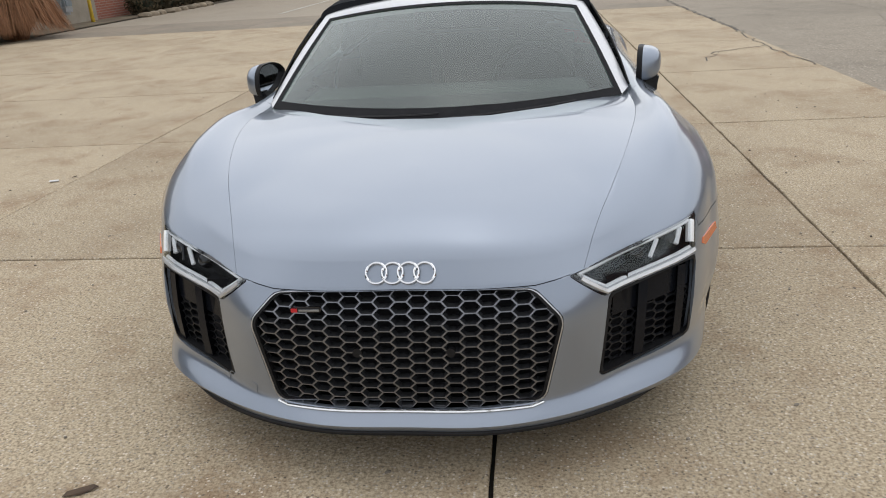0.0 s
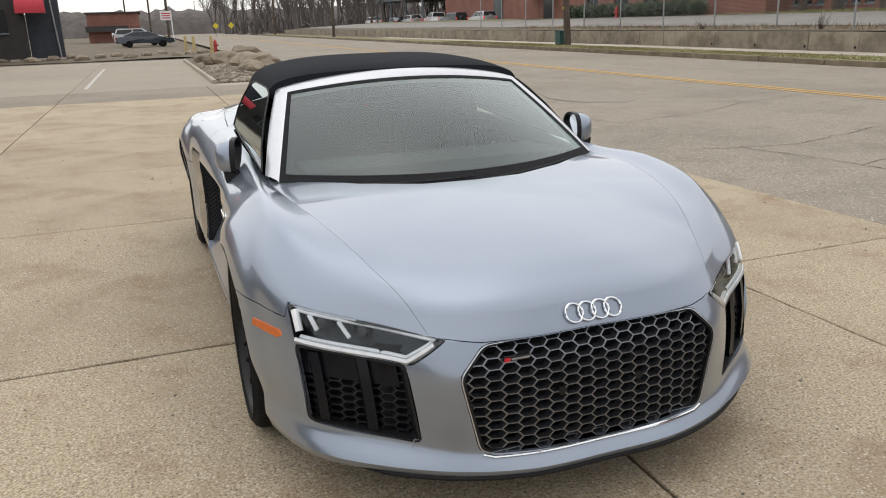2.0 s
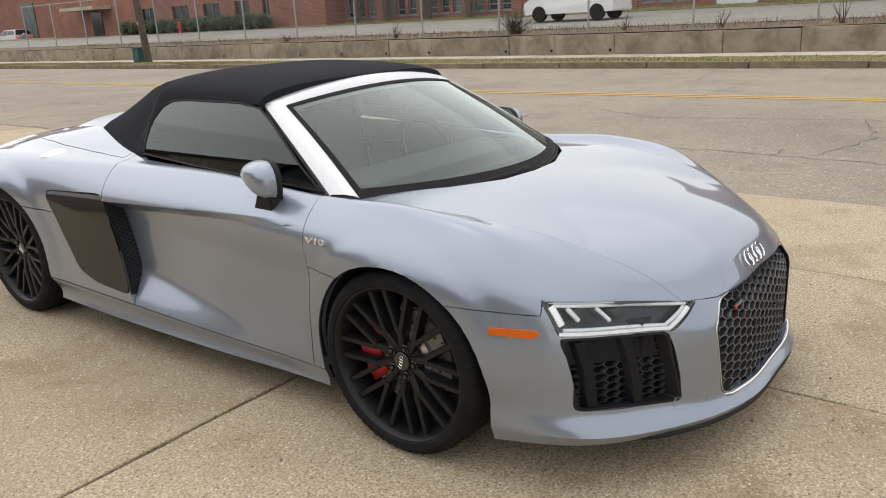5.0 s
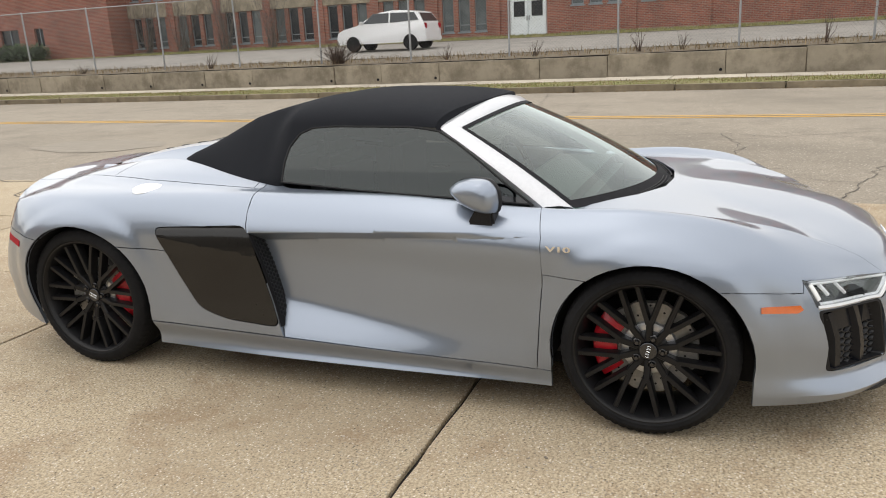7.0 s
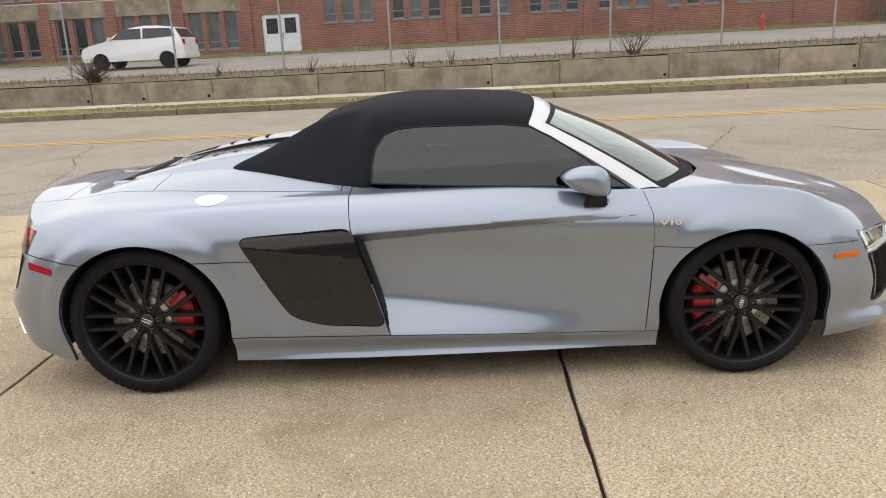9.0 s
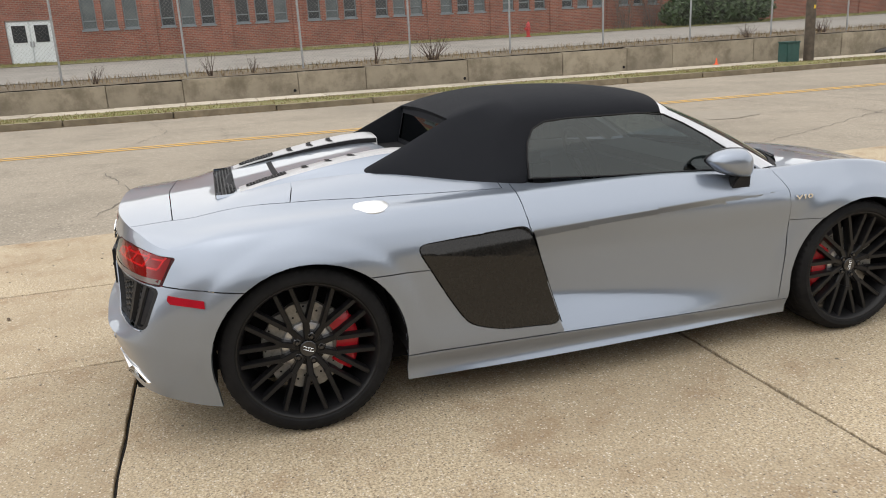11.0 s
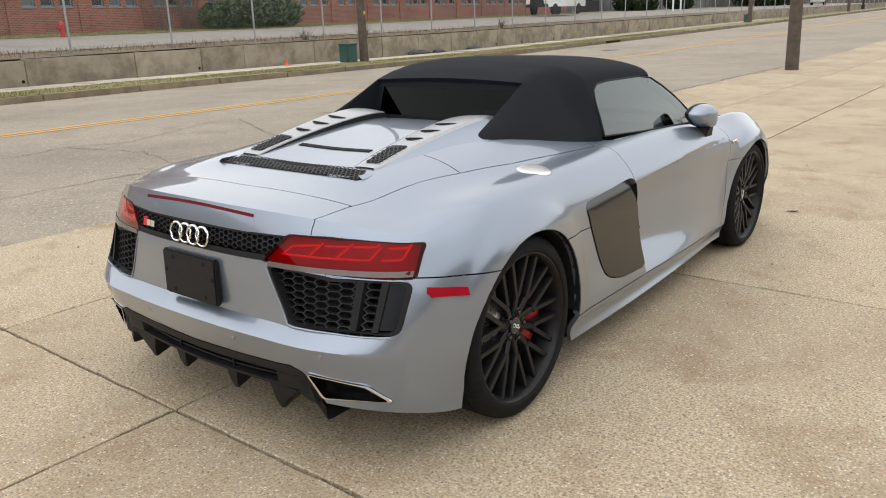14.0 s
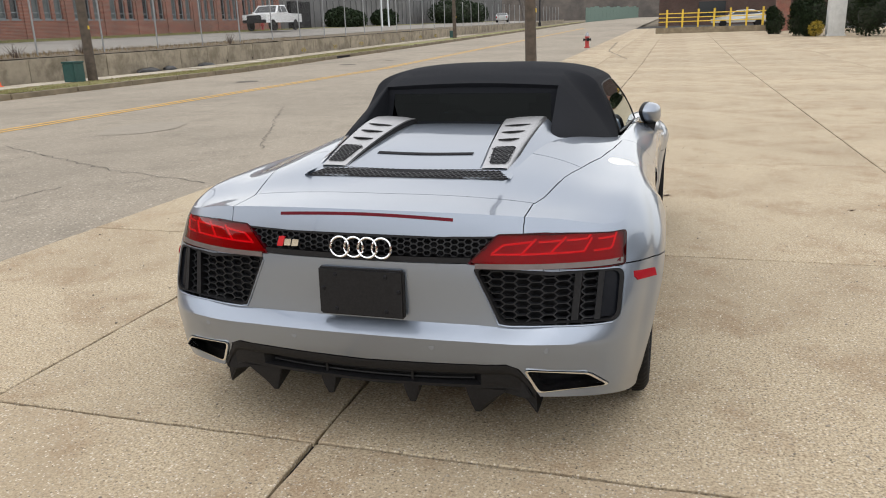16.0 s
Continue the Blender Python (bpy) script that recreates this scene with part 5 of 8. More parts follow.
part("step", box(-13, -9.4, 43.4, 44.4, 0, .16, .02), SIDEWALK, grey, "pale concrete step")
store = thing("red_store", "low red brick store far behind the parked cars", "building")
part("wall", box(-7.4, -1.2, 106, 106.4, -.2, 3.4), BRICK, store, smooth=False)
part("side_wall", box(-7.4, -7.0, 106.4, 118, -.2, 3.4), BRICK, store, smooth=False)
part("awning", box(-7.6, -2.6, 104.8, 106, 1.2, 1.9), DARK_SIDING, store, smooth=False)
part("roof", box(-7.6, -1.0, 105.8, 118, 3.4, 3.6), DARK_SIDING, store, smooth=False)

# rock bed at the corner of the lot
bedm = bmesh.new()
rows = [[bedm.verts.new((.55 + (x - .55) * min(1, (y - 17.0) / 2 + .9), y, .004 + (.03 + .20 * math.sin(max(0, min(1, (x - .4) / 2.8)) * math.pi) + .05 * noise.noise(Vector((x * 2, y * 2, 0)))) * min(1, (y - 17.12) / 3))) for x in np.linspace(.55, 3.35, 10)] for y in np.linspace(17.12, 33, 26)]
for a, b in zip(rows, rows[1:]):
    for k in range(9):
        bedm.faces.new((a[k], a[k + 1], b[k + 1], b[k]))
bedo = new("rock_bed", to_mesh("rock_bed", bedm, SOIL))
tagged(bedo, "gravel bed with field stones at the lot corner", "bed", kind="structure")
part("edging", box(.44, .56, 17.1, 33, -.02, .09, .02), SIDEWALK, bedo, "pale kerb round the bed")
ROCKS = [(1.6, 24.6, .62), (2.05, 21.6, .62), (1.75, 19.6, .42), (2.6, 23.2, .5), (3.0, 31.5, .60), (1.0, 28.0, .35)]
for k, (x, y, r) in enumerate(ROCKS):
    st = thing("field_stone", "large rough tan field stone in the gravel bed", "stone", Matrix.Translation((x, y, .22)) @ Matrix.Rotation(k * 2.3, 4, 'Z'), "field stones")
    bm = bmesh.new()
    bmesh.ops.create_icosphere(bm, subdivisions=3, radius=1)
    for v in bm.verts:
        q = v.co.copy()
        n_ = 1 + .35 * noise.noise(q * 1.2 + Vector((k * 5, 0, 0))) + .1 * noise.noise(q * 4)
        v.co = Vector((round(q.x * 1.6) * .25 + q.x * .75, q.y, max(-.35, q.z * .62))) * n_ * r
    share("rock", to_mesh("rock", bm, STONE, True, 25), st)
V = []
bm = bmesh.new()
for _ in range(900):
    x, y = rng.uniform(.65, 3.3), 17.2 + 9 * rng.random() ** 1.6
    s = rng.uniform(.03, .09)
    bmesh.ops.create_icosphere(bm, subdivisions=1, radius=1, matrix=Matrix.Translation((x, y, .02 + .20 * math.sin(max(0, min(1, (x - .4) / 2.8)) * math.pi) * min(1, (y - 17.12) / 3))) @ Matrix.Rotation(rng.uniform(0, 6), 4, 'Z') @ Matrix.Diagonal((s * 1.3, s, s * .7, 1)))
g = new("gravel", to_mesh("gravel", bm, surface("gravel_mix", (.30, .26, .20), (.19, .16, .125), 9, rough=.95, island=.4), False))
tagged(g, "loose gravel and cobbles in the bed", "gravel", kind="stuff")
strip_mesh("far_bed", [-9, -4, .4, 2.8], 0, [40.5, 44, 48, 52], lambda x, y: -.10 + .05 * math.sin(x * 1.7), SOIL, "brown stony bed beyond the parking bays", cat="bed")
for k in range(14):
    x = -8.4 + .82 * k
    st = thing("field_stone", "small tan field stone in the far bed", "stone", Matrix.Translation((x, 45.2 + 2.4 * math.sin(k * 2.1), -.06)) @ Matrix.Rotation(k * 1.9, 4, 'Z'), "far field stones")
    bm = bmesh.new()
    bmesh.ops.create_icosphere(bm, subdivisions=2, radius=1)
    for v in bm.verts:
        v.co = Vector((v.co.x * .42, v.co.y * .3, v.co.z * .2)) * (1 + .3 * noise.noise(v.co * 1.4 + Vector((k * 4, 0, 0))))
    share("rock", to_mesh("rock", bm, STONE, True, 25), st)
for x, y in ((1.75, 46.5), (1.35, 48.0), (2.49, 42.8)):
    b = thing("yellow_bollard", "faded yellow steel bollard", "bollard", Matrix.Translation((x, y, -.17)), "yellow bollards")
    part("tube", lathe(bmesh.new(), [(.09, 0), (.09, 1.05), (.06, 1.10), (.0001, 1.12)], 12), surface("faded_yellow", (.50, .38, .16), (.42, .32, .15), 5, rough=.6) if x > 1.7 and y > 46 else bpy.data.materials["faded_yellow"], b)
sign = thing("lot_sign", "white board sign with a red mark on a post", "sign", Matrix.Translation((1.6, 74, -.17)))
part("post", box(-.05, .05, -.05, .05, 0, 3.15), WHITE_TXT, sign, smooth=False)
part("board", box(-.95, .02, -.03, .03, 2.30, 3.12), WHITE_TXT, sign, smooth=False)
for dz in (2.50, 2.70, 2.90):
    part("bar", box(-.84, -.08, -.04, -.03, dz - .04, dz + .04), RED_TXT, sign, smooth=False)
for x, y in ((9.8, 125.5), (12.1, 125)):
    s_ = thing("warning_sign", "yellow diamond warning sign on a post", "sign", Matrix.Translation((x, y, -1.15)) @ Matrix.Scale(1.05, 4), "warning signs")
    part("post", lathe(bmesh.new(), [(.03, -.2), (.03, 2.6)], 8), STEEL, s_)
    part("panel", box(-.33, .33, -.01, .01, -.33, .33, 0, Matrix.Translation((0, -.05, 2.6)) @ Matrix.Rotation(radians(45), 4, 'Y')), plain("sign_yellow", (.75, .62, .05), .5) if y > 125.2 else bpy.data.materials["sign_yellow"], s_, smooth=False)


# unseen low dark building and evergreens across the lot, added for the car's reflections
shed = thing("reflection_shed", "long low dark metal building, added unseen for the car's reflections", "building")
part("wall", box(-24, -19, -14, 9.0, 0, 4.0), DARK_SIDING, shed, smooth=False)
part("roof", box(-24.3, -18.6, -14.3, 9.3, 4.0, 4.3), DARK_SIDING, shed, smooth=False)
for k in range(14):
    part("rib", box(-19.0, -18.92, -13.4 + 1.62 * k, -13.3 + 1.62 * k, .1, 3.9), DARK_SIDING, shed, smooth=False)
for x, y, r, sd in ((-16.2, 6.4, 1.9, 31), (-16.6, 2.2, 1.6, 32), (-16.4, -6.5, 2.0, 33)):
    bush("conifer_bush", "rounded dark evergreen bush, added unseen by the low building", x, y, 0, [(0, 0, r * .9, r * .75, r * .75, r * 1.0), (.2, .1, r * 1.6, r * .45, r * .45, r * .6)], 1500, .12, sd, "evergreens by the low building", LEAF_DARK)


# ==== the sports car: body surface ====
from mathutils.bvhtree import BVHTree

# Lengthwise feature lines of one half of the body, front middle to rear middle: (half width, along, height).
SILL = [(0, -2.292, .170), (.25, -2.282, .170), (.42, -2.230, .170), (.580, -2.140, .171), (.772, -1.972, .168), (.870, -1.715, .155),
        (.885, -1.325, .135), (.868, -.95, .136), (.893, -.3, .138), (.904, .35, .138), (.902, .93, .144), (.900, 1.325, .15),
        (.880, 1.735, .175), (.815, 1.905, .225), (.60, 2.02, .245), (.36, 2.06, .262), (0, 2.08, .270)]
CHIN = [(0, -2.302, .190), (.25, -2.292, .190), (.42, -2.240, .192), (.590, -2.152, .197), (.795, -1.980, .205), (.890, -1.710, .205),
        (.900, -1.325, .200), (.868, -.93, .165), (.880, -.3, .170), (.890, .35, .176), (.898, .93, .186), (.918, 1.325, .215),
        (.893, 1.73, .235), (.826, 1.915, .270), (.60, 2.022, .300), (.36, 2.056, .315), (0, 2.072, .322)]
SKIRT = [(0, -2.272, .222), (.25, -2.262, .222), (.42, -2.210, .231), (.578, -2.112, .246), (.788, -1.940, .266), (.886, -1.70, .278),
         (.915, -1.325, .285), (.886, -.93, .215), (.906, -.3, .228), (.921, .35, .245), (.933, .93, .265), (.938, 1.325, .30),
         (.906, 1.73, .320), (.832, 1.925, .350), (.60, 2.048, .375), (.36, 2.083, .388), (0, 2.099, .394)]
LOWER = [(0, -2.266, .335), (.25, -2.256, .335), (.42, -2.214, .345), (.58, -2.105, .365), (.805, -1.925, .390), (.905, -1.69, .405),
         (.932, -1.325, .420), (.886, -.93, .370), (.892, -.3, .390), (.906, .35, .410), (.926, .93, .420), (.950, 1.325, .430),
         (.918, 1.73, .430), (.838, 1.932, .440), (.60, 2.068, .452), (.36, 2.104, .458), (0, 2.120, .461)]
WAIST = [(0, -2.246, .480), (.25, -2.238, .478), (.42, -2.208, .474), (.58, -2.078, .488), (.808, -1.885, .520), (.900, -1.675, .545),
         (.936, -1.325, .570), (.890, -.93, .550), (.889, -.3, .565), (.903, .35, .575), (.926, .93, .580), (.958, 1.325, .590),
         (.928, 1.72, .585), (.846, 1.898, .540), (.60, 2.018, .492), (.36, 2.044, .494), (0, 2.054, .496)]
EDGE = [(0, -2.208, .560), (.25, -2.203, .558), (.42, -2.160, .557), (.58, -2.030, .582), (.797, -1.845, .620), (.882, -1.66, .662),
        (.920, -1.325, .705), (.893, -.93, .738), (.895, -.3, .738), (.906, .35, .722), (.920, .93, .715), (.945, 1.325, .730),
        (.908, 1.69, .718), (.848, 1.825, .690), (.60, 1.978, .695), (.36, 2.034, .702), (0, 2.055, .704)]
CREST = [(0, -2.168, .622), (.24, -2.162, .619), (.405, -2.112, .615), (.562, -2.000, .630), (.726, -1.792, .708), (.790, -1.60, .790),
         (.800, -1.325, .836), (.775, -.93, .832), (.768, -.3, .862), (.797, .35, .856), (.842, .93, .846), (.862, 1.325, .842),
         (.848, 1.62, .828), (.826, 1.766, .798), (.60, 1.918, .835), (.36, 1.994, .858), (0, 2.020, .866)]
FOLD = [(0, -2.070, .688), (.21, -2.062, .684), (.365, -2.030, .672), (.535, -1.960, .670), (.600, -1.780, .742), (.658, -1.56, .790),
        (.706, -1.29, .814), (.722, -.94, .812), (.72, -.3, .86), (.735, .35, .872), (.735, .93, .874), (.722, 1.315, .868),
        (.695, 1.585, .858), (.645, 1.725, .842), (.475, 1.845, .854), (.28, 1.905, .867), (0, 1.925, .871)]
TOPS = [(0, -1.93, .734), (.17, -1.915, .731), (.28, -1.87, .731), (.38, -1.77, .745), (.44, -1.63, .771), (.48, -1.49, .797),
        (.53, -1.26, .819), (.60, -.93, .825), (.66, -.3, .850), (.66, .35, .893), (.62, .93, .926), (.57, 1.30, .916),
        (.53, 1.55, .893), (.47, 1.68, .872), (.345, 1.76, .870), (.2, 1.81, .873), (0, 1.825, .875)]
SPINE_Y = (-1.78, -1.74, -1.66, -1.55, -1.46, -1.39, -1.22, -.93, -.3, .35, .82, 1.18, 1.44, 1.54, 1.61, 1.66, 1.68)
SPINE_Z = (.767, .773, .785, .799, .808, .813, .824, .85, .90, .95, .998, .963, .919, .902, .893, .888, .886)
SPINE = [(0, a, b) for a, b in zip(SPINE_Y, SPINE_Z)]


def smooth_line(P, subs, pre, post, sharp=None):
    """A curve through all points with chord-length tangents; subs gives the steps of each span, sharp breaks the tangents."""
    P = np.asarray(P, float)
    Q = np.vstack([pre, P, post])
    h = np.maximum(np.linalg.norm(np.diff(Q, axis=0), axis=1), 1e-4)
    d = np.diff(Q, axis=0) / h[:, None]
    T = (d[:-1] * h[1:, None] + d[1:] * h[:-1, None]) / (h[1:] + h[:-1])[:, None]
    w = np.zeros(len(P)) if sharp is None else sharp
    out = []
    for i, k in enumerate(subs):
        t = np.linspace(0, 1, k, endpoint=False)[:, None]
        s = h[i + 1]
        ta, tb = T[i] + w[i] * (d[i + 1] - T[i]), T[i + 1] + w[i + 1] * (d[i + 1] - T[i + 1])
        out.append((2 * t**3 - 3 * t**2 + 1) * P[i] + (t**3 - 2 * t**2 + t) * s * ta + (3 * t**2 - 2 * t**3) * P[i + 1] + (t**3 - t**2) * s * tb)
    return np.vstack(out + [P[-1:]])


def flip(p):
    return np.asarray(p, float) * (-1, 1, 1)


def arch_flare(p):
    """The wheel arches swell a little round their edge."""
    x, y, z = p
    if x < 0.6 or z > 0.9:
        return p
    for cy, cz, r in ((-1.328, .315, .362), (1.312, .34, .380)):
        d = (math.hypot(y - cy, (z - cz)) - r) / 0.12
        if -0.4 < d < 1.0:
            t = min(1, max(0, (d - .42) / .5))
            w = 1 - t * t * (3 - 2 * t)
            x += (0.011 * w + .006 * max(0, 1 - max(d, 0)) ** 2) * min(1, max(0, (z - 0.2) / 0.2))
    return (x, y, z)


def shoulder(edge, crest):
    """A line just below the crest, pushed out to make the shoulder and the tail lip crisp."""
    out = []
    push = (0, 0, 0, 0, .004, .006, .006, .006, .008, .010, .011, .010, .008, .005, .003, .003, .003)
    for e, c, k in zip(edge, crest, push):
        e, c = np.array(e, float), np.array(c, float)
        d = (e - c) / np.linalg.norm(e - c)
        m = c + .22 * (e - c)
        n = m - np.array((0, m[1] * .8, .45))
        n[0] = n[0] if c[0] > 1e-6 else 0
        n -= d * n.dot(d)
        out.append(tuple(m + n / np.linalg.norm(n) * k))
    return out


rows_ = [np.array(r, float) for r in (SILL, CHIN, SKIRT, LOWER, WAIST, EDGE, shoulder(EDGE, CREST), CREST, FOLD, TOPS, SPINE)]
# how sharply the body folds along each line, station by station
SHARP = np.zeros((11, 17))
SHARP[1] = (.9, .9, .9, .8, .7, .5, 0, 0, 0, 0, 0, 0, 0, 0, 0, 0, 0)
SHARP[2] = (.6, .6, .6, .6, .6, .4, 0, .6, .6, .6, .6, 0, 0, 0, 0, 0, 0)
SHARP[3] = (0, 0, 0, 0, 0, 0, 0, 0, 0, 0, 0, 0, .1, .4, .9, .9, .9)
SHARP[4] = (0, 0, 0, 0, 0, 0, 0, 0, 0, 0, 0, 0, 0, .3, .9, .9, .9)
SHARP[5] = (.9, .9, .9, .7, .3, 0, 0, 0, 0, 0, 0, 0, 0, 0, 0, 0, 0)
SHARP[7] = (0, 0, 0, 0, 0, 0, 0, 0, 0, 0, 0, 0, .2, .6, 1, 1, 1)
SHARP[8] = (0, 0, 0, .2, .8, .9, .9, .8, 0, 0, 0, 0, 0, 0, 0, 0, 0)
span = np.linalg.norm(np.diff(rows_[4], axis=0), axis=1)
s_subs = [max(4, int(math.ceil(v / 0.026))) for v in span]
lines_ = np.array([smooth_line(r, s_subs, flip(r[1]), flip(r[-2])) for r in rows_])
knots = np.concatenate([[0], np.cumsum(s_subs)])
sharp_at = np.array([np.interp(np.arange(lines_.shape[1]), knots, w) for w in SHARP])
v_subs = (4, 5, 8, 9, 9, 9, 4, 8, 9, 18)
cols = []
for k in range(lines_.shape[1]):
    c = lines_[:, k]
    cols.append(smooth_line(c, v_subs, 2 * c[0] - c[1], flip(c[-2]) if c[-2][0] > 1e-6 else 2 * c[-1] - c[-2], sharp_at[:, k]))
grid = np.array(cols)
# even out the surface between the lines, but not across the folds
v_knots = np.concatenate([[0], np.cumsum(v_subs)])
fold = np.array([np.interp(np.arange(grid.shape[1]), v_knots, sharp_at[:, k]) for k in range(grid.shape[0])])
loose = np.clip(1 - 1.6 * fold, 0, 1)[:, :, None]
loose[:, :v_subs[0] + 4] = 0
ease = np.clip((grid[:, 0, 1] + 1.75) / .25, 0, 1) * np.clip((1.80 - grid[:, 0, 1]) / .2, 0, 1)
loose *= ease[:, None, None]
for step in range(60):
    for w in (.50, -.52):
        lap = np.zeros_like(grid)
        lap[1:-1, 1:-1] = (grid[2:, 1:-1] + grid[:-2, 1:-1] + grid[1:-1, 2:] + grid[1:-1, :-2]) / 4 - grid[1:-1, 1:-1]
        grid = grid + w * loose * lap

half = bmesh.new()
vgrid = [[half.verts.new(arch_flare(tuple(p))) for p in col] for col in grid]
for a, b in zip(vgrid, vgrid[1:]):
    for k in range(len(a) - 1):
        quad = [a[k], b[k], b[k + 1], a[k + 1]]
        if len({tuple(round(c, 5) for c in v.co) for v in quad}) == 4:
            half.faces.new(quad)
bmesh.ops.remove_doubles(half, verts=half.verts, dist=1e-5)
bmesh.ops.dissolve_degenerate(half, edges=half.edges, dist=1e-6)
half.normal_update()
tree = BVHTree.FromBMesh(half)


def cast(o, d):
    hit, nrm, _, _ = tree.ray_cast(Vector(o), Vector(d))
    return (hit, nrm if nrm.dot(Vector(d)) < 0 else -nrm) if hit else (Vector(o), -Vector(d))


def front_y(x, z):
    return cast((max(abs(x), 1e-3), -4, z), (0, 1, 0))[0].y


def rear_y(x, z):
    return cast((max(abs(x), 1e-3), 4, z), (0, -1, 0))[0].y


def side_x(y, z):
    return cast((4, y, z), (-1, 0, 0))[0].x


def top_z(x, y):
    return cast((max(abs(x), 1e-3), y, 4), (0, 0, -1))[0].z


def knife(bm, pts, ax, test, closed=True):
    i, j = ax
    n = len(pts)
    for k in range(n if closed else n - 1):
        a, b = pts[k], pts[(k + 1) % n]
        lo = (min(a[0], b[0]) - 1e-4, min(a[1], b[1]) - 1e-4)
        hi = (max(a[0], b[0]) + 1e-4, max(a[1], b[1]) + 1e-4)
        no, co = Vector(), Vector()
        no[i], no[j], co[i], co[j] = -(b[1] - a[1]), b[0] - a[0], a[0], a[1]
        pick = []
        for f in bm.faces:
            c = f.calc_center_median()
            if not (lo[0] - .08 < c[i] < hi[0] + .08 and lo[1] - .08 < c[j] < hi[1] + .08) or not test(c):
                continue
            u, w = [v.co[i] for v in f.verts], [v.co[j] for v in f.verts]
            if max(u) >= lo[0] and min(u) <= hi[0] and max(w) >= lo[1] and min(w) <= hi[1]:
                pick.append(f)
        geom = list({e for f in pick for e in f.edges}) + list({v for f in pick for v in f.verts}) + pick
        if pick:
            bmesh.ops.bisect_plane(bm, geom=geom, plane_co=co, plane_no=no, dist=1e-5)


def inside(p, poly):
    r, n = False, len(poly)
    for k in range(n):
        (x1, y1), (x2, y2) = poly[k], poly[(k + 1) % n]
        if (y1 > p[1]) != (y2 > p[1]) and p[0] < (x2 - x1) * (p[1] - y1) / (y2 - y1) + x1:
            r = not r
    return r


def rounded(pts, r, seg=4):
    """An outline with its corners rounded."""
    out, n = [], len(pts)
    for k in range(n):
        a, b, c = Vector(pts[k - 1]), Vector(pts[k]), Vector(pts[(k + 1) % n])
        q = min(r, (a - b).length * .45, (c - b).length * .45)
        p0, p1 = b + (a - b).normalized() * q, b + (c - b).normalized() * q
        for i in range(seg + 1):
            t = i / seg
            v = (1 - t) ** 2 * p0 + 2 * t * (1 - t) * b + t * t * p1
            out.append((v.x, v.y))
    return out


def arc(cy, cz, ry, rz, a0, a1, n):
    return [(cy + ry * math.cos(radians(a0 + (a1 - a0) * k / n)), cz + rz * math.sin(radians(a0 + (a1 - a0) * k / n))) for k in range(n + 1)]


YZ, XZ, XY = (1, 2), (0, 2), (0, 1)
at_side = lambda c: c.x > .55
at_front = lambda c: c.y < -1.62
at_rear = lambda c: c.y > 1.72
at_top = lambda c: c.z > .60
FRONT_ARCH = [(-.957, 0.0)] + arc(-1.328, .315, .366, .363, -8, 188, 26) + [(-1.690, 0.0)]
REAR_ARCH = [(.928, 0.0)] + arc(1.312, .34, .383, .371, 188, -14, 26) + [(1.655, 0.0)]
GRILLE = rounded([(-.05, .549), (.346, .545), (.424, .466), (.372, .234), (-.05, .224)], .026)
HEAD = rounded([(.437, .559), (.532, .487), (.809, .516), (.814, .618), (.620, .588)], .010, 3)
INTAKE = rounded([(.546, .486), (.519, .258), (.796, .283), (.812, .510)], .016, 3)
TAIL = rounded([(.358, .700), (.450, .792), (.600, .791), (.846, .770), (.850, .668), (.600, .681)], .012, 3)
REAR_VENT = rounded([(.374, .690), (.600, .673), (.848, .660), (.842, .504), (.462, .494)], .030)
STRIP = [(-.05, .788), (.445, .785), (.366, .702), (-.05, .702)]
EXHAUST = rounded([(.548, .354), (.755, .336), (.818, .276), (.588, .264)], .016, 3)
DIFFUSER = [(-.05, .352), (.43, .366), (.490, .372), (.530, .356), (.600, .240), (.60, .10), (-.05, .10)]
DOOR = [(-.888, .950), (-.905, .830), (-.928, .748), (-.933, .587), (-.905, .214), (.226, .247), (.372, .736), (.384, .855), (.360, .985)]
BLADE_EDGE = [(.870, .716), (.372, .741), (.240, .290), (.520, .309), (.660, .352), (.735, .468)]
SMOKED = rounded(BLADE_EDGE, .05, 5)
SKIRT_LINE = [(-1.0, .02), (-1.0, .2115), (.93, .268), (1.0, .27), (1.0, .02)]
COCKPIT = [(-.05, -1.332), (.20, -1.310), (.42, -1.220), (.60, -1.085), (.700, -.96), (.722, -.88), (.735, -.3), (.722, .24), (.690, .32), (.668, .45), (.622, .60), (.576, .71), (.532, .84),
           (.505, .92), (.462, .95), (.45, .80), (-.05, .77)]
HOOD_FRONT = [(-.1, .5535), (.350, .5500), (.437, .5605), (.620, .5895), (.812, .6195), (.826, .578), (.862, .582), (.93, .594), (1.1, .60)]
HOOD_SIDE = [(.440, -2.40), (.470, -2.14), (.502, -2.05), (.534, -1.96), (.568, -1.87)] + [(p[0], p[1]) for p in lines_[8][knots[4]:knots[7] + 1:3]]
LID_SIDE = [(.532, 1.95), (.532, 1.80), (.560, 1.70), (.610, 1.45), (.641, 1.315), (.690, 1.05), (.718, .75), (.736, .42)]
LID_SPLIT = [(.38, 1.272), (.407, 1.283), (.52, 1.292), (.66, 1.318)]
LID_REAR = [(-.1, 1.815), (.56, 1.78)]
LIP_END = [(.532, .70), (.532, .95)]
TAIL_LINE = [(1.50, .632), (1.70, .655), (1.875, .676)]
BEND = [(.30, .594), (.60, .634), (.90, .690)]
STRAKE_A = [(.36, .712), (-.94, .765)]
STRAKE_B = [(.38, .658), (-.94, .750)]
LEDGE = [(.40, .413), (-.95, .246)]
REAR_SEAM = [(.60, .600), (.84, .611), (1.12, .626)]
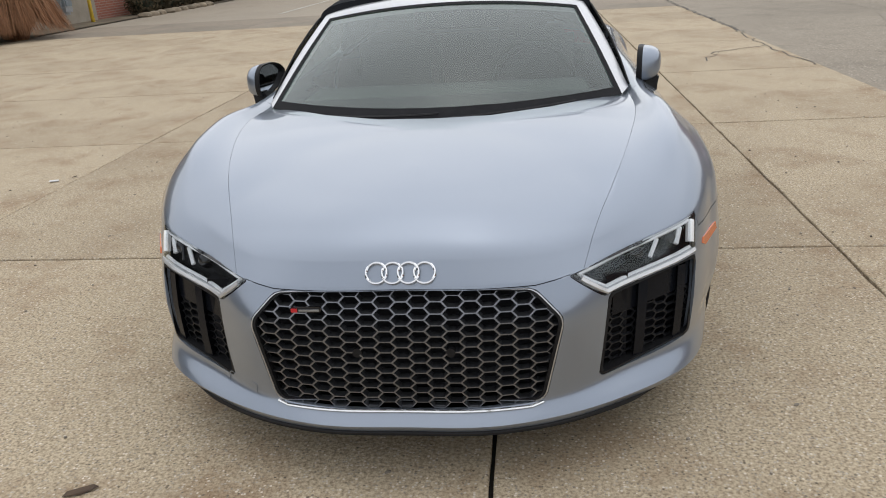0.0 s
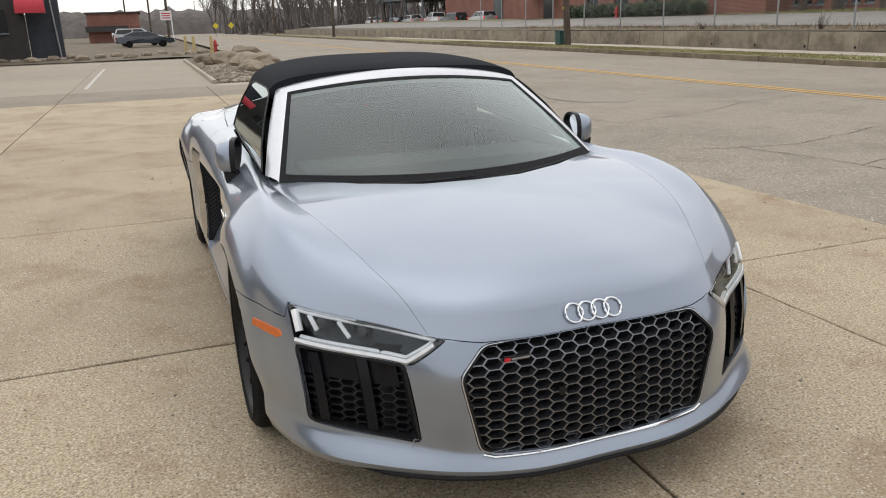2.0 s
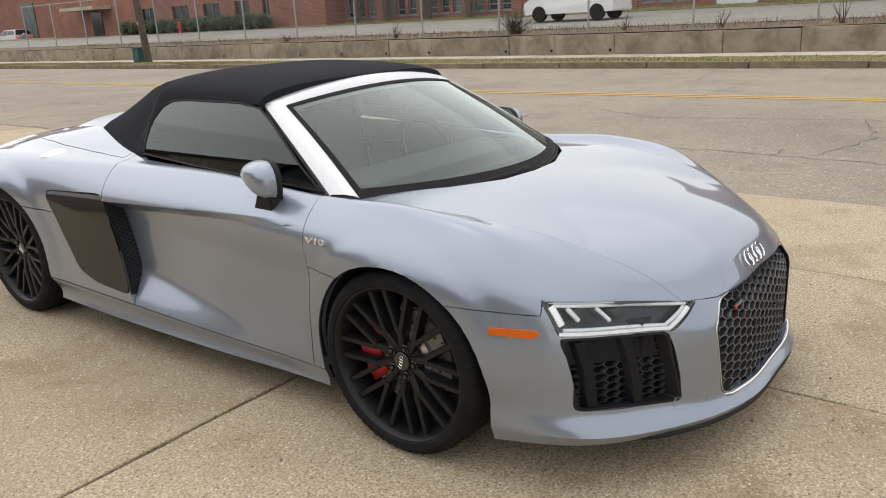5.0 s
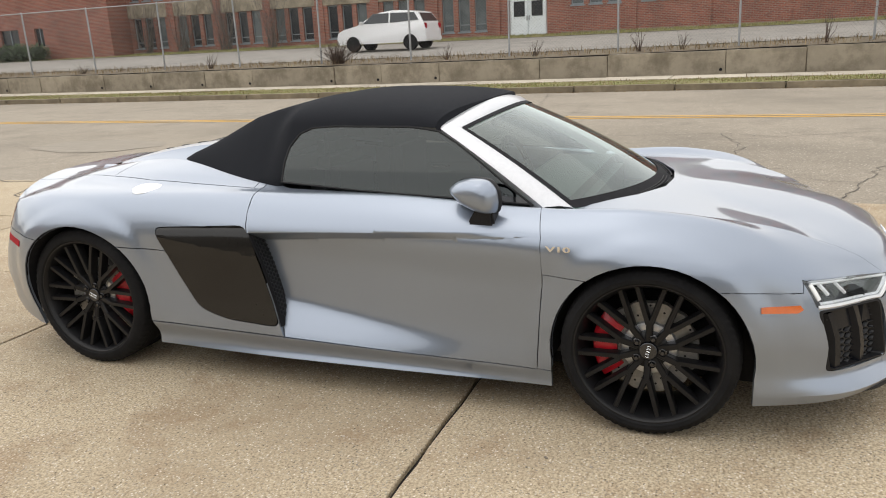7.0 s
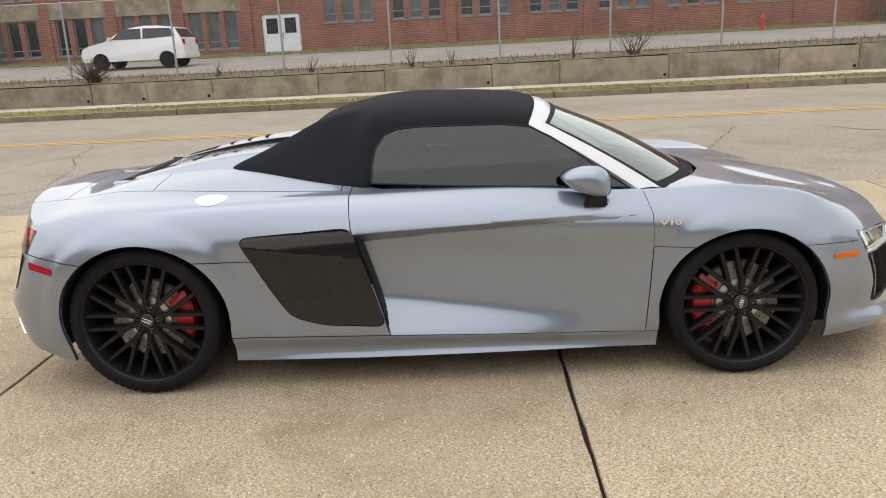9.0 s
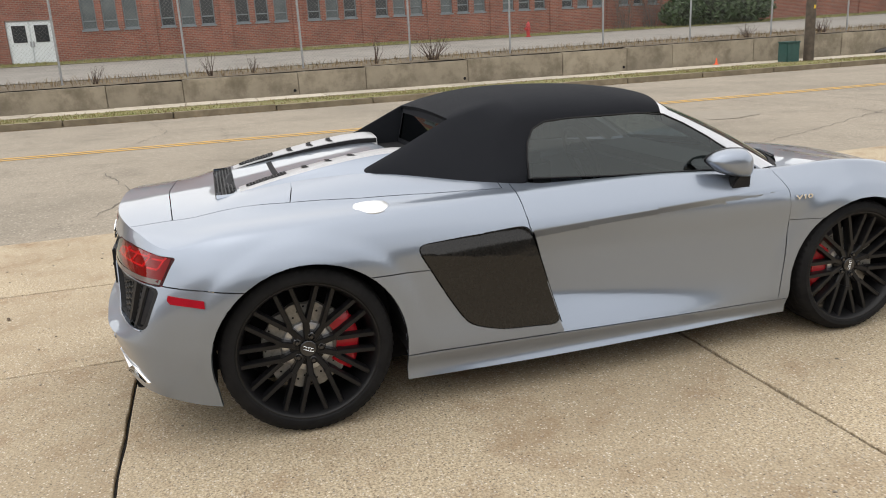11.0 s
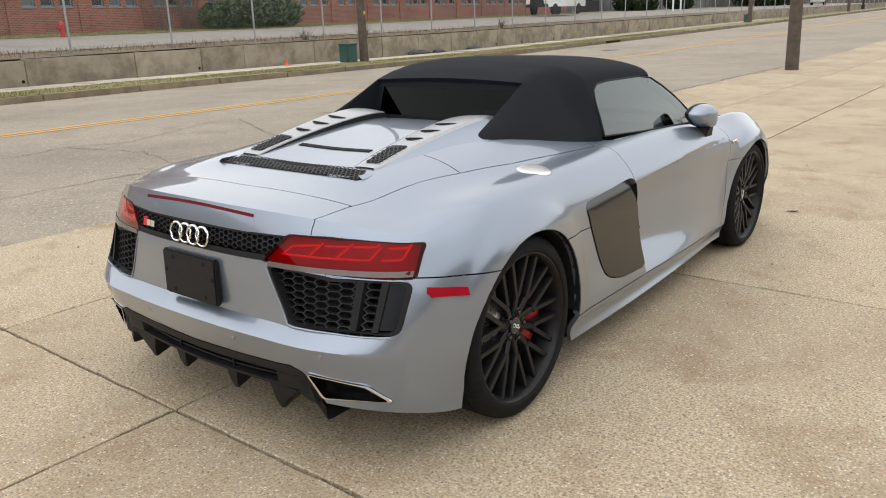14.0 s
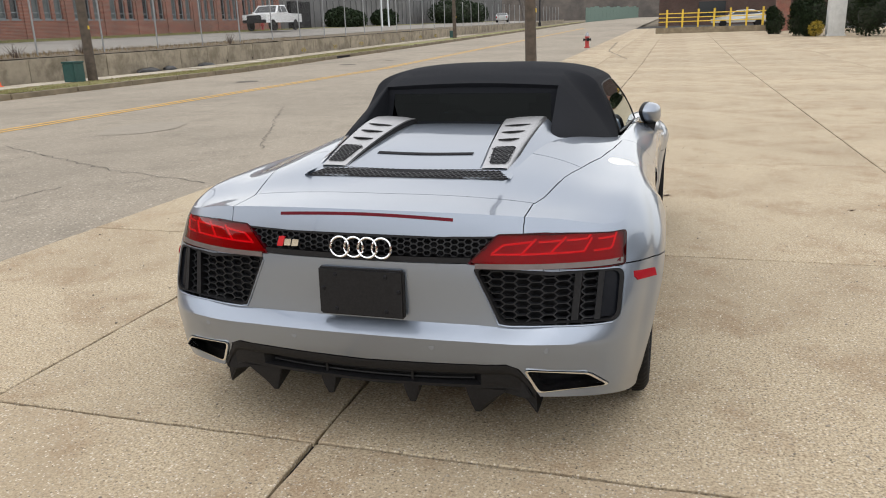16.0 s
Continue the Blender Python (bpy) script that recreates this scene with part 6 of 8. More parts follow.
FRONT_SEAM = [(-.90, .606), (-1.10, .602)]

CUTS = [(FRONT_ARCH, YZ, at_side, True), (REAR_ARCH, YZ, at_side, True), (GRILLE, XZ, at_front, True), (HEAD, XZ, at_front, True),
        (INTAKE, XZ, at_front, True), (TAIL, XZ, at_rear, True), (REAR_VENT, XZ, at_rear, True), (STRIP, XZ, at_rear, True),
        (EXHAUST, XZ, at_rear, True), (DIFFUSER, XZ, at_rear, True), (DOOR, YZ, at_side, True), (SMOKED, YZ, at_side, True),
        (SKIRT_LINE, YZ, at_side, True), (COCKPIT, XY, at_top, True), (HOOD_FRONT, XZ, lambda c: c.y < -1.5, False),
        (HOOD_SIDE, XY, lambda c: c.z > .56 and c.y < -.9, False), (LID_SIDE, XY, lambda c: c.z > .7 and c.y > .38, False),
        (LID_SPLIT, XY, lambda c: c.z > .8 and 1.2 < c.y < 1.4, False), (LID_REAR, XY, lambda c: c.z > .82 and c.y > 1.6, False), (LIP_END, XZ, lambda c: c.y > 1.75, False),
        (BEND, YZ, at_side, False), (TAIL_LINE, YZ, at_side, False), (STRAKE_A, YZ, at_side, False), (STRAKE_B, YZ, at_side, False), (LEDGE, YZ, at_side, False), (REAR_SEAM, YZ, at_side, False), (FRONT_SEAM, YZ, at_side, False)]
cut = half.copy()
for pts, ax, test, closed in CUTS:
    knife(cut, pts, ax, test, closed)


def line_y(pts, v):
    """The second coordinate of an open line at the first one."""
    q = sorted(pts)
    for (a, b), (c, d) in zip(q, q[1:]):
        if v <= c:
            return b + (d - b) * (v - a) / (c - a)
    return q[-1][1]


def line_x(pts, v):
    return line_y([(b, a) for a, b in pts], v)


def panel_of(c):
    yz, xz, xy = (c.y, c.z), (c.x, c.z), (c.x, c.y)
    if at_side(c):
        if inside(yz, FRONT_ARCH) or inside(yz, REAR_ARCH):
            return None
    if at_front(c):
        for name, poly in (("headlight", HEAD), ("grille", GRILLE), ("intake", INTAKE)):
            if inside(xz, poly):
                return name
    if at_rear(c):
        for name, poly in (("tail_light", TAIL), ("strip", STRIP), ("vent", REAR_VENT), ("exhaust", EXHAUST), ("diffuser", DIFFUSER)):
            if inside(xz, poly):
                return name
    if at_side(c):
        if inside(yz, SMOKED):
            return "blade"
        if inside(yz, DOOR) and not inside(xy, COCKPIT):
            return "door"
        if inside(yz, SKIRT_LINE):
            return "skirt"
        if .2 < c.y < 1.20 and c.z < line_y(REAR_SEAM, c.y):
            return "rear_side"
        if -1.20 < c.y < -.85 and c.z < line_y(FRONT_SEAM, c.y):
            return "front_side"
    if c.z > .6 and inside(xy, COCKPIT):
        return None
    if c.y < -1.30 and c.z < line_y(HOOD_FRONT, c.x):
        return "front_bumper"
    if c.y < -.93:
        return "hood" if c.x < line_x(HOOD_SIDE, c.y) else "front_fender"
    if c.y > 1.5 and c.z < .70:
        if c.x < .60 or c.z < line_y(TAIL_LINE, min(c.y, 1.87)):
            return "rear_bumper"
    if c.y > .42 and c.z > .70:
        if c.y > line_y(LID_REAR, c.x) and c.x < .532:
            return "spoiler"
        if c.x < line_x(LID_SIDE, c.y) and c.x > .38 and c.y < line_y(LID_SPLIT, c.x):
            return "tonneau"
        if c.x < line_x(LID_SIDE, c.y) and c.y > .7:
            return "engine_lid"
    return "rear_quarter" if c.y > 0 else "front_fender"


bins = {}
for f in cut.faces:
    bins.setdefault(panel_of(f.calc_center_median()), []).append([v.co.copy() for v in f.verts])


def panel(name, sides=(1, -1)):
    """The faces of one panel as a mesh: on both sides, or on one (1 is the car's left)."""
    bm, seen = bmesh.new(), {}
    for s in sides:
        for co in bins.get(name, []):
            ring = []
            for p in co:
                q = (round(p.x * s, 5) + 0.0, round(p.y, 5), round(p.z, 5))
                if q not in seen:
                    seen[q] = bm.verts.new(q)
                if seen[q] not in ring:
                    ring.append(seen[q])
            if len(ring) > 2:
                try:
                    bm.faces.new(ring if s > 0 else ring[::-1])
                except ValueError:
                    pass
    bm.normal_update()
    if sum(f.normal.dot(f.calc_center_median() - Vector((0, f.calc_center_median().y * .8, .3))) for f in bm.faces) < 0:
        bmesh.ops.reverse_faces(bm, faces=bm.faces)
        bm.normal_update()
    return bm


def shut(bm, gap=0.0022, depth=0.018):
    """Draws the rim of a panel in by the shut gap and turns it inwards."""
    move = {}
    rim = [e for e in bm.edges if len(e.link_faces) == 1]
    for e in rim:
        f = e.link_faces[0]
        a, b = e.verts
        d = f.normal.cross(b.co - a.co)
        if d.length < 1e-9:
            continue
        d.normalize()
        if d.dot(f.calc_center_median() - (a.co + b.co) / 2) < 0:
            d = -d
        for v in (a, b):
            move.setdefault(v, []).append(d)
    inner = {}
    for v, ds in move.items():
        d = sum(ds, Vector())
        n = v.normal.copy()
        if d.length > 1e-6:
            v.co += d.normalized() * gap
        inner[v] = bm.verts.new(v.co - n * depth)
    for e in rim:
        a, b = e.verts
        if a in inner and b in inner:
            try:
                bm.faces.new((a, b, inner[b], inner[a]))
            except ValueError:
                pass
    return bm


def offset_skin(bm, d):
    bm.normal_update()
    for v, n in [(v, v.normal.copy()) for v in bm.verts]:
        v.co += n * d
    return bm


CAR = thing("sports_car", "silver-blue sports car with closed black canvas roof and black wheels", "car")


def skin(name, bm, material=PAINT, label="", parent=None, gap=0.0022, depth=0.018, angle=30):
    shut(bm, gap, depth)
    me = bpy.data.meshes.new(name)
    bm.normal_update()
    bm.to_mesh(me)
    bm.free()
    me.materials.append(material)
    me.polygons.foreach_set("use_smooth", [True] * len(me.polygons))
    me.set_sharp_from_angle(angle=radians(angle))
    ob = new(name, me)
    ob.parent = parent or CAR
    return tagged(ob, label)


bumper_f = skin("front_bumper", panel("front_bumper"))
skin("hood", panel("hood"), gap=.0004, depth=.006)
bumper_r = skin("rear_bumper", panel("rear_bumper"))
engine_lid = skin("engine_lid", panel("engine_lid"))
for s in (1, -1):
    skin("tonneau_panel", panel("tonneau", (s,)), label="painted deck panel beside the canvas roof")
spoiler = skin("spoiler_lip", panel("spoiler"))


def smoothstep(a, b, v):
    t = min(1, max(0, (v - a) / (b - a)))
    return t * t * (3 - 2 * t)


def door_recess(y, z):
    zc, zl, zb = line_y(STRAKE_A, y), line_y(LEDGE, y), .232 + .02 * y
    d = .082 * smoothstep(-.90, .26, y)
    if z >= zc or z <= zb:
        return 0.0
    zs = line_y(STRAKE_B, y)
    if z > zs:
        return d * (zc - z) / (zc - zs)
    a, b = d * (1 - .12 * (zs - z) / .3), .90 * d * max(0, (z - zb) / (zl - zb))
    k = .004
    return max(0, -k * math.log(math.exp(-a / k) + math.exp(-b / k)) + k * math.log(2) * (1 - smoothstep(0, .02, d)))


doors = {}
for s in (1, -1):
    bm = panel("door", (s,))
    bmesh.ops.subdivide_edges(bm, edges=bm.edges, cuts=1, use_grid_fill=True)
    for v in bm.verts:
        v.co.x -= s * door_recess(v.co.y, v.co.z)
    bm.normal_update()
    doors[s] = skin("door", bm, angle=78)
    skin("front_fender", panel("front_fender", (s,)), gap=.0006, depth=.02)
    skin("rear_quarter_panel", panel("rear_quarter", (s,)), depth=.03)
    skin("side_skirt", panel("skirt", (s,)), gap=.003)
    skin("quarter_lower_panel", panel("rear_side", (s,)), depth=.03)
    skin("fender_lower_panel", panel("front_side", (s,)), depth=.03)
    bm = offset_skin(panel("blade", (s,)), .004)
    for v in bm.verts:
        v.co.x -= s * .24 * max(0, v.co.z - line_y(BEND, v.co.y))
    skin("side_blade", bm, BLADE, "smoked dark bronze blade behind the door", depth=.03, gap=.003)


# ---- honeycomb ----
def honeycomb(bm, u0, u1, v0, v1, w, h, keep, place, rim=0.16, depth=0.012):
    """Stretched hexagon cells over a patch; place(u, v, d) gives the point d metres behind the front."""
    rows = int((v1 - v0) / (h * .75)) + 2
    for r in range(rows):
        cv = v0 + r * h * .75
        n = int((u1 - u0) / w) + 2
        for k in range(n):
            cu = u0 + (k + (r % 2) / 2) * w
            if not keep(cu, cv):
                continue
            pts = [(cu, cv + h / 2), (cu + w / 2, cv + h / 4), (cu + w / 2, cv - h / 4), (cu, cv - h / 2), (cu - w / 2, cv - h / 4), (cu - w / 2, cv + h / 4)]
            ins = [(cu + (a - cu) * (1 - rim), cv + (b - cv) * (1 - rim)) for a, b in pts]
            o = [bm.verts.new(place(a, b, 0)) for a, b in pts]
            i = [bm.verts.new(place(a, b, 0)) for a, b in ins]
            d = [bm.verts.new(place(a, b, depth)) for a, b in ins]
            for q in range(6):
                p = (q + 1) % 6
                bm.faces.new((o[q], o[p], i[p], i[q]))
                bm.faces.new((i[q], i[p], d[p], d[q]))
    return bm


def flat_hexes(bm, u0, u1, v0, v1, w, h, keep, place, rim=0.16, depth=0.012):
    """The same with the points of the cells to the sides."""
    return honeycomb(bm, v0, v1, u0, u1, h, w, lambda b, a: keep(a, b), lambda b, a, d: place(a, b, d), rim, depth)


def mirrored(poly):
    return [(-a, b) for a, b in poly]


def band(bm, pts, place, width, lift=0.004, back=0.02):
    """A raised frame strip along a closed outline, width wide, turned back at both edges."""
    n = len(pts)
    c = Vector((sum(p[0] for p in pts) / n, sum(p[1] for p in pts) / n))
    rings = []
    for a, b in pts:
        p = Vector((a, b))
        q = p + (c - p).normalized() * width
        rings.append([bm.verts.new(place(p.x, p.y, back)), bm.verts.new(place(p.x, p.y, -lift)), bm.verts.new(place(q.x, q.y, -lift)), bm.verts.new(place(q.x, q.y, back))])
    for k in range(n):
        a, b = rings[k], rings[(k + 1) % n]
        for q in range(3):
            bm.faces.new((a[q], b[q], b[q + 1], a[q + 1]))
    return bm


def backing(bm, pts, place, d):
    vs = [bm.verts.new(place(a, b, d)) for a, b in pts]
    c = bm.verts.new(place(sum(p[0] for p in pts) / len(pts), sum(p[1] for p in pts) / len(pts), d))
    for k in range(len(vs)):
        bm.faces.new((vs[k], vs[(k + 1) % len(vs)], c))
    rim = [bm.verts.new(place(a, b, 0.002)) for a, b in pts]
    for k in range(len(vs)):
        j = (k + 1) % len(vs)
        bm.faces.new((vs[k], vs[j], rim[j], rim[k]))
    return bm


smooth_edge = lambda x: max(0, (abs(x) - .33) / .045) ** 2
on_front = lambda x, z, d: (x, front_y(x, z) + d, z)
on_rear = lambda x, z, d: (x, rear_y(x, z) - d, z)
GR = [p for p in GRILLE if p[0] > 0]
FULL_GRILLE = GR + [(-a, b) for a, b in reversed(GR)]
grille = part("grille", backing(bmesh.new(), FULL_GRILLE, on_front, .075), GRILLE_BACK, CAR, "black backing of the front grille")
part("honeycomb", flat_hexes(bmesh.new(), -.46, .46, .180, .565, .0610, .0295, lambda a, b: inside((a, b), FULL_GRILLE), lambda a, b, d: on_front(a, b, d + .012), .10, .026),
     GREY_MESH, grille, "graphite honeycomb mesh")
part("inner_frame", band(bmesh.new(), FULL_GRILLE, lambda a, b, d: on_front(a, b, d + .004), .012, .003), BLACK, grille, "black inner frame")
part("chrome_frame", band(bmesh.new(), FULL_GRILLE, on_front, .0035, .002), ALU, grille, "thin bright metal frame strip")
bm = bmesh.new()
sweep(bm, [on_front(x, .2230 + .012 * smooth_edge(x), -.003) for x in np.linspace(-.366, .366, 25)], .0052, 8)
part("chrome_strip", bm, CHROME, grille, "bright chrome strip below the grille")
part("tow_cover", band(bmesh.new(), rounded([(-.545, .232), (-.440, .226), (-.436, .262), (-.540, .268)], .008, 3), on_front, .003, .0012, .004), PAINT, bumper_f, "small painted tow-hook cover")
by = front_y(.26, .503)
part("grille_badge", box(-.300, -.216, by - .001, by + .014, .4950, .5100, .003), GLOSS_BLACK, grille, "small dark badge with a red mark")
part("red_mark", box(-.297, -.280, by - .0030, by, .4975, .5075), RED_TXT, grille)
part("badge_bar", box(-.276, -.221, by - .0030, by, .5000, .5050), STEEL, grille)
for bx in (-.125, .125):
    part("sensor", lathe(bmesh.new(), [(0, front_y(.12, .385) + .011), (.013, front_y(.12, .385) + .012), (.014, front_y(.12, .385) + .03)], 16, "y", Matrix.Translation((bx, 0, .385))), BLACK, grille)


def rings_badge(name, m, r, step, tube, parent):
    bm = bmesh.new()
    for k in range(4):
        pts = [m @ Vector((step * (k - 1.5) + r * math.cos(a), (k % 2) * tube * .5, r * math.sin(a))) for a in [2 * math.pi * q / 28 for q in range(28)]]
        sweep(bm, pts, tube, 6, True)
    return part(name, bm, CHROME, parent, "chrome badge of four linked rings")


hit, nrm = cast((.04, -4, .589), (0, 1, 0))
rings_badge("hood_badge", Matrix.Translation((0, hit.y + nrm.y * .008, hit.z + nrm.z * .008)) @ Matrix.Rotation(-math.atan2(nrm.z, -nrm.y), 4, 'X'), .0275, .0425, .0036, CAR)
hit, nrm = cast((.04, 4, .745), (0, -1, 0))
rings_badge("rear_badge", Matrix.Translation((0, hit.y + .008, .745)) @ Matrix.Rotation(math.atan2(nrm.z, nrm.y), 4, 'X'), .0335, .0495, .0044, CAR)

def box_on(place, s, x0, x1, z0, z1, d=.012):
    """A thin panel that follows the bumper, a little behind its skin."""
    bm = bmesh.new()
    xs = np.linspace(x0, x1, 5)
    vs = [[bm.verts.new(place(x * s, z, d + (.02 if z in (z0 - .004, z1 + .004) else 0))) for z in (z0 - .004, z0, (z0 + z1) / 2, z1, z1 + .004)] for x in xs]
    for a, b in zip(vs, vs[1:]):
        for q in range(4):
            bm.faces.new((a[q], b[q], b[q + 1], a[q + 1]))
    return bm


for s in (1, -1):
    P = (lambda poly: poly) if s > 0 else mirrored
    # intake beside the grille
    intake = part("air_intake", backing(bmesh.new(), P(INTAKE), on_front, .075), GRILLE_BACK, CAR, "black backing of the side intake")
    part("honeycomb", flat_hexes(bmesh.new(), -.85, .85, .25, .52, .044, .0245, lambda a, b: inside((a, b), P(INTAKE)), lambda a, b, d: on_front(a, b, d + .036), .12, .014),
         BLACK_MESH, intake, "black honeycomb mesh")
    part("frame", band(bmesh.new(), P(INTAKE), on_front, .009, .0005, .06), BLACK, intake, "black plastic frame")
    upper = [(a, b) for a, b in ((.562, .482), (.556, .408), (.802, .424), (.806, .506))]
    bm = bmesh.new()
    us_ = np.linspace(0, 1, 8)
    vs = [[bm.verts.new(on_front((upper[0][0] + (upper[3][0] - upper[0][0]) * u) * s, upper[0][1] + (upper[3][1] - upper[0][1]) * u, .030)),
           bm.verts.new(on_front((upper[1][0] + (upper[2][0] - upper[1][0]) * u) * s, upper[1][1] + (upper[2][1] - upper[1][1]) * u, .034)),
           bm.verts.new(on_front((upper[1][0] + (upper[2][0] - upper[1][0]) * u) * s, upper[1][1] + (upper[2][1] - upper[1][1]) * u, .060))] for u in us_]
    for a, b in zip(vs, vs[1:]):
        for q in range(2):
            bm.faces.new((a[q], b[q], b[q + 1], a[q + 1]))
    part("upper_panel", bm, SMOOTH_BLACK, intake, "closed black panel in the upper third")
    part("sensor", lathe(bmesh.new(), [(0.0001, -.004), (.011, -.003), (.013, .004)], 18, "y", Matrix.Translation((.765 * s, front_y(.765, .470) + .030, .470))), BLACK, intake, "round parking sensor")
    for x0, x1 in ((.628, .655), (.748, .772)):
        bm = bmesh.new()
        ring = []
        for z in (.274, .34, .40, .46, .492):
            xs = ((x0 + (z - .40) * .07) * s, (x1 + (z - .40) * .07) * s)
            ring.append([bm.verts.new(on_front(xs[0], z, .060)), bm.verts.new(on_front(xs[0], z, .016)), bm.verts.new(on_front(xs[1], z, .012)), bm.verts.new(on_front(xs[1], z, .060))])
        for a, b in zip(ring, ring[1:]):
            for q in range(3):
                bm.faces.new((a[q], a[q + 1], b[q + 1], b[q]))
        part("slat", bm, SMOOTH_BLACK, intake, "upright gloss black slat")
    # headlight
    lamp = part("headlight", backing(bmesh.new(), P(HEAD), on_front, .055), LAMP_GREY, CAR, "headlight with dark reflector and white light strips")
    cover = panel("headlight", (s,))
    part("cover", offset_skin(cover, .001), CLEAR, lamp, "clear lamp cover")
    part("bezel", band(bmesh.new(), P(HEAD), on_front, .010, .0005, .03), GLOSS_BLACK, lamp, "gloss black bezel")
    def strip(name, pts, w, mat, d=.012):
        bm = bmesh.new()
        line = []
        for (a, b), (c, e) in zip(pts, pts[1:]):
            for q in range(6):
                t = q / 6
                line.append(on_front((a + (c - a) * t) * s, b + (e - b) * t, d))
        line.append(on_front(pts[-1][0] * s, pts[-1][1], d))
        sweep(bm, line, w, 6)
        part(name, bm, mat, lamp)
    strip("light_strip", [(.790, .601), (.620, .576), (.462, .553), (.538, .503), (.792, .531)], .0055, LED_WHITE)
    strip("light_strip", [(.797, .600), (.793, .545)], .0120, LED_WHITE, .010)
    strip("light_strip", [(.762, .590), (.748, .552)], .0075, LED_WHITE, .016)
    strip("light_strip", [(.690, .578), (.668, .538)], .0065, LED_WHITE, .018)
    strip("lower_trim", [(.806, .521), (.670, .506), (.538, .493), (.468, .544)], .0090, LAMP_EDGE, .005)
    strip("upper_trim", [(.806, .612), (.62, .583), (.455, .560)], .0038, ALU, .006)
    strip("divider", [(.720, .584), (.712, .538)], .0050, LAMP_GREY, .020)
    for cx, cz in ((.725, .566), (.625, .550)):
        part("lens", lathe(bmesh.new(), [(0, 0), (.016, .004), (.024, .012), (.026, .04)], 20, "y", Matrix.Translation((cx * s, front_y(cx, cz) + .022, cz))), GLOSS_BLACK, lamp, "dark projector lens")
    # side marker in front
    mk = [(-1.700, .540), (-1.826, .537), (-1.838, .522), (-1.820, .512), (-1.702, .520)]
    bm = bmesh.new()
    on_side = lambda y, z, d: ((side_x(y, z) - d) * s, y, z)
    backing(bm, mk, on_side, -.004)
    part("side_marker", bm, ORANGE, CAR, "amber side marker")
    mk = [(1.690, .617), (1.817, .640), (1.822, .622), (1.812, .608), (1.690, .590)]
    bm = bmesh.new()
    backing(bm, mk, on_side, -.004)
    part("side_reflector", bm, RED_REF, CAR, "red side reflector")
    # tail light
    tail = part("tail_light", offset_skin(panel("tail_light", (s,)), -.012), TAIL_RED, CAR, "red tail light with glowing outlines")
    part("cover", offset_skin(panel("tail_light", (s,)), .001), pane_glass("red_cover", (.60, .045, .080), .012) if s > 0 else bpy.data.materials["red_cover"], tail, "clear red cover")
    part("bezel", band(bmesh.new(), P(TAIL), on_rear, .007, .0015, .02), DARK_RED, tail)
    def guide(pts, w=.0038):
        bm = bmesh.new()
        line = []
        for (a, b), (c, e) in zip(pts, pts[1:]):
            for q in range(6):
                t = q / 6
                line.append(on_rear((a + (c - a) * t) * s, b + (e - b) * t, .008))
        line.append(on_rear(pts[-1][0] * s, pts[-1][1], .008))
        part("light_guide", sweep(bm, line, w, 6), TAIL_BAR, tail)
    guide([(.560, .764), (.470, .757), (.432, .728), (.720, .724), (.742, .762)])
    for x in (.560, .650):
        guide([(x + .012, .772), (x, .760), (x - .030, .728)])
    guide([(.655, .762), (.580, .762)])
    guide([(.738, .772), (.728, .762), (.665, .762)])
    guide([(.815, .768), (.812, .758), (.762, .758)])
    guide([(.812, .756), (.806, .730), (.800, .724), (.750, .724)])
    bm = bmesh.new()
    lo = [on_rear(x * s, .6835 - .010 * (x - .38) / .46 + dz, -.0030) for x in np.linspace(.385, .842, 14) for dz in (.002, .019)]
    vs = [bm.verts.new(p) for p in lo]
    for k in range(0, len(vs) - 2, 2):
        bm.faces.new((vs[k], vs[k + 1], vs[k + 3], vs[k + 2]))
    part("smoked_band", bm, plain("smoked_band", (.15, .12, .115), .12) if s > 0 else bpy.data.materials["smoked_band"], tail, "smoked lower band")
    # rear vent
    vent = part("rear_vent", backing(bmesh.new(), P(REAR_VENT), on_rear, .08), VOID, CAR, "black backing of the rear vent")
    part("honeycomb", flat_hexes(bmesh.new(), -.87, .87, .49, .70, .056, .0240, lambda a, b: inside((a, b), P(REAR_VENT)) and abs(a) > .40, lambda a, b, d: on_rear(a, b, d + .020), .12, .018),
         BLACK_MESH, vent, "black honeycomb mesh")
    part("frame", band(bmesh.new(), P(REAR_VENT), on_rear, .013, -.001, .04), BLACK, vent, "black plastic frame")
    bm = bmesh.new()
    sweep(bm, [on_rear((.380 + (.462 - .380) * t) * s, .676 + (.500 - .676) * t, -.001) for t in np.linspace(0, 1, 9)] + [on_rear(x * s, .495 + (x - .47) * .012, -.001) for x in np.linspace(.49, .82, 12)], .0034, 6)
    part("edge_strip", bm, PAINT, vent, "thin painted lip round the vent")
    part("side_panel", box_on(on_rear, s, .776, .836, .516, .655), SMOOTH_BLACK, vent, "closed black outer panel")
    for x0, x1 in ((.690, .712), (.762, .780)):
        bm = bmesh.new()
        ring = []
        for z in (.512, .56, .61, .662):
            xs = ((x0 + (z - .51) * .05) * s, (x1 + (z - .51) * .05) * s)
            ring.append([bm.verts.new(on_rear(xs[0], z, .05)), bm.verts.new(on_rear(xs[0], z, .003)), bm.verts.new(on_rear(xs[1], z, .003)), bm.verts.new(on_rear(xs[1], z, .05))])
        for a, b in zip(ring, ring[1:]):
            for q in range(3):
                bm.faces.new((a[q], a[q + 1], b[q + 1], b[q]))
        part("slat", bm, BLACK, vent, "upright dark slat")
    # exhaust
    pipe = part("exhaust_tip", band(bmesh.new(), P(EXHAUST), on_rear, .009, .008, .05), CHROME, CAR, "chrome-rimmed exhaust outlet")
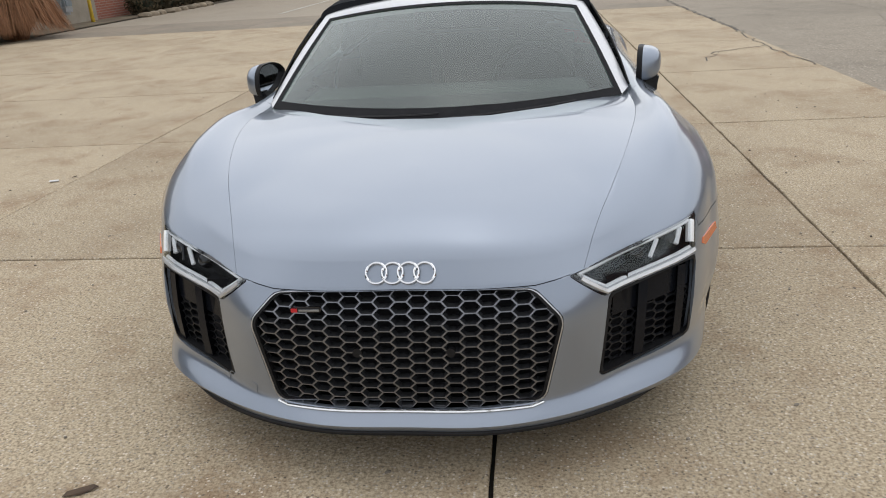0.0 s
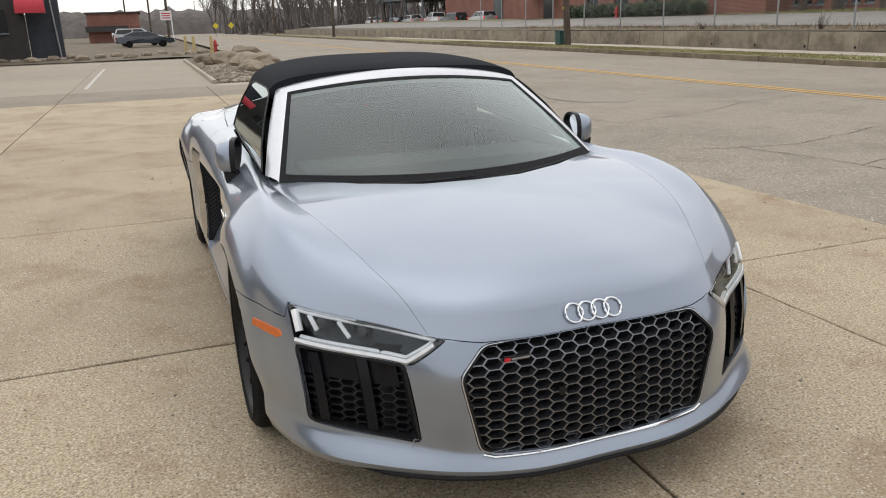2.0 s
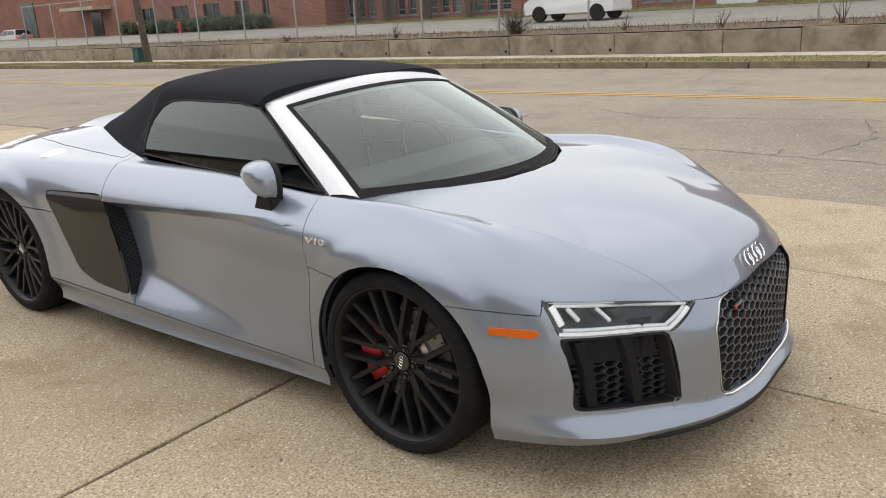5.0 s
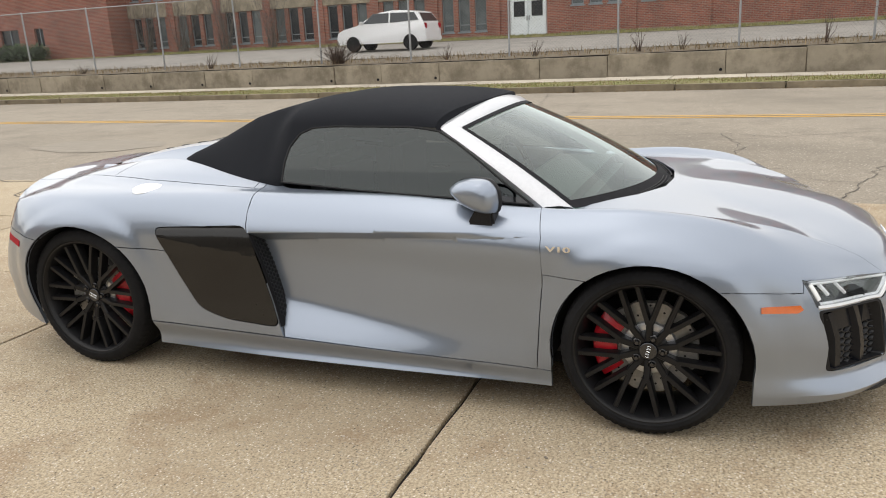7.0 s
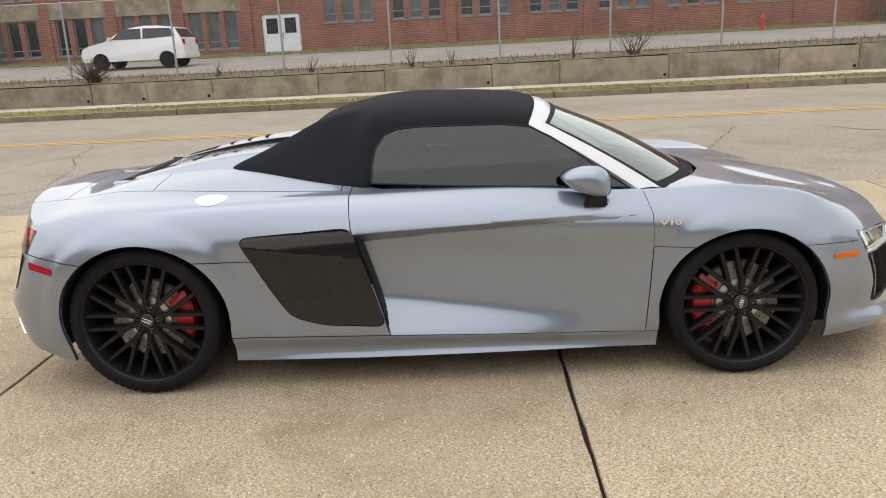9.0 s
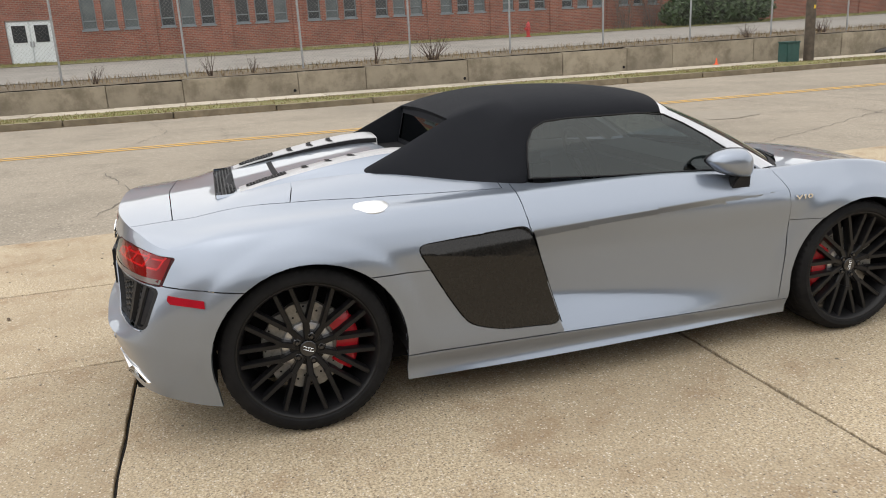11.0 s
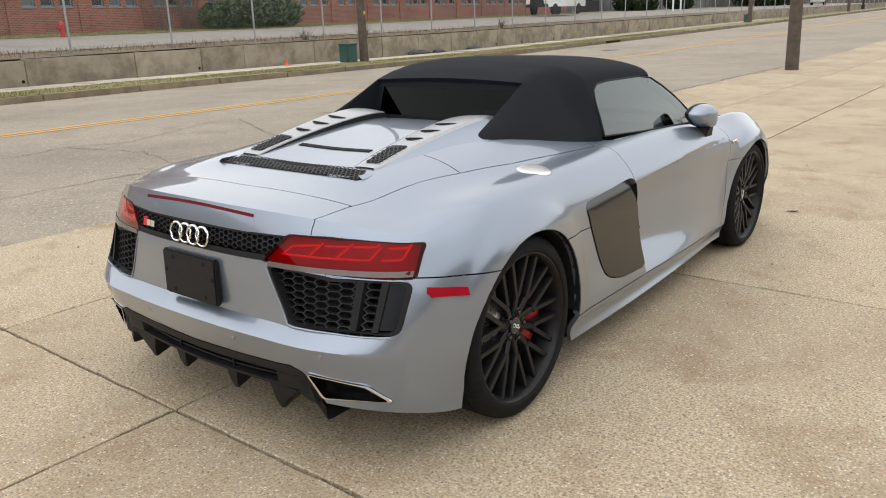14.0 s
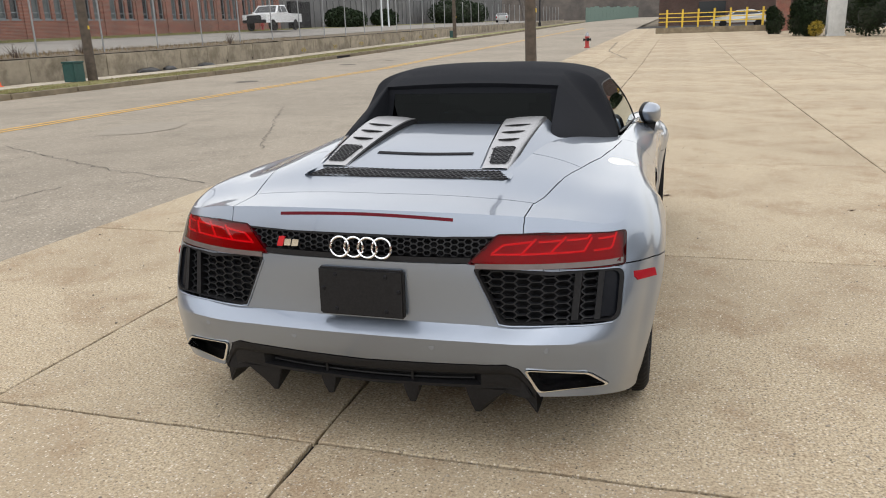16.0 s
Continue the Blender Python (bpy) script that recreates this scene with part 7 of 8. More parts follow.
    part("outlet", backing(bmesh.new(), P(EXHAUST), on_rear, .09), VOID, pipe, "black inside of the outlet")

# ---- rear middle ----
SR = [p for p in STRIP if p[0] > 0]
FULL_STRIP = SR[:1] + SR[1:] + [(-a, b) for a, b in reversed(SR)]
rear_grille = part("rear_grille", backing(bmesh.new(), FULL_STRIP, on_rear, .035), VOID, CAR, "black backing of the rear grille")
part("honeycomb", flat_hexes(bmesh.new(), -.45, .45, .712, .785, .030, .019, lambda a, b: inside((a, b), FULL_STRIP) and .722 < b < .782, lambda a, b, d: on_rear(a, b, d + .008), .18, .012), BLACK_MESH, rear_grille, "black honeycomb mesh")
bm = bmesh.new()
for z0, z1 in ((.702, .720), (.781, .788)):
    xs = np.linspace(-.37, .37, 16) if z0 < .75 else np.linspace(-.445, .445, 16)
    vs = [[bm.verts.new(on_rear(x, z0, .001)), bm.verts.new(on_rear(x, z1, .001))] for x in xs]
    for a, b in zip(vs, vs[1:]):
        bm.faces.new((a[0], b[0], b[1], a[1]))
part("frame", bm, BLACK, rear_grille, "black plastic frame bar")
def slanted(x0, x1, z0, z1, lean, deep=.005):
    """A small leaning block on the rear grille."""
    y = rear_y((x0 + x1) / 2, (z0 + z1) / 2)
    bm = bmesh.new()
    a, b = [[bm.verts.new(p) for p in ((x0, d, z0), (x1, d, z0), (x1 - lean, d, z1), (x0 - lean, d, z1))] for d in (y - .002, y + deep)]
    bm.faces.new(a)
    bm.faces.new(b[::-1])
    for k in range(4):
        bm.faces.new((a[k], b[k], b[(k + 1) % 4], a[(k + 1) % 4]))
    bmesh.ops.recalc_face_normals(bm, faces=bm.faces)
    return bm


part("red_mark", slanted(.300, .322, .730, .764, .012), RED_TXT, rear_grille, "red slanted mark")
part("badge_bar", slanted(.268, .292, .734, .758, .006), CHROME, rear_grille, "bright metal block")
part("badge_bar", slanted(.238, .262, .734, .758, .006), CHROME, rear_grille, "bright metal block")
bm = bmesh.new()
xs = np.linspace(-.310, .310, 24)
vs = [[bm.verts.new(on_rear(x, .8465 - .012 * (x / .31) ** 2, -.0015)), bm.verts.new(on_rear(x, .857 - .012 * (x / .31) ** 2, -.0015))] for x in xs]
for a, b in zip(vs, vs[1:]):
    bm.faces.new((a[0], b[0], b[1], a[1]))
part("brake_light", bm, BRAKE_RED, spoiler, "thin dark red high brake light")
# plate holder, with no plate
pm = Matrix.Translation((0, rear_y(0, .60) + .013, .592)) @ Matrix.Rotation(radians(2), 4, 'X')
holder = part("plate_holder", box(-.153, .153, -.012, .012, -.083, .083, .006, pm), BLACK, CAR, "bare black number plate holder")
for a, b in ((-.09, .06), (.09, .06), (-.09, -.06), (.09, -.06), (-.135, .01), (.135, .01)):
    part("screw", lathe(bmesh.new(), [(0, .016), (.006, .0155), (.008, .012)], 12, "y", pm @ Matrix.Translation((a, 0, b))), VOID, holder)
for x in (-.62, -.25, .25, .62):
    part("parking_sensor", lathe(bmesh.new(), [(0, .0015), (.010, .001), (.0115, -.004)], 16, "y", Matrix.Translation((x, rear_y(x, .43), .43))), PAINT, bumper_r)
# diffuser
DR = [p for p in DIFFUSER if p[0] > 0 and p[1] > .2]
bm = bmesh.new()
top_edge = [(-a, b) for a, b in DR[::-1]] + [p for p in DR]
top_edge = [(x, z) for x in np.linspace(-.585, .585, 40) for z in [line_y([(-.60, .245), (-.53, .358), (-.49, .372), (-.43, .366), (0, .352), (.43, .366), (.49, .372), (.53, .358), (.60, .245)], x)]]
rr = []
for x, z in top_edge:
    y = rear_y(x, max(z, .30))
    k = 1 - smoothstep(.375, .40, abs(x))
    slot = lambda deep, flush: flush + (deep - flush) * k
    rr.append([bm.verts.new(q) for q in ((x, y - .05, z + .006), (x, y + .001, z - .002), (x, y - .001, z - .024), (x, y - .010, z - .036), (x, y - slot(.060, .014), z - .040), (x, y - slot(.064, .016), z - .078),
                                         (x, y - slot(.016, .018), z - .081), (x, y - .018, z - .092), (x, y - .030, z - .097), (x, y - .12, z - .098), (x, y - .36, z - .070))])
for a, b in zip(rr, rr[1:]):
    for q in range(10):
        bm.faces.new((a[q], b[q], b[q + 1], a[q + 1]))
diff = part("diffuser", bm, BLACK, CAR, "black plastic rear diffuser")


def prism(rows):
    """A closed blade from rows of corners, front row first."""
    bm = bmesh.new()
    vs = [[bm.verts.new(p) for p in row] for row in rows]
    for a, b in zip(vs, vs[1:]):
        for k in range(len(a)):
            j = (k + 1) % len(a)
            bm.faces.new((a[k], a[j], b[j], b[k]))
    bm.faces.new(vs[0][::-1])
    bm.faces.new(vs[-1])
    bmesh.ops.bevel(bm, geom=list(bm.edges), offset=.004, segments=2, affect='EDGES')
    return bm


for x, tip, wide, run in ((.385, .170, .042, .30), (.155, .188, .032, .22)):
    for s in (1, -1):
        y = rear_y(x, .34)
        fin = [[((x + a * s_ * (2.6 if s_ > 0 and x > .3 and z > .24 else 1)) * s, y - d, z) for a, s_ in ((w, -1), (w, 1))] for w, d, z in ((wide, .016, .272), (.022, .020, tip + .035), (.010, .030, tip), (.009, run, .252), (.016, run + .02, .275))]
        bm = bmesh.new()
        a, b = [[bm.verts.new(row[k]) for row in fin] for k in (0, 1)]
        bm.faces.new(a)
        bm.faces.new(b[::-1])
        for k in range(len(a)):
            j = (k + 1) % len(a)
            bm.faces.new((a[k], b[k], b[j], a[j]))
        bmesh.ops.recalc_face_normals(bm, faces=bm.faces)
        bmesh.ops.bevel(bm, geom=list(bm.edges), offset=.003, segments=2, affect='EDGES')
        part("fin", bm, BLACK, diff, "black upright fin", angle=50)
for s in (1, -1):
    y = rear_y(.50, .34)
    edge = ((.405, .300), (.540, .315), (.574, .246), (.548, .240), (.440, .262))
    bm = prism([[(a * s, y - d, b + lift) for a, b in edge] for d, lift in ((.016, 0), (.05, .002), (.26, .03))])
    bmesh.ops.recalc_face_normals(bm, faces=bm.faces)
    part("end_panel", bm, BLACK, diff, "black panel at the end of the diffuser", angle=50)
    yd = rear_y(.165, .34)
    part("divider", box(.160 * s - .005, .160 * s + .005, yd - .064, yd - .022, .270, .318, .002), BLACK, diff)
for z, d in ((.304, .030), (.286, .032)):
    part("crossbar", sweep(bmesh.new(), [(x, rear_y(x, .34) - d, z + .012 * (x / .37) ** 2) for x in np.linspace(-.375, .375, 14)], .004, 6), BLACK, diff)
# front splitter: a thin black lip that ends short of the corners
row = [Vector(p) for p in lines_[0][:knots[4] + 1]]
row = [p for p in row if p.x < .690]
bm = bmesh.new()
ring = []
for s, seq in ((-1, row[:0:-1]), (1, row)):
    for p in seq:
        w = smoothstep(.690, .600, p.x)
        d = Vector((p.x * .45, p.y + 1.0, 0)).normalized()
        o = Vector((d.x * s, d.y, 0)) * (.001 + .004 * w)
        q = Vector((p.x * s, p.y, p.z))
        low = .170 - .010 * w
        ring.append([bm.verts.new(v) for v in (q - o * 2 + Vector((0, 0, .004)), q + o * .3 + Vector((0, 0, .001)), Vector((q.x + o.x, q.y + o.y, low + .007)), Vector((q.x + o.x, q.y + o.y, low)), Vector((q.x * .8, q.y + .25, low)))])
for a, b in zip(ring, ring[1:]):
    for q in range(4):
        bm.faces.new((a[q], b[q], b[q + 1], a[q + 1]))
part("front_splitter", bm, BLACK, CAR, "black front splitter lip")

# ---- engine lid details ----
def on_top(x, y, d):
    return (x, y, top_z(x, y) - d)


MESHY = [(.360, 1.520), (.378, 1.560), (.404, 1.588), (.390, 1.604), (-.390, 1.604), (-.404, 1.588), (-.378, 1.560), (-.360, 1.520)]
part("lid_grille", backing(bmesh.new(), MESHY, lambda x, y, d: on_top(x, y, d - .0015), .0), VOID, engine_lid, "black vent grille across the engine lid")
part("honeycomb", honeycomb(bmesh.new(), -.41, .41, 1.520, 1.61, .022, .020, lambda a, b: inside((a, b), MESHY), lambda a, b, d: on_top(a, b, d - .004), .2, .002), BLACK_MESH, engine_lid, "black honeycomb mesh")
bm = bmesh.new()
vs = [[bm.verts.new(on_top(x, y, d)) for y, d in ((1.314, .006), (1.315, -.003), (1.340, -.003), (1.341, .006))] for x in np.linspace(-.205, .205, 18)]
for a, b in zip(vs, vs[1:]):
    for q in range(3):
        bm.faces.new((a[q], b[q], b[q + 1], a[q + 1]))
part("lid_slot", bm, VOID, engine_lid, "black slot across the engine lid")
for s in (1, -1):
    bm = bmesh.new()
    ring = []
    for t in np.linspace(0, 1, 22):
        y = .755 + t * .745
        xi, xo = .225 + .055 * t, .420 - .030 * t
        lift = .036 * (1 - t) ** 1.5 + .014 * math.sin(math.pi * min(1, t * 1.02)) ** .5 * .9 + .004
        row = []
        for k, x in enumerate((xi - .004, xi + .004, xi + (xo - xi) * .3, (xi + xo) / 2, xi + (xo - xi) * .75, xo - .010, xo + .012)):
            e = -.040 if k in (0, 6) else (0 if k in (1, 5) else .0015)
            row.append(bm.verts.new((x * s, y, top_z(.32, y) + lift * (.68, .72, .88, .95, 1, 1, 1)[k] + e)))
        ring.append(row)
    for a, b in zip(ring, ring[1:]):
        for q in range(6):
            bm.faces.new((a[q], b[q], b[q + 1], a[q + 1]))
    rail = part("deck_rail", bm, RAIL_ALU, CAR, "satin aluminium rail with vent slots on the rear deck")
    def rail_z(y, x=.5):
        t = (y - .755) / .745
        u = (abs(x) - .229 - .055 * t) / (.177 - .085 * t)
        return top_z(.32, y) + (.036 * (1 - t) ** 1.5 + .014 * math.sin(math.pi * min(1, t * 1.02)) ** .5 * .9 + .004) * np.interp(u, (0, .3, .5, .75), (.72, .88, .95, 1)) + .0015
    for y in (.985, 1.090, 1.195):
        t = (y - .755) / .745
        x0, x1 = .248 + .055 * t, .388 - .030 * t
        bm = bmesh.new()
        sweep(bm, [((x0 + (x1 - x0) * q / 8) * s, y + .016 * math.sin(math.pi * q / 8), rail_z(y, x0 + (x1 - x0) * q / 8) + .0005) for q in range(9)], [.003, .008, .011, .0125, .013, .0125, .011, .008, .003], 8, flat=.16)
        part("slot", bm, VOID, rail, "black vent slot")
    ins = rounded([(.286 * s, 1.300), (.376 * s, 1.290), (.372 * s, 1.462), (.304 * s, 1.468)], .016, 3)
    part("vent_mesh", backing(bmesh.new(), ins, lambda x, y, d: (x, y, rail_z(y, x) + .0006 - d), .0), VOID, rail, "black vent inset")
    part("honeycomb", honeycomb(bmesh.new(), -.4, .4, 1.30, 1.46, .020, .018, lambda a, b: inside((a, b), ins), lambda x, y, d: (x, y, rail_z(y, x) + .0022 - d), .22, .002), BLACK_MESH, rail)
    bm = bmesh.new()
    vs = [[bm.verts.new((x * s, y, z)) for x, z in ((.219 + .055 * (y - .755) / .745, top_z(.25, y) + .001), (.221 + .055 * (y - .755) / .745, rail_z(y, 0) - .004))] for y in np.linspace(.76, 1.49, 16)]
    for a, b in zip(vs, vs[1:]):
        bm.faces.new((a[0], b[0], b[1], a[1]))
    part("inner_strip", bm, BLACK, rail, "dark strip along the inner edge")
    bm = bmesh.new()
    vs = [[bm.verts.new((x * s, y, z)) for x, z in ((.428 - .030 * (y - .79) / .745, rail_z(min(y, 1.5)) - .010), (.452 - .034 * (y - .79) / .745, .45 * rail_z(min(y, 1.5)) + .55 * top_z(.50, y) - .004), (.545 - .120 * (y - .79) / .745, top_z(.52, y) + .001), (.552 - .120 * (y - .79) / .745, top_z(.52, y) - .006))] for y in np.linspace(.80, 1.60, 18)]
    for a, b in zip(vs, vs[1:]):
        for q in range(3):
            bm.faces.new((a[q], b[q], b[q + 1], a[q + 1]))
    part("outer_trim", bm, PAINT, rail, "painted shoulder along the outer edge")
    # fuel cap on the car's right, its twin is only on that side
    if s < 0:
        hit, nrm = cast((.762, 1.006, 2), (0, 0, -1))
        m = Matrix.Translation((-hit.x, hit.y, hit.z)) @ Vector((-nrm.x, nrm.y, nrm.z)).to_track_quat('Z', 'Y').to_matrix().to_4x4()
        cap = part("fuel_cap", lathe(bmesh.new(), [(0, .0040), (.050, .0035), (.070, .0020), (.074, -.001), (.075, -.02)], 40, "z", m), CAPSILVER, CAR, "round polished aluminium fuel cap")
        part("cap_ring", lathe(bmesh.new(), [(.075, -.001), (.079, .0), (.081, -.02)], 40, "z", m), ALU, cap)

# ---- vent between door and blade, handles, badges ----
for s in (1, -1):
    def leading(t, w):
        y, z = .370 + (.240 - .370) * t, .738 + (.292 - .738) * t
        return ((side_x(y, z) - .001 - w * .075) * s, y - .004 - .012 * w, z)
    bm = bmesh.new()
    vs = [[bm.verts.new(leading(t, w)) for w in (0, .5, 1)] for t in np.linspace(0, 1, 14)]
    for a, b in zip(vs, vs[1:]):
        for q in range(2):
            bm.faces.new((a[q], b[q], b[q + 1], a[q + 1]))
    scoop = part("side_scoop", bm, VOID, CAR, "black air scoop behind the door")
    part("honeycomb", honeycomb(bmesh.new(), .06, .93, .30, 1.0, .045, .26, lambda a, b: .08 < a < .90, lambda a, b, d: tuple(Vector(leading(a, b)) + Vector((0, -.004 + d, 0))), .22, .004), BLACK_MESH, scoop, "black honeycomb mesh")
    # handle in the undercut
    y0, z0 = .150, .703
    hx = (side_x(y0, z0) - .050) * s
    part("door_handle", box(hx - .012, hx + .012, y0 - .055, y0 + .060, z0 - .004, z0 + .010, .004), GLOSS_BLACK, doors[s], "dark recessed door handle")
    # engine badge on the fender
    fx = side_x(-1.01, .704)
    txt = bpy.data.curves.new("engine_badge", 'FONT')
    txt.body, txt.size, txt.extrude, txt.offset, txt.align_x, txt.align_y = "V10", .046, .0022, .0012, 'CENTER', 'CENTER'
    tmp = new("engine_badge", txt)
    me = tmp.to_mesh().copy()
    tmp.to_mesh_clear()
    bpy.data.objects.remove(tmp)
    me.materials.append(CHROME)
    ob = share("engine_badge", me, CAR, Matrix.Translation(((fx + .003) * s, -.998, .710)) @ Matrix.Rotation(radians(-90 if s < 0 else 90), 4, 'Z') @ Matrix.Rotation(radians(90), 4, 'X') @ Matrix.Diagonal((1.25, .62, 1, 1)), "small chrome V10 badge")
    # folded mirror: a domed shell facing outwards, its glass turned to the door, on a black foot
    turn_in, turn_fwd = (.968, .25) if s < 0 else (.98, -.20)
    face_dir, rear_dir = Vector((-s * turn_in, -turn_fwd, 0)), Vector((-s * turn_fwd, turn_in, 0))
    mid = Vector((.803 * s, -.652, .886))
    OUTLINE = rounded([(.115, .020), (.070, .055), (.010, .069), (-.070, .066), (-.106, .030), (-.112, -.030), (-.098, -.066), (-.040, -.068), (.050, -.036)], .022, 3)
    def shell(k, q, grow=1.0, back=0.0):
        a = math.pi / 2 * k / 9
        w, h = OUTLINE[q]
        c = max(.02, math.cos(a)) ** .62 * grow
        return mid + rear_dir * (-.022 + (w + .022) * c) + Vector((0, 0, .002 + (h - .002) * c)) - face_dir * (.084 * math.sin(a) ** .85 + back)
    m_ = len(OUTLINE)
    bm = bmesh.new()
    rings = [[bm.verts.new(shell(k, q)) for q in range(m_)] for k in range(10)]
    for a, b in zip(rings, rings[1:]):
        for q in range(m_):
            bm.faces.new((a[q], a[(q + 1) % m_], b[(q + 1) % m_], b[q]))
    bm.faces.new(rings[-1])
    bmesh.ops.recalc_face_normals(bm, faces=bm.faces)
    mir = part("door_mirror", bm, PAINT, CAR, "folded door mirror with a painted shell on a black foot", angle=38)
    bm = bmesh.new()
    rim = [[bm.verts.new(shell(0, q, g, b)) for q in range(m_)] for g, b in ((1.01, .014), (1.035, .002), (1.02, -.008), (.93, -.006), (.90, .010))]
    for a, b in zip(rim, rim[1:]):
        for q in range(m_):
            bm.faces.new((a[q], a[(q + 1) % m_], b[(q + 1) % m_], b[q]))
    bmesh.ops.recalc_face_normals(bm, faces=bm.faces)
    part("mirror_rim", bm, BLACK, mir, "black rim round the mirror glass")
    bm = bmesh.new()
    bm.faces.new([bm.verts.new(shell(0, q, .905, .008)) for q in range(m_)])
    part("mirror_glass", bm, MIRROR, mir, "mirror glass", smooth=False)
    bm = bmesh.new()
    foot = []
    for z, x0, x1, y0, y1 in ((.752, .780, .862, -.752, -.622), (.790, .792, .862, -.748, -.634), (.842, .812, .872, -.742, -.668)):
        foot.append([bm.verts.new((x * s, y, z)) for x, y in ((x0, y0), (x1, y0 + .01), (x1, y1), (x0, y1))])
    for a, b in zip(foot, foot[1:]):
        for q in range(4):
            bm.faces.new((a[q], a[(q + 1) % 4], b[(q + 1) % 4], b[q]))
    bm.faces.new(foot[0])
    bm.faces.new(foot[-1])
    bmesh.ops.bevel(bm, geom=list(bm.edges), offset=.008, segments=2, affect='EDGES')
    part("mirror_foot", bm, BLACK, mir, "black mirror foot")

# ---- windscreen, frame and roof ----
def glass_pt(u, v):
    """u across (-1 to 1), v from the foot of the screen to its head."""
    b = 1 - u * u
    lo = Vector((.690 * u, -1.015 - .285 * b, .816 - .010 * b))
    hi = Vector((.545 * u, -.508 - .074 * b, 1.114 + .046 * b))
    p = lo.lerp(hi, v)
    p += Vector((0, -.25, .75)).normalized() * .022 * math.sin(math.pi * v) * (1 - .6 * u * u)
    return p


bm = bmesh.new()
us, vs_ = np.linspace(-1, 1, 33), np.linspace(0, 1, 17)
g = [[bm.verts.new(glass_pt(u, v)) for u in us] for v in vs_]
for a, b in zip(g, g[1:]):
    for k in range(len(us) - 1):
        bm.faces.new((a[k], a[k + 1], b[k + 1], b[k]))
screen = part("windscreen", bm, GLASS, CAR, "curved clear windscreen")
screen.visible_shadow = False
bm = bmesh.new()
edge = [(-1, v) for v in np.linspace(0, 1, 12)] + [(u, 1) for u in np.linspace(-.94, 1, 22)] + [(1, v) for v in np.linspace(.92, 0, 12)] + [(u, 0) for u in np.linspace(.94, -.94, 24)]
ring = []
for u, v in edge:
    iu = u * .972 if abs(u) < .99 else math.copysign(.972, u)
    iv = min(max(v, .075), .970)
    ring.append((bm.verts.new(glass_pt(u, v) + Vector((0, -.001, .003))), bm.verts.new(glass_pt(iu, iv) + Vector((0, -.001, .003)))))
for k in range(len(ring)):
    a, b = ring[k], ring[(k + 1) % len(ring)]
    bm.faces.new((a[0], b[0], b[1], a[1]))
part("screen_border", bm, VOID, screen, "black ceramic border")


def roof_front(u):
    b = 1 - u * u
    return Vector((.583 * u, -.418 - .078 * b, 1.122 + .072 * b ** .8))


bm = bmesh.new()
path = []
for t in np.linspace(0, 1, 14):
    path.append((-1, t))
for u in np.linspace(-.93, .93, 29):
    path.append((u, 1))
for t in np.linspace(1, 0, 14):
    path.append((1, t))
ring = []
for u, t in path:
    if abs(u) == 1:
        inn = glass_pt(u, t)
        out = Vector((.726 * u, -.900, .824)).lerp(roof_front(u), t) + Vector((.006 * u * math.sin(math.pi * t), 0, .010 * math.sin(math.pi * t)))
    else:
        inn, out = glass_pt(u, 1), roof_front(u)
    mid = inn.lerp(out, .5) + Vector((.004 * u, -.004, .010))
    n = Vector((-.3 * u, .15, -1)).normalized()
    ring.append([bm.verts.new(p) for p in (inn + n * .03, inn, inn.lerp(out, .12) + Vector((0, 0, .006)), mid, inn.lerp(out, .9) + Vector((0, 0, .004)), out, out + n * .04)])
for a, b in zip(ring, ring[1:]):
    for q in range(6):
        bm.faces.new((a[q], b[q], b[q + 1], a[q + 1]))
part("windscreen_frame", bm, PILLAR, CAR, "satin silver windscreen frame", angle=50)

def side_plane(z):
    return .722 - .118 * (z - .86) / .27


ROOF_Z = [(-.49, 1.176), (-.36, 1.215), (-.06, 1.242), (.25, 1.238), (.45, 1.206), (.565, 1.170), (.64, 1.146)]
roof_z = [tuple(p[1:]) for p in smooth_line([(0, a, b) for a, b in ROOF_Z], [8] * 6, (0, -.62, 1.165), (0, .74, 1.11))]


RIDGE = [(.29, 1.215), (.45, 1.188), (.563, 1.156), (.79, 1.048), (.905, .998), (.985, .962), (1.012, .950)]
hem_x = lambda y: .704 - .285 * (y - .285) + .030 * math.sin(math.pi * min(1, max(0, (y - .285) / .735) ** .8))
ridge_x = lambda y: .440 + .060 * max(0, y - .563)


HEM = [(-.50, 1.118), (-.30, 1.128), (.06, 1.129), (.17, 1.123), (.230, 1.098), (.268, 1.045), (.284, .98), (.294, .90)] + [(y, top_z(hem_x(y), y) + .003) for y in (.32, .42, .52, .62, .72, .82, .92, 1.02)]


def flank(y, zb, zr, xr, tip=0.0):
    """The outer side of the roof at one place along: hem to ridge, almost flat."""
    a, b = Vector((hem_x(y), zb)), Vector((xr, zr))
    n = Vector((b.y - a.y, a.x - b.x)).normalized() * .016 * (1 - tip)
    p = (a, a.lerp(b, .34) + n, a.lerp(b, .80) + n * 1.3, b)
    out = []
    for q in range(15):
        u = q / 14
        v = (1 - u) ** 3 * p[0] + 3 * u * (1 - u) ** 2 * p[1] + 3 * u * u * (1 - u) * p[2] + u ** 3 * p[3]
        out.append((v.x, v.y))
    return out


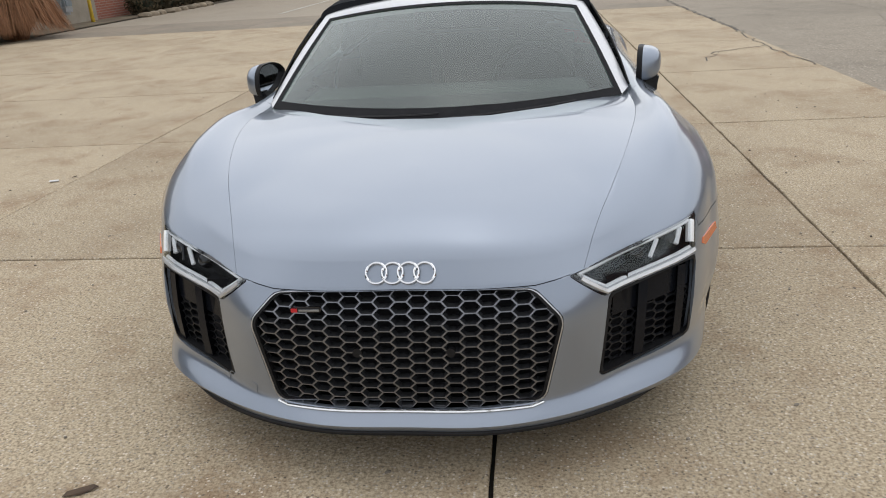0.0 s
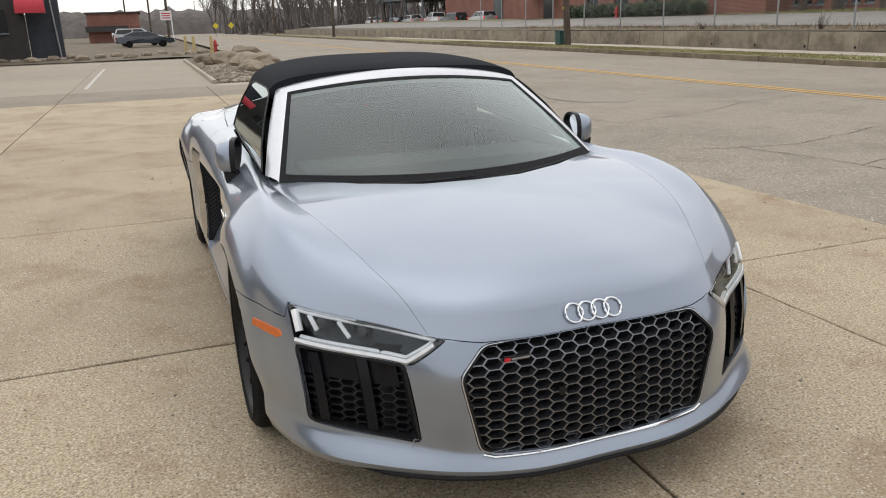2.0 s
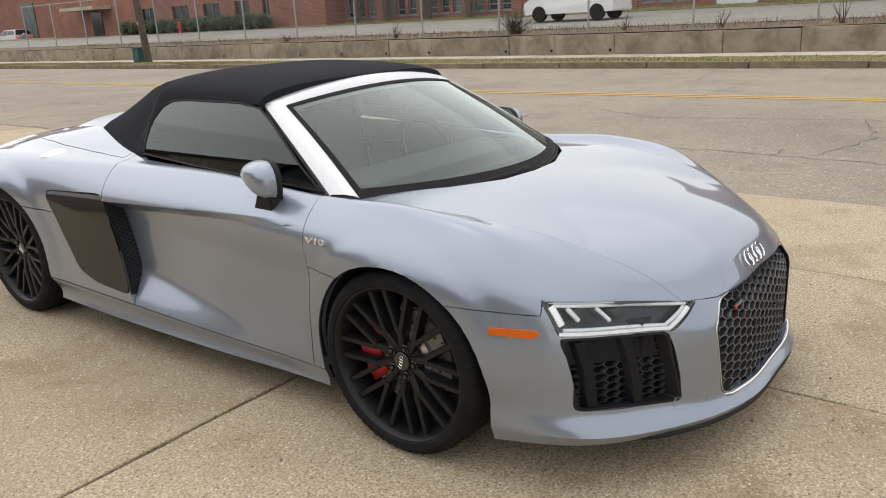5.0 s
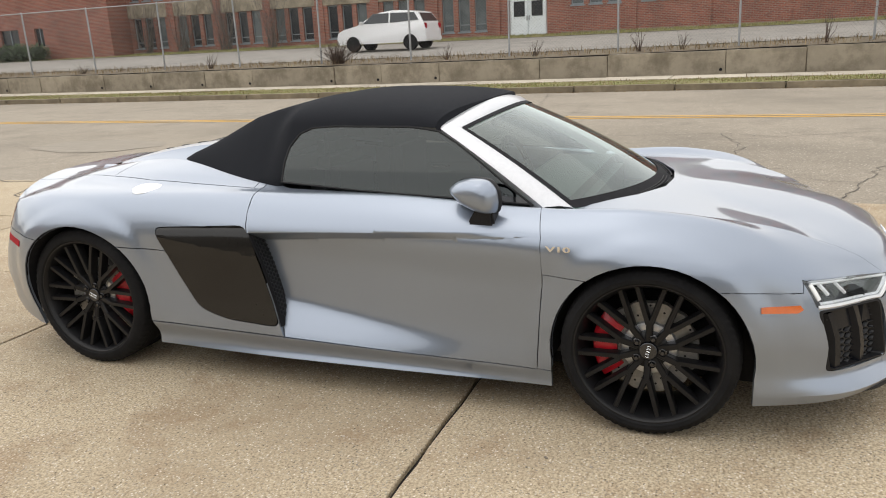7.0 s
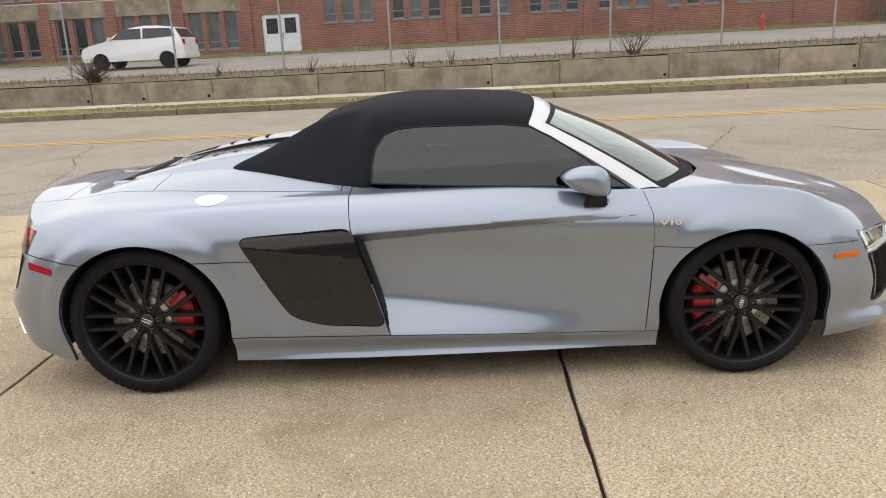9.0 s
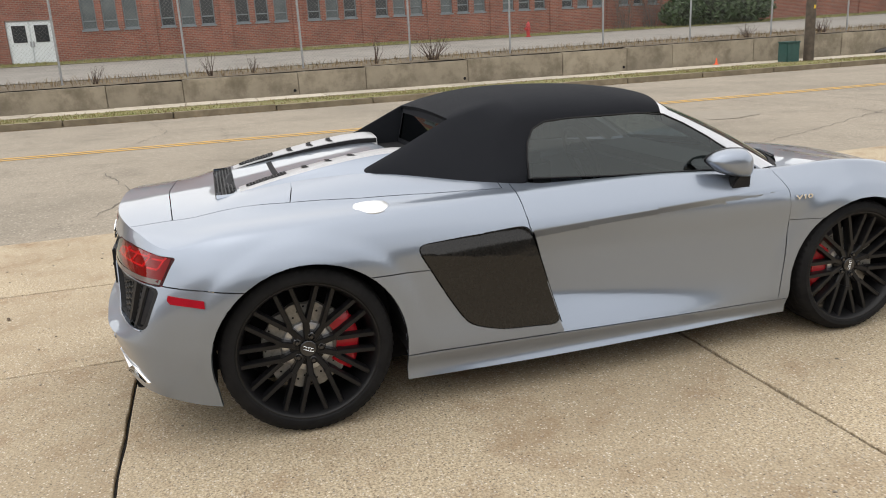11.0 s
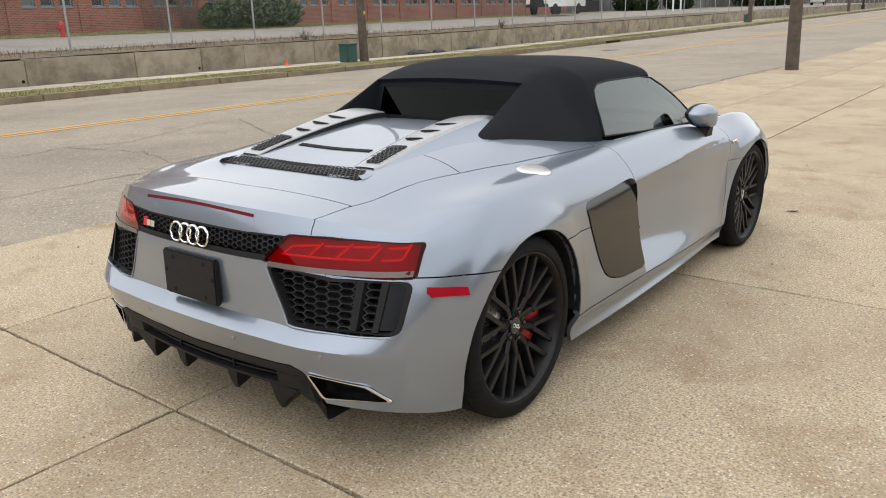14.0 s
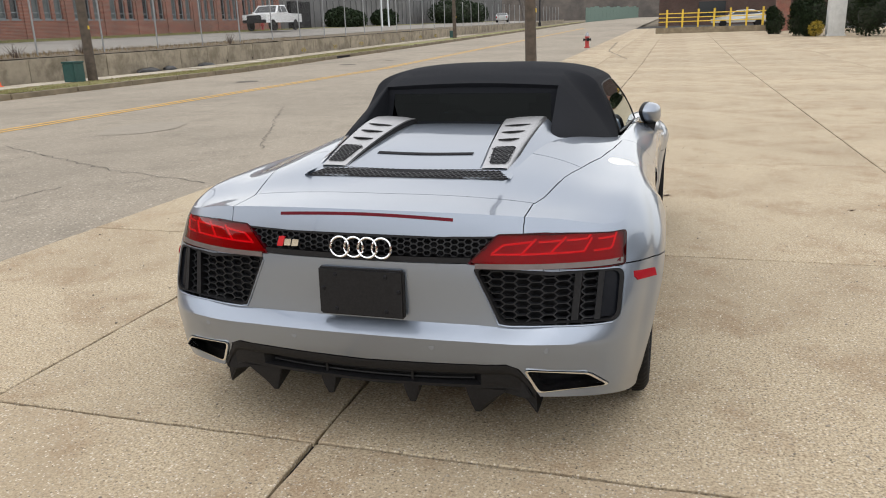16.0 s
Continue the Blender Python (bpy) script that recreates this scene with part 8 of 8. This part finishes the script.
def roof_section(y):
    zc = line_y(roof_z, y)
    zs = min(line_y(HEM, y), 1.129)
    pts = []
    for q in range(7):
        z = zs + (1.130 - zs) * q / 6
        pts.append(Vector((side_plane(z) + .010 * math.sin(math.pi * (z - .88) / .25) * (1 if z < 1.129 else 0), y, z)))
    p0, p1, p2, p3 = (side_plane(1.13), 1.13), (.572, 1.13 + .86 * (zc - 1.13)), (.34, zc + .004), (0, zc)
    for q in range(1, 15):
        t = q / 14
        a = [(1 - t) ** 3, 3 * t * (1 - t) ** 2, 3 * t * t * (1 - t), t ** 3]
        pts.append(Vector((sum(c * p[0] for c, p in zip(a, (p0, p1, p2, p3))), y, sum(c * p[1] for c, p in zip(a, (p0, p1, p2, p3))))))
    w = smoothstep(.27, .42, y)
    if w > 0:
        zr, xr = min(zc - .004, line_y(RIDGE, y)), ridge_x(y)
        side = flank(y, line_y(HEM, y) - .004, zr, xr) + [(xr * (1 - q / 6), zr + (zc - zr) * math.sin(math.pi / 2 * q / 6)) for q in range(1, 7)]
        pts = [p.lerp(Vector((a, y, b)), w) for p, (a, b) in zip(pts, side)]
    return pts


bm = bmesh.new()
ys = sorted(list(np.linspace(-.418, .20, 26)) + list(np.linspace(.215, .300, 12)) + list(np.linspace(.32, .565, 12)))
rings = []
for y in ys:
    half_sec = roof_section(y)
    pull = smoothstep(-.20, -.418, y)
    for p in half_sec:
        b = 1 - (p.x / .60) ** 2
        p.y -= .078 * max(0, b) * pull
    if y > .27:
        half_sec.insert(0, half_sec[0] + Vector((-.006, 0, -.035)))
    else:
        half_sec.insert(0, half_sec[0] + Vector((-.010, 0, -.002)))
    sec = [Vector((-p.x, p.y, p.z)) for p in half_sec] + half_sec[-2::-1]
    rings.append([bm.verts.new(p) for p in sec])
for a, b in zip(rings, rings[1:]):
    for k in range(len(a) - 1):
        bm.faces.new((a[k], a[k + 1], b[k + 1], b[k]))
first = [bm.verts.new(v.co + Vector((0, -.012, -.040))) for v in rings[0]]
for k in range(len(first) - 1):
    bm.faces.new((rings[0][k], rings[0][k + 1], first[k + 1], first[k]))
# hem turned in at the rear edge
last = [bm.verts.new(v.co + Vector((0, -.012, -.020 if abs(v.co.x) < .45 else -.002))) for v in rings[-1]]
for k in range(len(last) - 1):
    bm.faces.new((rings[-1][k], rings[-1][k + 1], last[k + 1], last[k]))
roof = part("canvas_roof", bm, CANVAS, CAR, "closed black canvas roof", angle=40)

for s in (1, -1):
    bm = bmesh.new()
    rings = []
    for t in np.linspace(0, 1, 20):
        y = .560 + .456 * t
        zb = line_y(HEM, y) - .004
        zr, xr = max(line_y(RIDGE, y), zb + .003), ridge_x(y) if t < .99 else hem_x(y) - .012
        sec = flank(y, zb, zr, xr, smoothstep(.75, 1.0, t))
        sec.insert(0, (sec[0][0] - .006, sec[0][1] - .025))
        low = min(zr - .012, .955)
        sec += [(xr - .005, zr - .004), (xr - .007, (zr + low) / 2), (xr - .008, low)]
        rings.append([bm.verts.new((x * s, y, z)) for x, z in sec])
    for a, b in zip(rings, rings[1:]):
        for k in range(len(a) - 1):
            bm.faces.new((a[k], a[k + 1], b[k + 1], b[k]))
    bm.faces.new(rings[-1])
    part("roof_buttress", bm, CANVAS, roof, "black canvas flank running down to the deck", angle=45)
    # side window
    SIDEWIN = [(-.862, .832), (-.74, .915), (-.622, 1.000), (-.520, 1.064), (-.430, 1.110), (-.30, 1.126), (.06, 1.130), (.17, 1.124), (.230, 1.099), (.268, 1.046), (.284, .98), (.290, .895), (-.1, .868), (-.5, .850)]
    bm = bmesh.new()
    place = lambda y, z, d: ((side_plane(z) - .004 + .018 * math.sin(math.pi * (z - .83) / .305) - d) * s, y, z)
    foot_line = [(-.862, .832), (-.5, .850), (-.1, .868), (.290, .895)]
    cols = []
    for y in list(np.linspace(-.862, .16, 44)) + [.18, .20, .22, .24, .255, .268, .277, .284, .288, .290]:
        z0, z1 = line_y(foot_line, y), line_y(SIDEWIN[:12], y)
        cols.append([bm.verts.new(place(y, z0 + (z1 - z0) * q / 12, 0)) for q in range(13)])
    for a, b in zip(cols, cols[1:]):
        for q in range(12):
            bm.faces.new((a[q], b[q], b[q + 1], a[q + 1]) if s > 0 else (a[q], a[q + 1], b[q + 1], b[q]))
    bmesh.ops.remove_doubles(bm, verts=bm.verts, dist=1e-5)
    win = part("side_window", bm, TINT, CAR, "dark tinted side window", angle=60)
    bm = bmesh.new()
    quarter_pane = [(-.862, .832), (-.635, .990), (-.635, .846)]
    bm.faces.new([bm.verts.new(place(a, b, -.002)) for a, b in quarter_pane])
    part("quarter_pane", bm, GLOSS_BLACK, win, smooth=False)
    bm = bmesh.new()
    sweep(bm, [place(a, b, -.001) for a, b in SIDEWIN[:12]], .0045, 6)
    sweep(bm, [place(a, b, -.001) for a, b in ((-.862, .836), (-.5, .853), (-.1, .871), (.288, .898))], .0042, 6)
    part("window_seal", bm, BLACK, win, "black rubber window seal")

# rear window in its black frame
bm = bmesh.new()
fr = [(-.440, .550, 1.152), (.440, .550, 1.152), (.440, .596, .955), (-.440, .596, .955)]
ins = [(-.40, .560, 1.120), (.40, .560, 1.120), (.41, .592, .985), (-.41, .592, .985)]
a, b = [bm.verts.new(p) for p in fr], [bm.verts.new(p) for p in ins]
for k in range(4):
    bm.faces.new((a[k], a[(k + 1) % 4], b[(k + 1) % 4], b[k]))
part("rear_window_frame", bm, CANVAS, roof, smooth=False)
bm = bmesh.new()
bm.faces.new([bm.verts.new(Vector(p) + Vector((0, -.004, 0))) for p in [(-.425, .558, 1.130), (.425, .558, 1.130), (.43, .593, .970), (-.43, .593, .970)]])
part("rear_window", bm, pane_glass("rear_glass", (.006, .007, .009), .010), CAR, "dark heated rear window", smooth=False)
part("rear_shelf", box(-.435, .435, .595, .800, .940, .960, .004), VOID, roof, "black shelf below the rear window")
# cowl and wipers
bm = bmesh.new()
g = []
for u in np.linspace(-1, 1, 25):
    p = glass_pt(u, 0)
    g.append([bm.verts.new(p + Vector((0, .02, -.012))), bm.verts.new(p + Vector((0, -.04, -.020))), bm.verts.new(p + Vector((.015 * u, -.052, -.027)))])
for a, b in zip(g, g[1:]):
    for q in range(2):
        bm.faces.new((a[q], b[q], b[q + 1], a[q + 1]))
part("cowl", bm, BLACK, CAR, "black cowl at the foot of the windscreen")
for u0, u1, v1 in ((.10, .74, .020), (-.62, .02, .028)):
    bm = bmesh.new()
    sweep(bm, [glass_pt(u0 + (u1 - u0) * t, -.004 + v1 * t) + Vector((0, -.010, .008)) for t in np.linspace(0, 1, 9)], [.005, .004, .0035, .003, .003, .003, .003, .0028, .0025], 6)
    sweep(bm, [glass_pt(u0 + (u1 - u0) * t, .010 + v1 * t) + Vector((0, -.005, .003)) for t in np.linspace(.15, 1, 9)], .0024, 6)
    part("wiper", bm, BLACK, CAR, "black wiper resting on the screen")

# ---- cabin ----
part("dashboard", box(-.62, .62, -1.02, -.62, .62, .835, .05), TRIM, CAR, "dark dashboard")
part("cabin_floor", box(-.66, .66, -1.2, .80, .20, .26), TRIM, CAR)
part("cabin_back_wall", box(-.42, .42, .50, .54, .25, .93), TRIM, CAR)
for sx in (.35, -.35):
    bm = box(sx - .24, sx + .24, -.42, .10, .30, .50, .05)
    box_into(bm, sx - .22, sx + .22, .10, .26, .42, .98, .05)
    box_into(bm, sx - .12, sx + .12, .16, .26, .95, 1.08, .04)
    part("seat", bm, TRIM, CAR, "dark leather bucket seat")
wm = Matrix.Translation((.36, -.50, .785)) @ Matrix.Rotation(radians(68), 4, 'X')
bm = bmesh.new()
sweep(bm, [wm @ Vector((.178 * math.cos(a), .178 * math.sin(a), 0)) for a in [2 * math.pi * q / 28 for q in range(28)]], .016, 8, True)
sweep(bm, [wm @ Vector((-.17, 0, 0)), wm @ Vector((.17, 0, 0))], .02, 6)
sweep(bm, [wm @ Vector((0, 0, 0)), wm @ Vector((0, -.17, 0))], .02, 6)
part("steering_wheel", bm, BLACK, CAR, "black steering wheel")
bm = bmesh.new()
bmesh.ops.create_uvsphere(bm, u_segments=16, v_segments=10, radius=1)
bmesh.ops.transform(bm, matrix=Matrix.Translation((0, -.500, 1.085)) @ Matrix.Diagonal((.095, .020, .032, 1)), verts=bm.verts)
sweep(bm, [(0, -.505, 1.10), (0, -.540, 1.125), (0, -.560, 1.140)], .014, 6)
part("rear_view_mirror", bm, BLACK, CAR, "black rear-view mirror")
# underside, and wheel housings
bm = box(-.60, .60, -2.05, 1.66, .125, .52)
box_into(bm, -.84, .84, -.90, .86, .125, .30)
box_into(bm, -.78, .78, -1.62, -.97, .60, .66)
box_into(bm, -.78, .78, .98, 1.68, .64, .69)
part("underbody", bm, VOID, CAR, "black underbody", smooth=False)
for s in (1, -1):
    for poly, x0 in ((FRONT_ARCH, .50), (REAR_ARCH, .50)):
        bm = bmesh.new()
        vs = [[bm.verts.new((x * s, y, z)) for x in (x0, side_x(y, max(z, .25)) - .004)] for y, z in poly if z > .15]
        for a, b in zip(vs, vs[1:]):
            bm.faces.new((a[0], a[1], b[1], b[0]))
        bm.faces.new([v[0] for v in vs])
        part("wheel_liner", bm, VOID, CAR, "black wheel housing", smooth=False)


# ---- wheels ----
def make_wheel(R, width, rim_r):
    """Meshes of one wheel with its face towards +x, centred on the hub."""
    out = {}
    h = width / 2
    prof = [(rim_r - .006, -h + .012), (rim_r + .004, -h + .002), (rim_r + .02, -h), (R - .030, -h + .004), (R - .010, -h + .016), (R - .002, -h + .034), (R, -h + .06),
            (R, h - .06), (R - .002, h - .034), (R - .010, h - .016), (R - .030, h - .004), (rim_r + .02, h), (rim_r + .004, h - .002), (rim_r - .006, h - .012)]
    bm = bmesh.new()
    n = 192
    prof = prof[:6] + [(R - .001, -h + .052), (R, -h + .060), (R - .006, -h + .063), (R - .006, -h + .069), (R, -h + .072), (R, -.008), (R - .006, -.005), (R - .006, .005), (R, .008),
                       (R, h - .072), (R - .006, h - .069), (R - .006, h - .063), (R, h - .060), (R - .001, h - .052)] + prof[-6:]
    rings = []
    for r, x in prof:
        ring = []
        for k in range(n):
            cut_ = .0035 if (k % 3 == 0 and R - .012 < r and abs(x) > h - .056) else 0
            a = 2 * math.pi * (k + 18 * x * (1 if x > 0 else -1)) / n
            ring.append(bm.verts.new((x, (r - cut_) * math.cos(a), (r - cut_) * math.sin(a))))
        rings.append(ring)
    for a, b in zip(rings, rings[1:]):
        for k in range(n):
            bm.faces.new((a[k], a[(k + 1) % n], b[(k + 1) % n], b[k]))
    out["tyre"] = to_mesh("tyre", bm, RUBBER)
    bm = bmesh.new()
    lathe(bm, [(rim_r - .004, -h + .01), (rim_r - .03, -h + .03), (rim_r - .045, -h * .3), (rim_r - .035, h * .4), (rim_r - .018, h - .030), (rim_r - .012, h - .014), (rim_r - .006, h - .008), (rim_r + .002, h - .008), (rim_r + .003, h - .016)], 64, "x")
    for f in [f for f in bm.faces if len(f.verts) > 10]:
        bm.faces.remove(f)
    out["wheel"] = to_mesh("wheel", bm, BLACK_RIM)
    face = h - .030
    def bar(bm, a0, r0, a1, r1, w0, w1, x0, x1):
        p0 = Vector((x0, r0 * math.sin(a0), r0 * math.cos(a0)))
        p1 = Vector((x1, r1 * math.sin(a1), r1 * math.cos(a1)))
        d = (p1 - p0).normalized()
        s = d.cross(Vector((1, 0, 0))).normalized()
        q = []
        for p, w in ((p0, w0), (p1, w1)):
            q.append([bm.verts.new(p + v) for v in (s * w + Vector((-.034, 0, 0)), s * w * 1.0, s * w * .72 + Vector((.006, 0, 0)), s * -w * .72 + Vector((.006, 0, 0)), s * -w, s * -w + Vector((-.034, 0, 0)))])
        for k in range(6):
            bm.faces.new((q[0][k], q[0][(k + 1) % 6], q[1][(k + 1) % 6], q[1][k]))
        bm.faces.new(q[0])
        bm.faces.new(q[1][::-1])
    bm = bmesh.new()
    fork = .44 * rim_r
    bar(bm, 0, .036, 0, fork + .006, .0140, .0118, face - .030, face - .013)
    for sg in (-1, 1):
        bar(bm, sg * radians(2.8), fork - .010, sg * radians(11.2), rim_r - .004, .0108, .0100, face - .014, face - .003)
    out["spoke"] = to_mesh("spoke", bm, BLACK_RIM, True, 30)
    rim_face, face = face, face - .012
    bm = bmesh.new()
    lathe(bm, [(.075, face - .06), (.072, face - .024), (.060, face - .016), (.036, face - .014), (.034, face - .016)], 32, "x")
    out["hub"] = to_mesh("hub", bm, BLACK_RIM)
    bm = bmesh.new()
    lathe(bm, [(.034, face - .016), (.0335, face - .006), (.031, face - .004), (.0295, face - .0045)], 32, "x")
    out["cap_rim"] = to_mesh("cap_rim", bm, LAMP_GREY)
    bm = bmesh.new()
    lathe(bm, [(.0300, face - .006), (.0295, face - .0042), (0.0001, face - .003)], 32, "x")
    out["cap"] = to_mesh("cap", bm, GLOSS_BLACK)
    bm = bmesh.new()
    for k in range(4):
        sweep(bm, [Vector((face - .0015, .0105 * (k - 1.5) + .0072 * math.cos(q * math.pi / 8), .0072 * math.sin(q * math.pi / 8))) for q in range(16)], .0009, 4, True)
    out["cap_mark"] = to_mesh("cap_mark", bm, CHROME)
    bm = bmesh.new()
    lathe(bm, [(.0001, face + .001), (.0070, face + .001), (.0085, face - .002), (.0085, face - .010), (.0125, face - .010), (.0140, face - .004), (.0155, face - .005), (.0165, face - .030)], 14, "x")
    out["lug"] = to_mesh("lug_bolt", bm, GLOSS_BLACK)
    face = rim_face
    bm = bmesh.new()
    dr, di, dx = .181, .105, face - .062
    n = 120
    wave = lambda k: dr - .004 * (1 + math.cos(2 * math.pi * k / n * 12))
    top = [bm.verts.new((dx, wave(k) * math.cos(2 * math.pi * k / n), wave(k) * math.sin(2 * math.pi * k / n))) for k in range(n)]
    inn = [bm.verts.new((dx, di * math.cos(2 * math.pi * k / n), di * math.sin(2 * math.pi * k / n))) for k in range(n)]
    low = [bm.verts.new((dx - .033, wave(k) * math.cos(2 * math.pi * k / n), wave(k) * math.sin(2 * math.pi * k / n))) for k in range(n)]
    for k in range(n):
        j = (k + 1) % n
        bm.faces.new((top[k], top[j], inn[j], inn[k]))
        bm.faces.new((top[k], low[k], low[j], top[j]))
    out["disc"] = to_mesh("brake_disc", bm, DISC)
    bm = bmesh.new()
    for k in range(36):
        a, r = 2 * math.pi * k / 36, (.165, .148, .130)[k % 3]
        lathe(bm, [(.0001, dx + .0008), (.0045, dx + .0008)], 8, "x", Matrix.Translation((0, r * math.cos(a), r * math.sin(a))))
    out["holes"] = to_mesh("drill_holes", bm, VOID, False)
    bm = bmesh.new()
    lathe(bm, [(.106, dx - .002), (.100, dx + .010), (.085, dx + .014), (.07, dx + .014)], 40, "x")
    out["bell"] = to_mesh("disc_bell", bm, ALU)
    bm = bmesh.new()
    secs = []
    for t in np.linspace(-1, 1, 15):
        a = radians(38 * t)
        bulge = .010 * (1 - t * t) + .006 * math.cos(t * 9)
        secs.append([bm.verts.new((x, -r * math.cos(a), r * math.sin(a))) for x, r in ((dx - .04, .118), (dx + .008 + bulge * .5, .118), (dx + .016 + bulge * .5, .142), (dx + .014 + bulge * .5, .188 + bulge), (dx + .004, .210), (dx - .04, .210))])
    for a, b in zip(secs, secs[1:]):
        for k in range(6):
            bm.faces.new((a[k], a[(k + 1) % 6], b[(k + 1) % 6], b[k]))
    bm.faces.new(secs[0])
    bm.faces.new(secs[-1][::-1])
    out["caliper"] = to_mesh("caliper", bm, CALIPER)
    return out


front_w, rear_w = make_wheel(.3275, .250, .274), make_wheel(.3455, .300, .284)
for s in (1, -1):
    for meshes, y, x, z, turn in ((front_w, -1.325, .798, .3275, -1.5), (rear_w, 1.325, .783, .3455, -1)):
        m = Matrix.Translation((x * s, y, z)) @ (Matrix() if s > 0 else Matrix.Rotation(math.pi, 4, 'Z'))
        w = share("wheel", meshes["wheel"], CAR, m, "satin black alloy wheel with ten forked spokes")
        share("tyre", meshes["tyre"], w, None, "low black tyre")
        for k in range(10):
            share("spoke", meshes["spoke"], w, Matrix.Rotation(radians(36 * k + turn), 4, 'X'))
        for key, nm, lb in (("hub", "hub", ""), ("cap_rim", "cap_rim", "thin bright ring"), ("cap", "centre_cap", "black centre cap"), ("cap_mark", "cap_badge", ""), ("disc", "brake_disc", "drilled steel brake disc"), ("holes", "drill_holes", ""), ("bell", "disc_bell", "")):
            ob = share(nm, meshes[key], w, Matrix.Rotation(radians(78 if y < 0 else -24), 4, 'X') if key == "cap_mark" else None, lb)
            if key == "holes":
                tagged(ob, kind="stuff")
        for k in range(5):
            a = radians(72 * k + turn)
            share("lug_bolt", meshes["lug"], w, Matrix.Translation((0, .052 * math.cos(a), .052 * math.sin(a))))
        # calipers sit behind the front axle and ahead of the rear axle
        back = (y < 0)
        flipit = (s > 0) == back
        share("caliper", meshes["caliper"], w, Matrix.Rotation(math.pi, 4, 'X') if flipit else None, "red brake caliper")
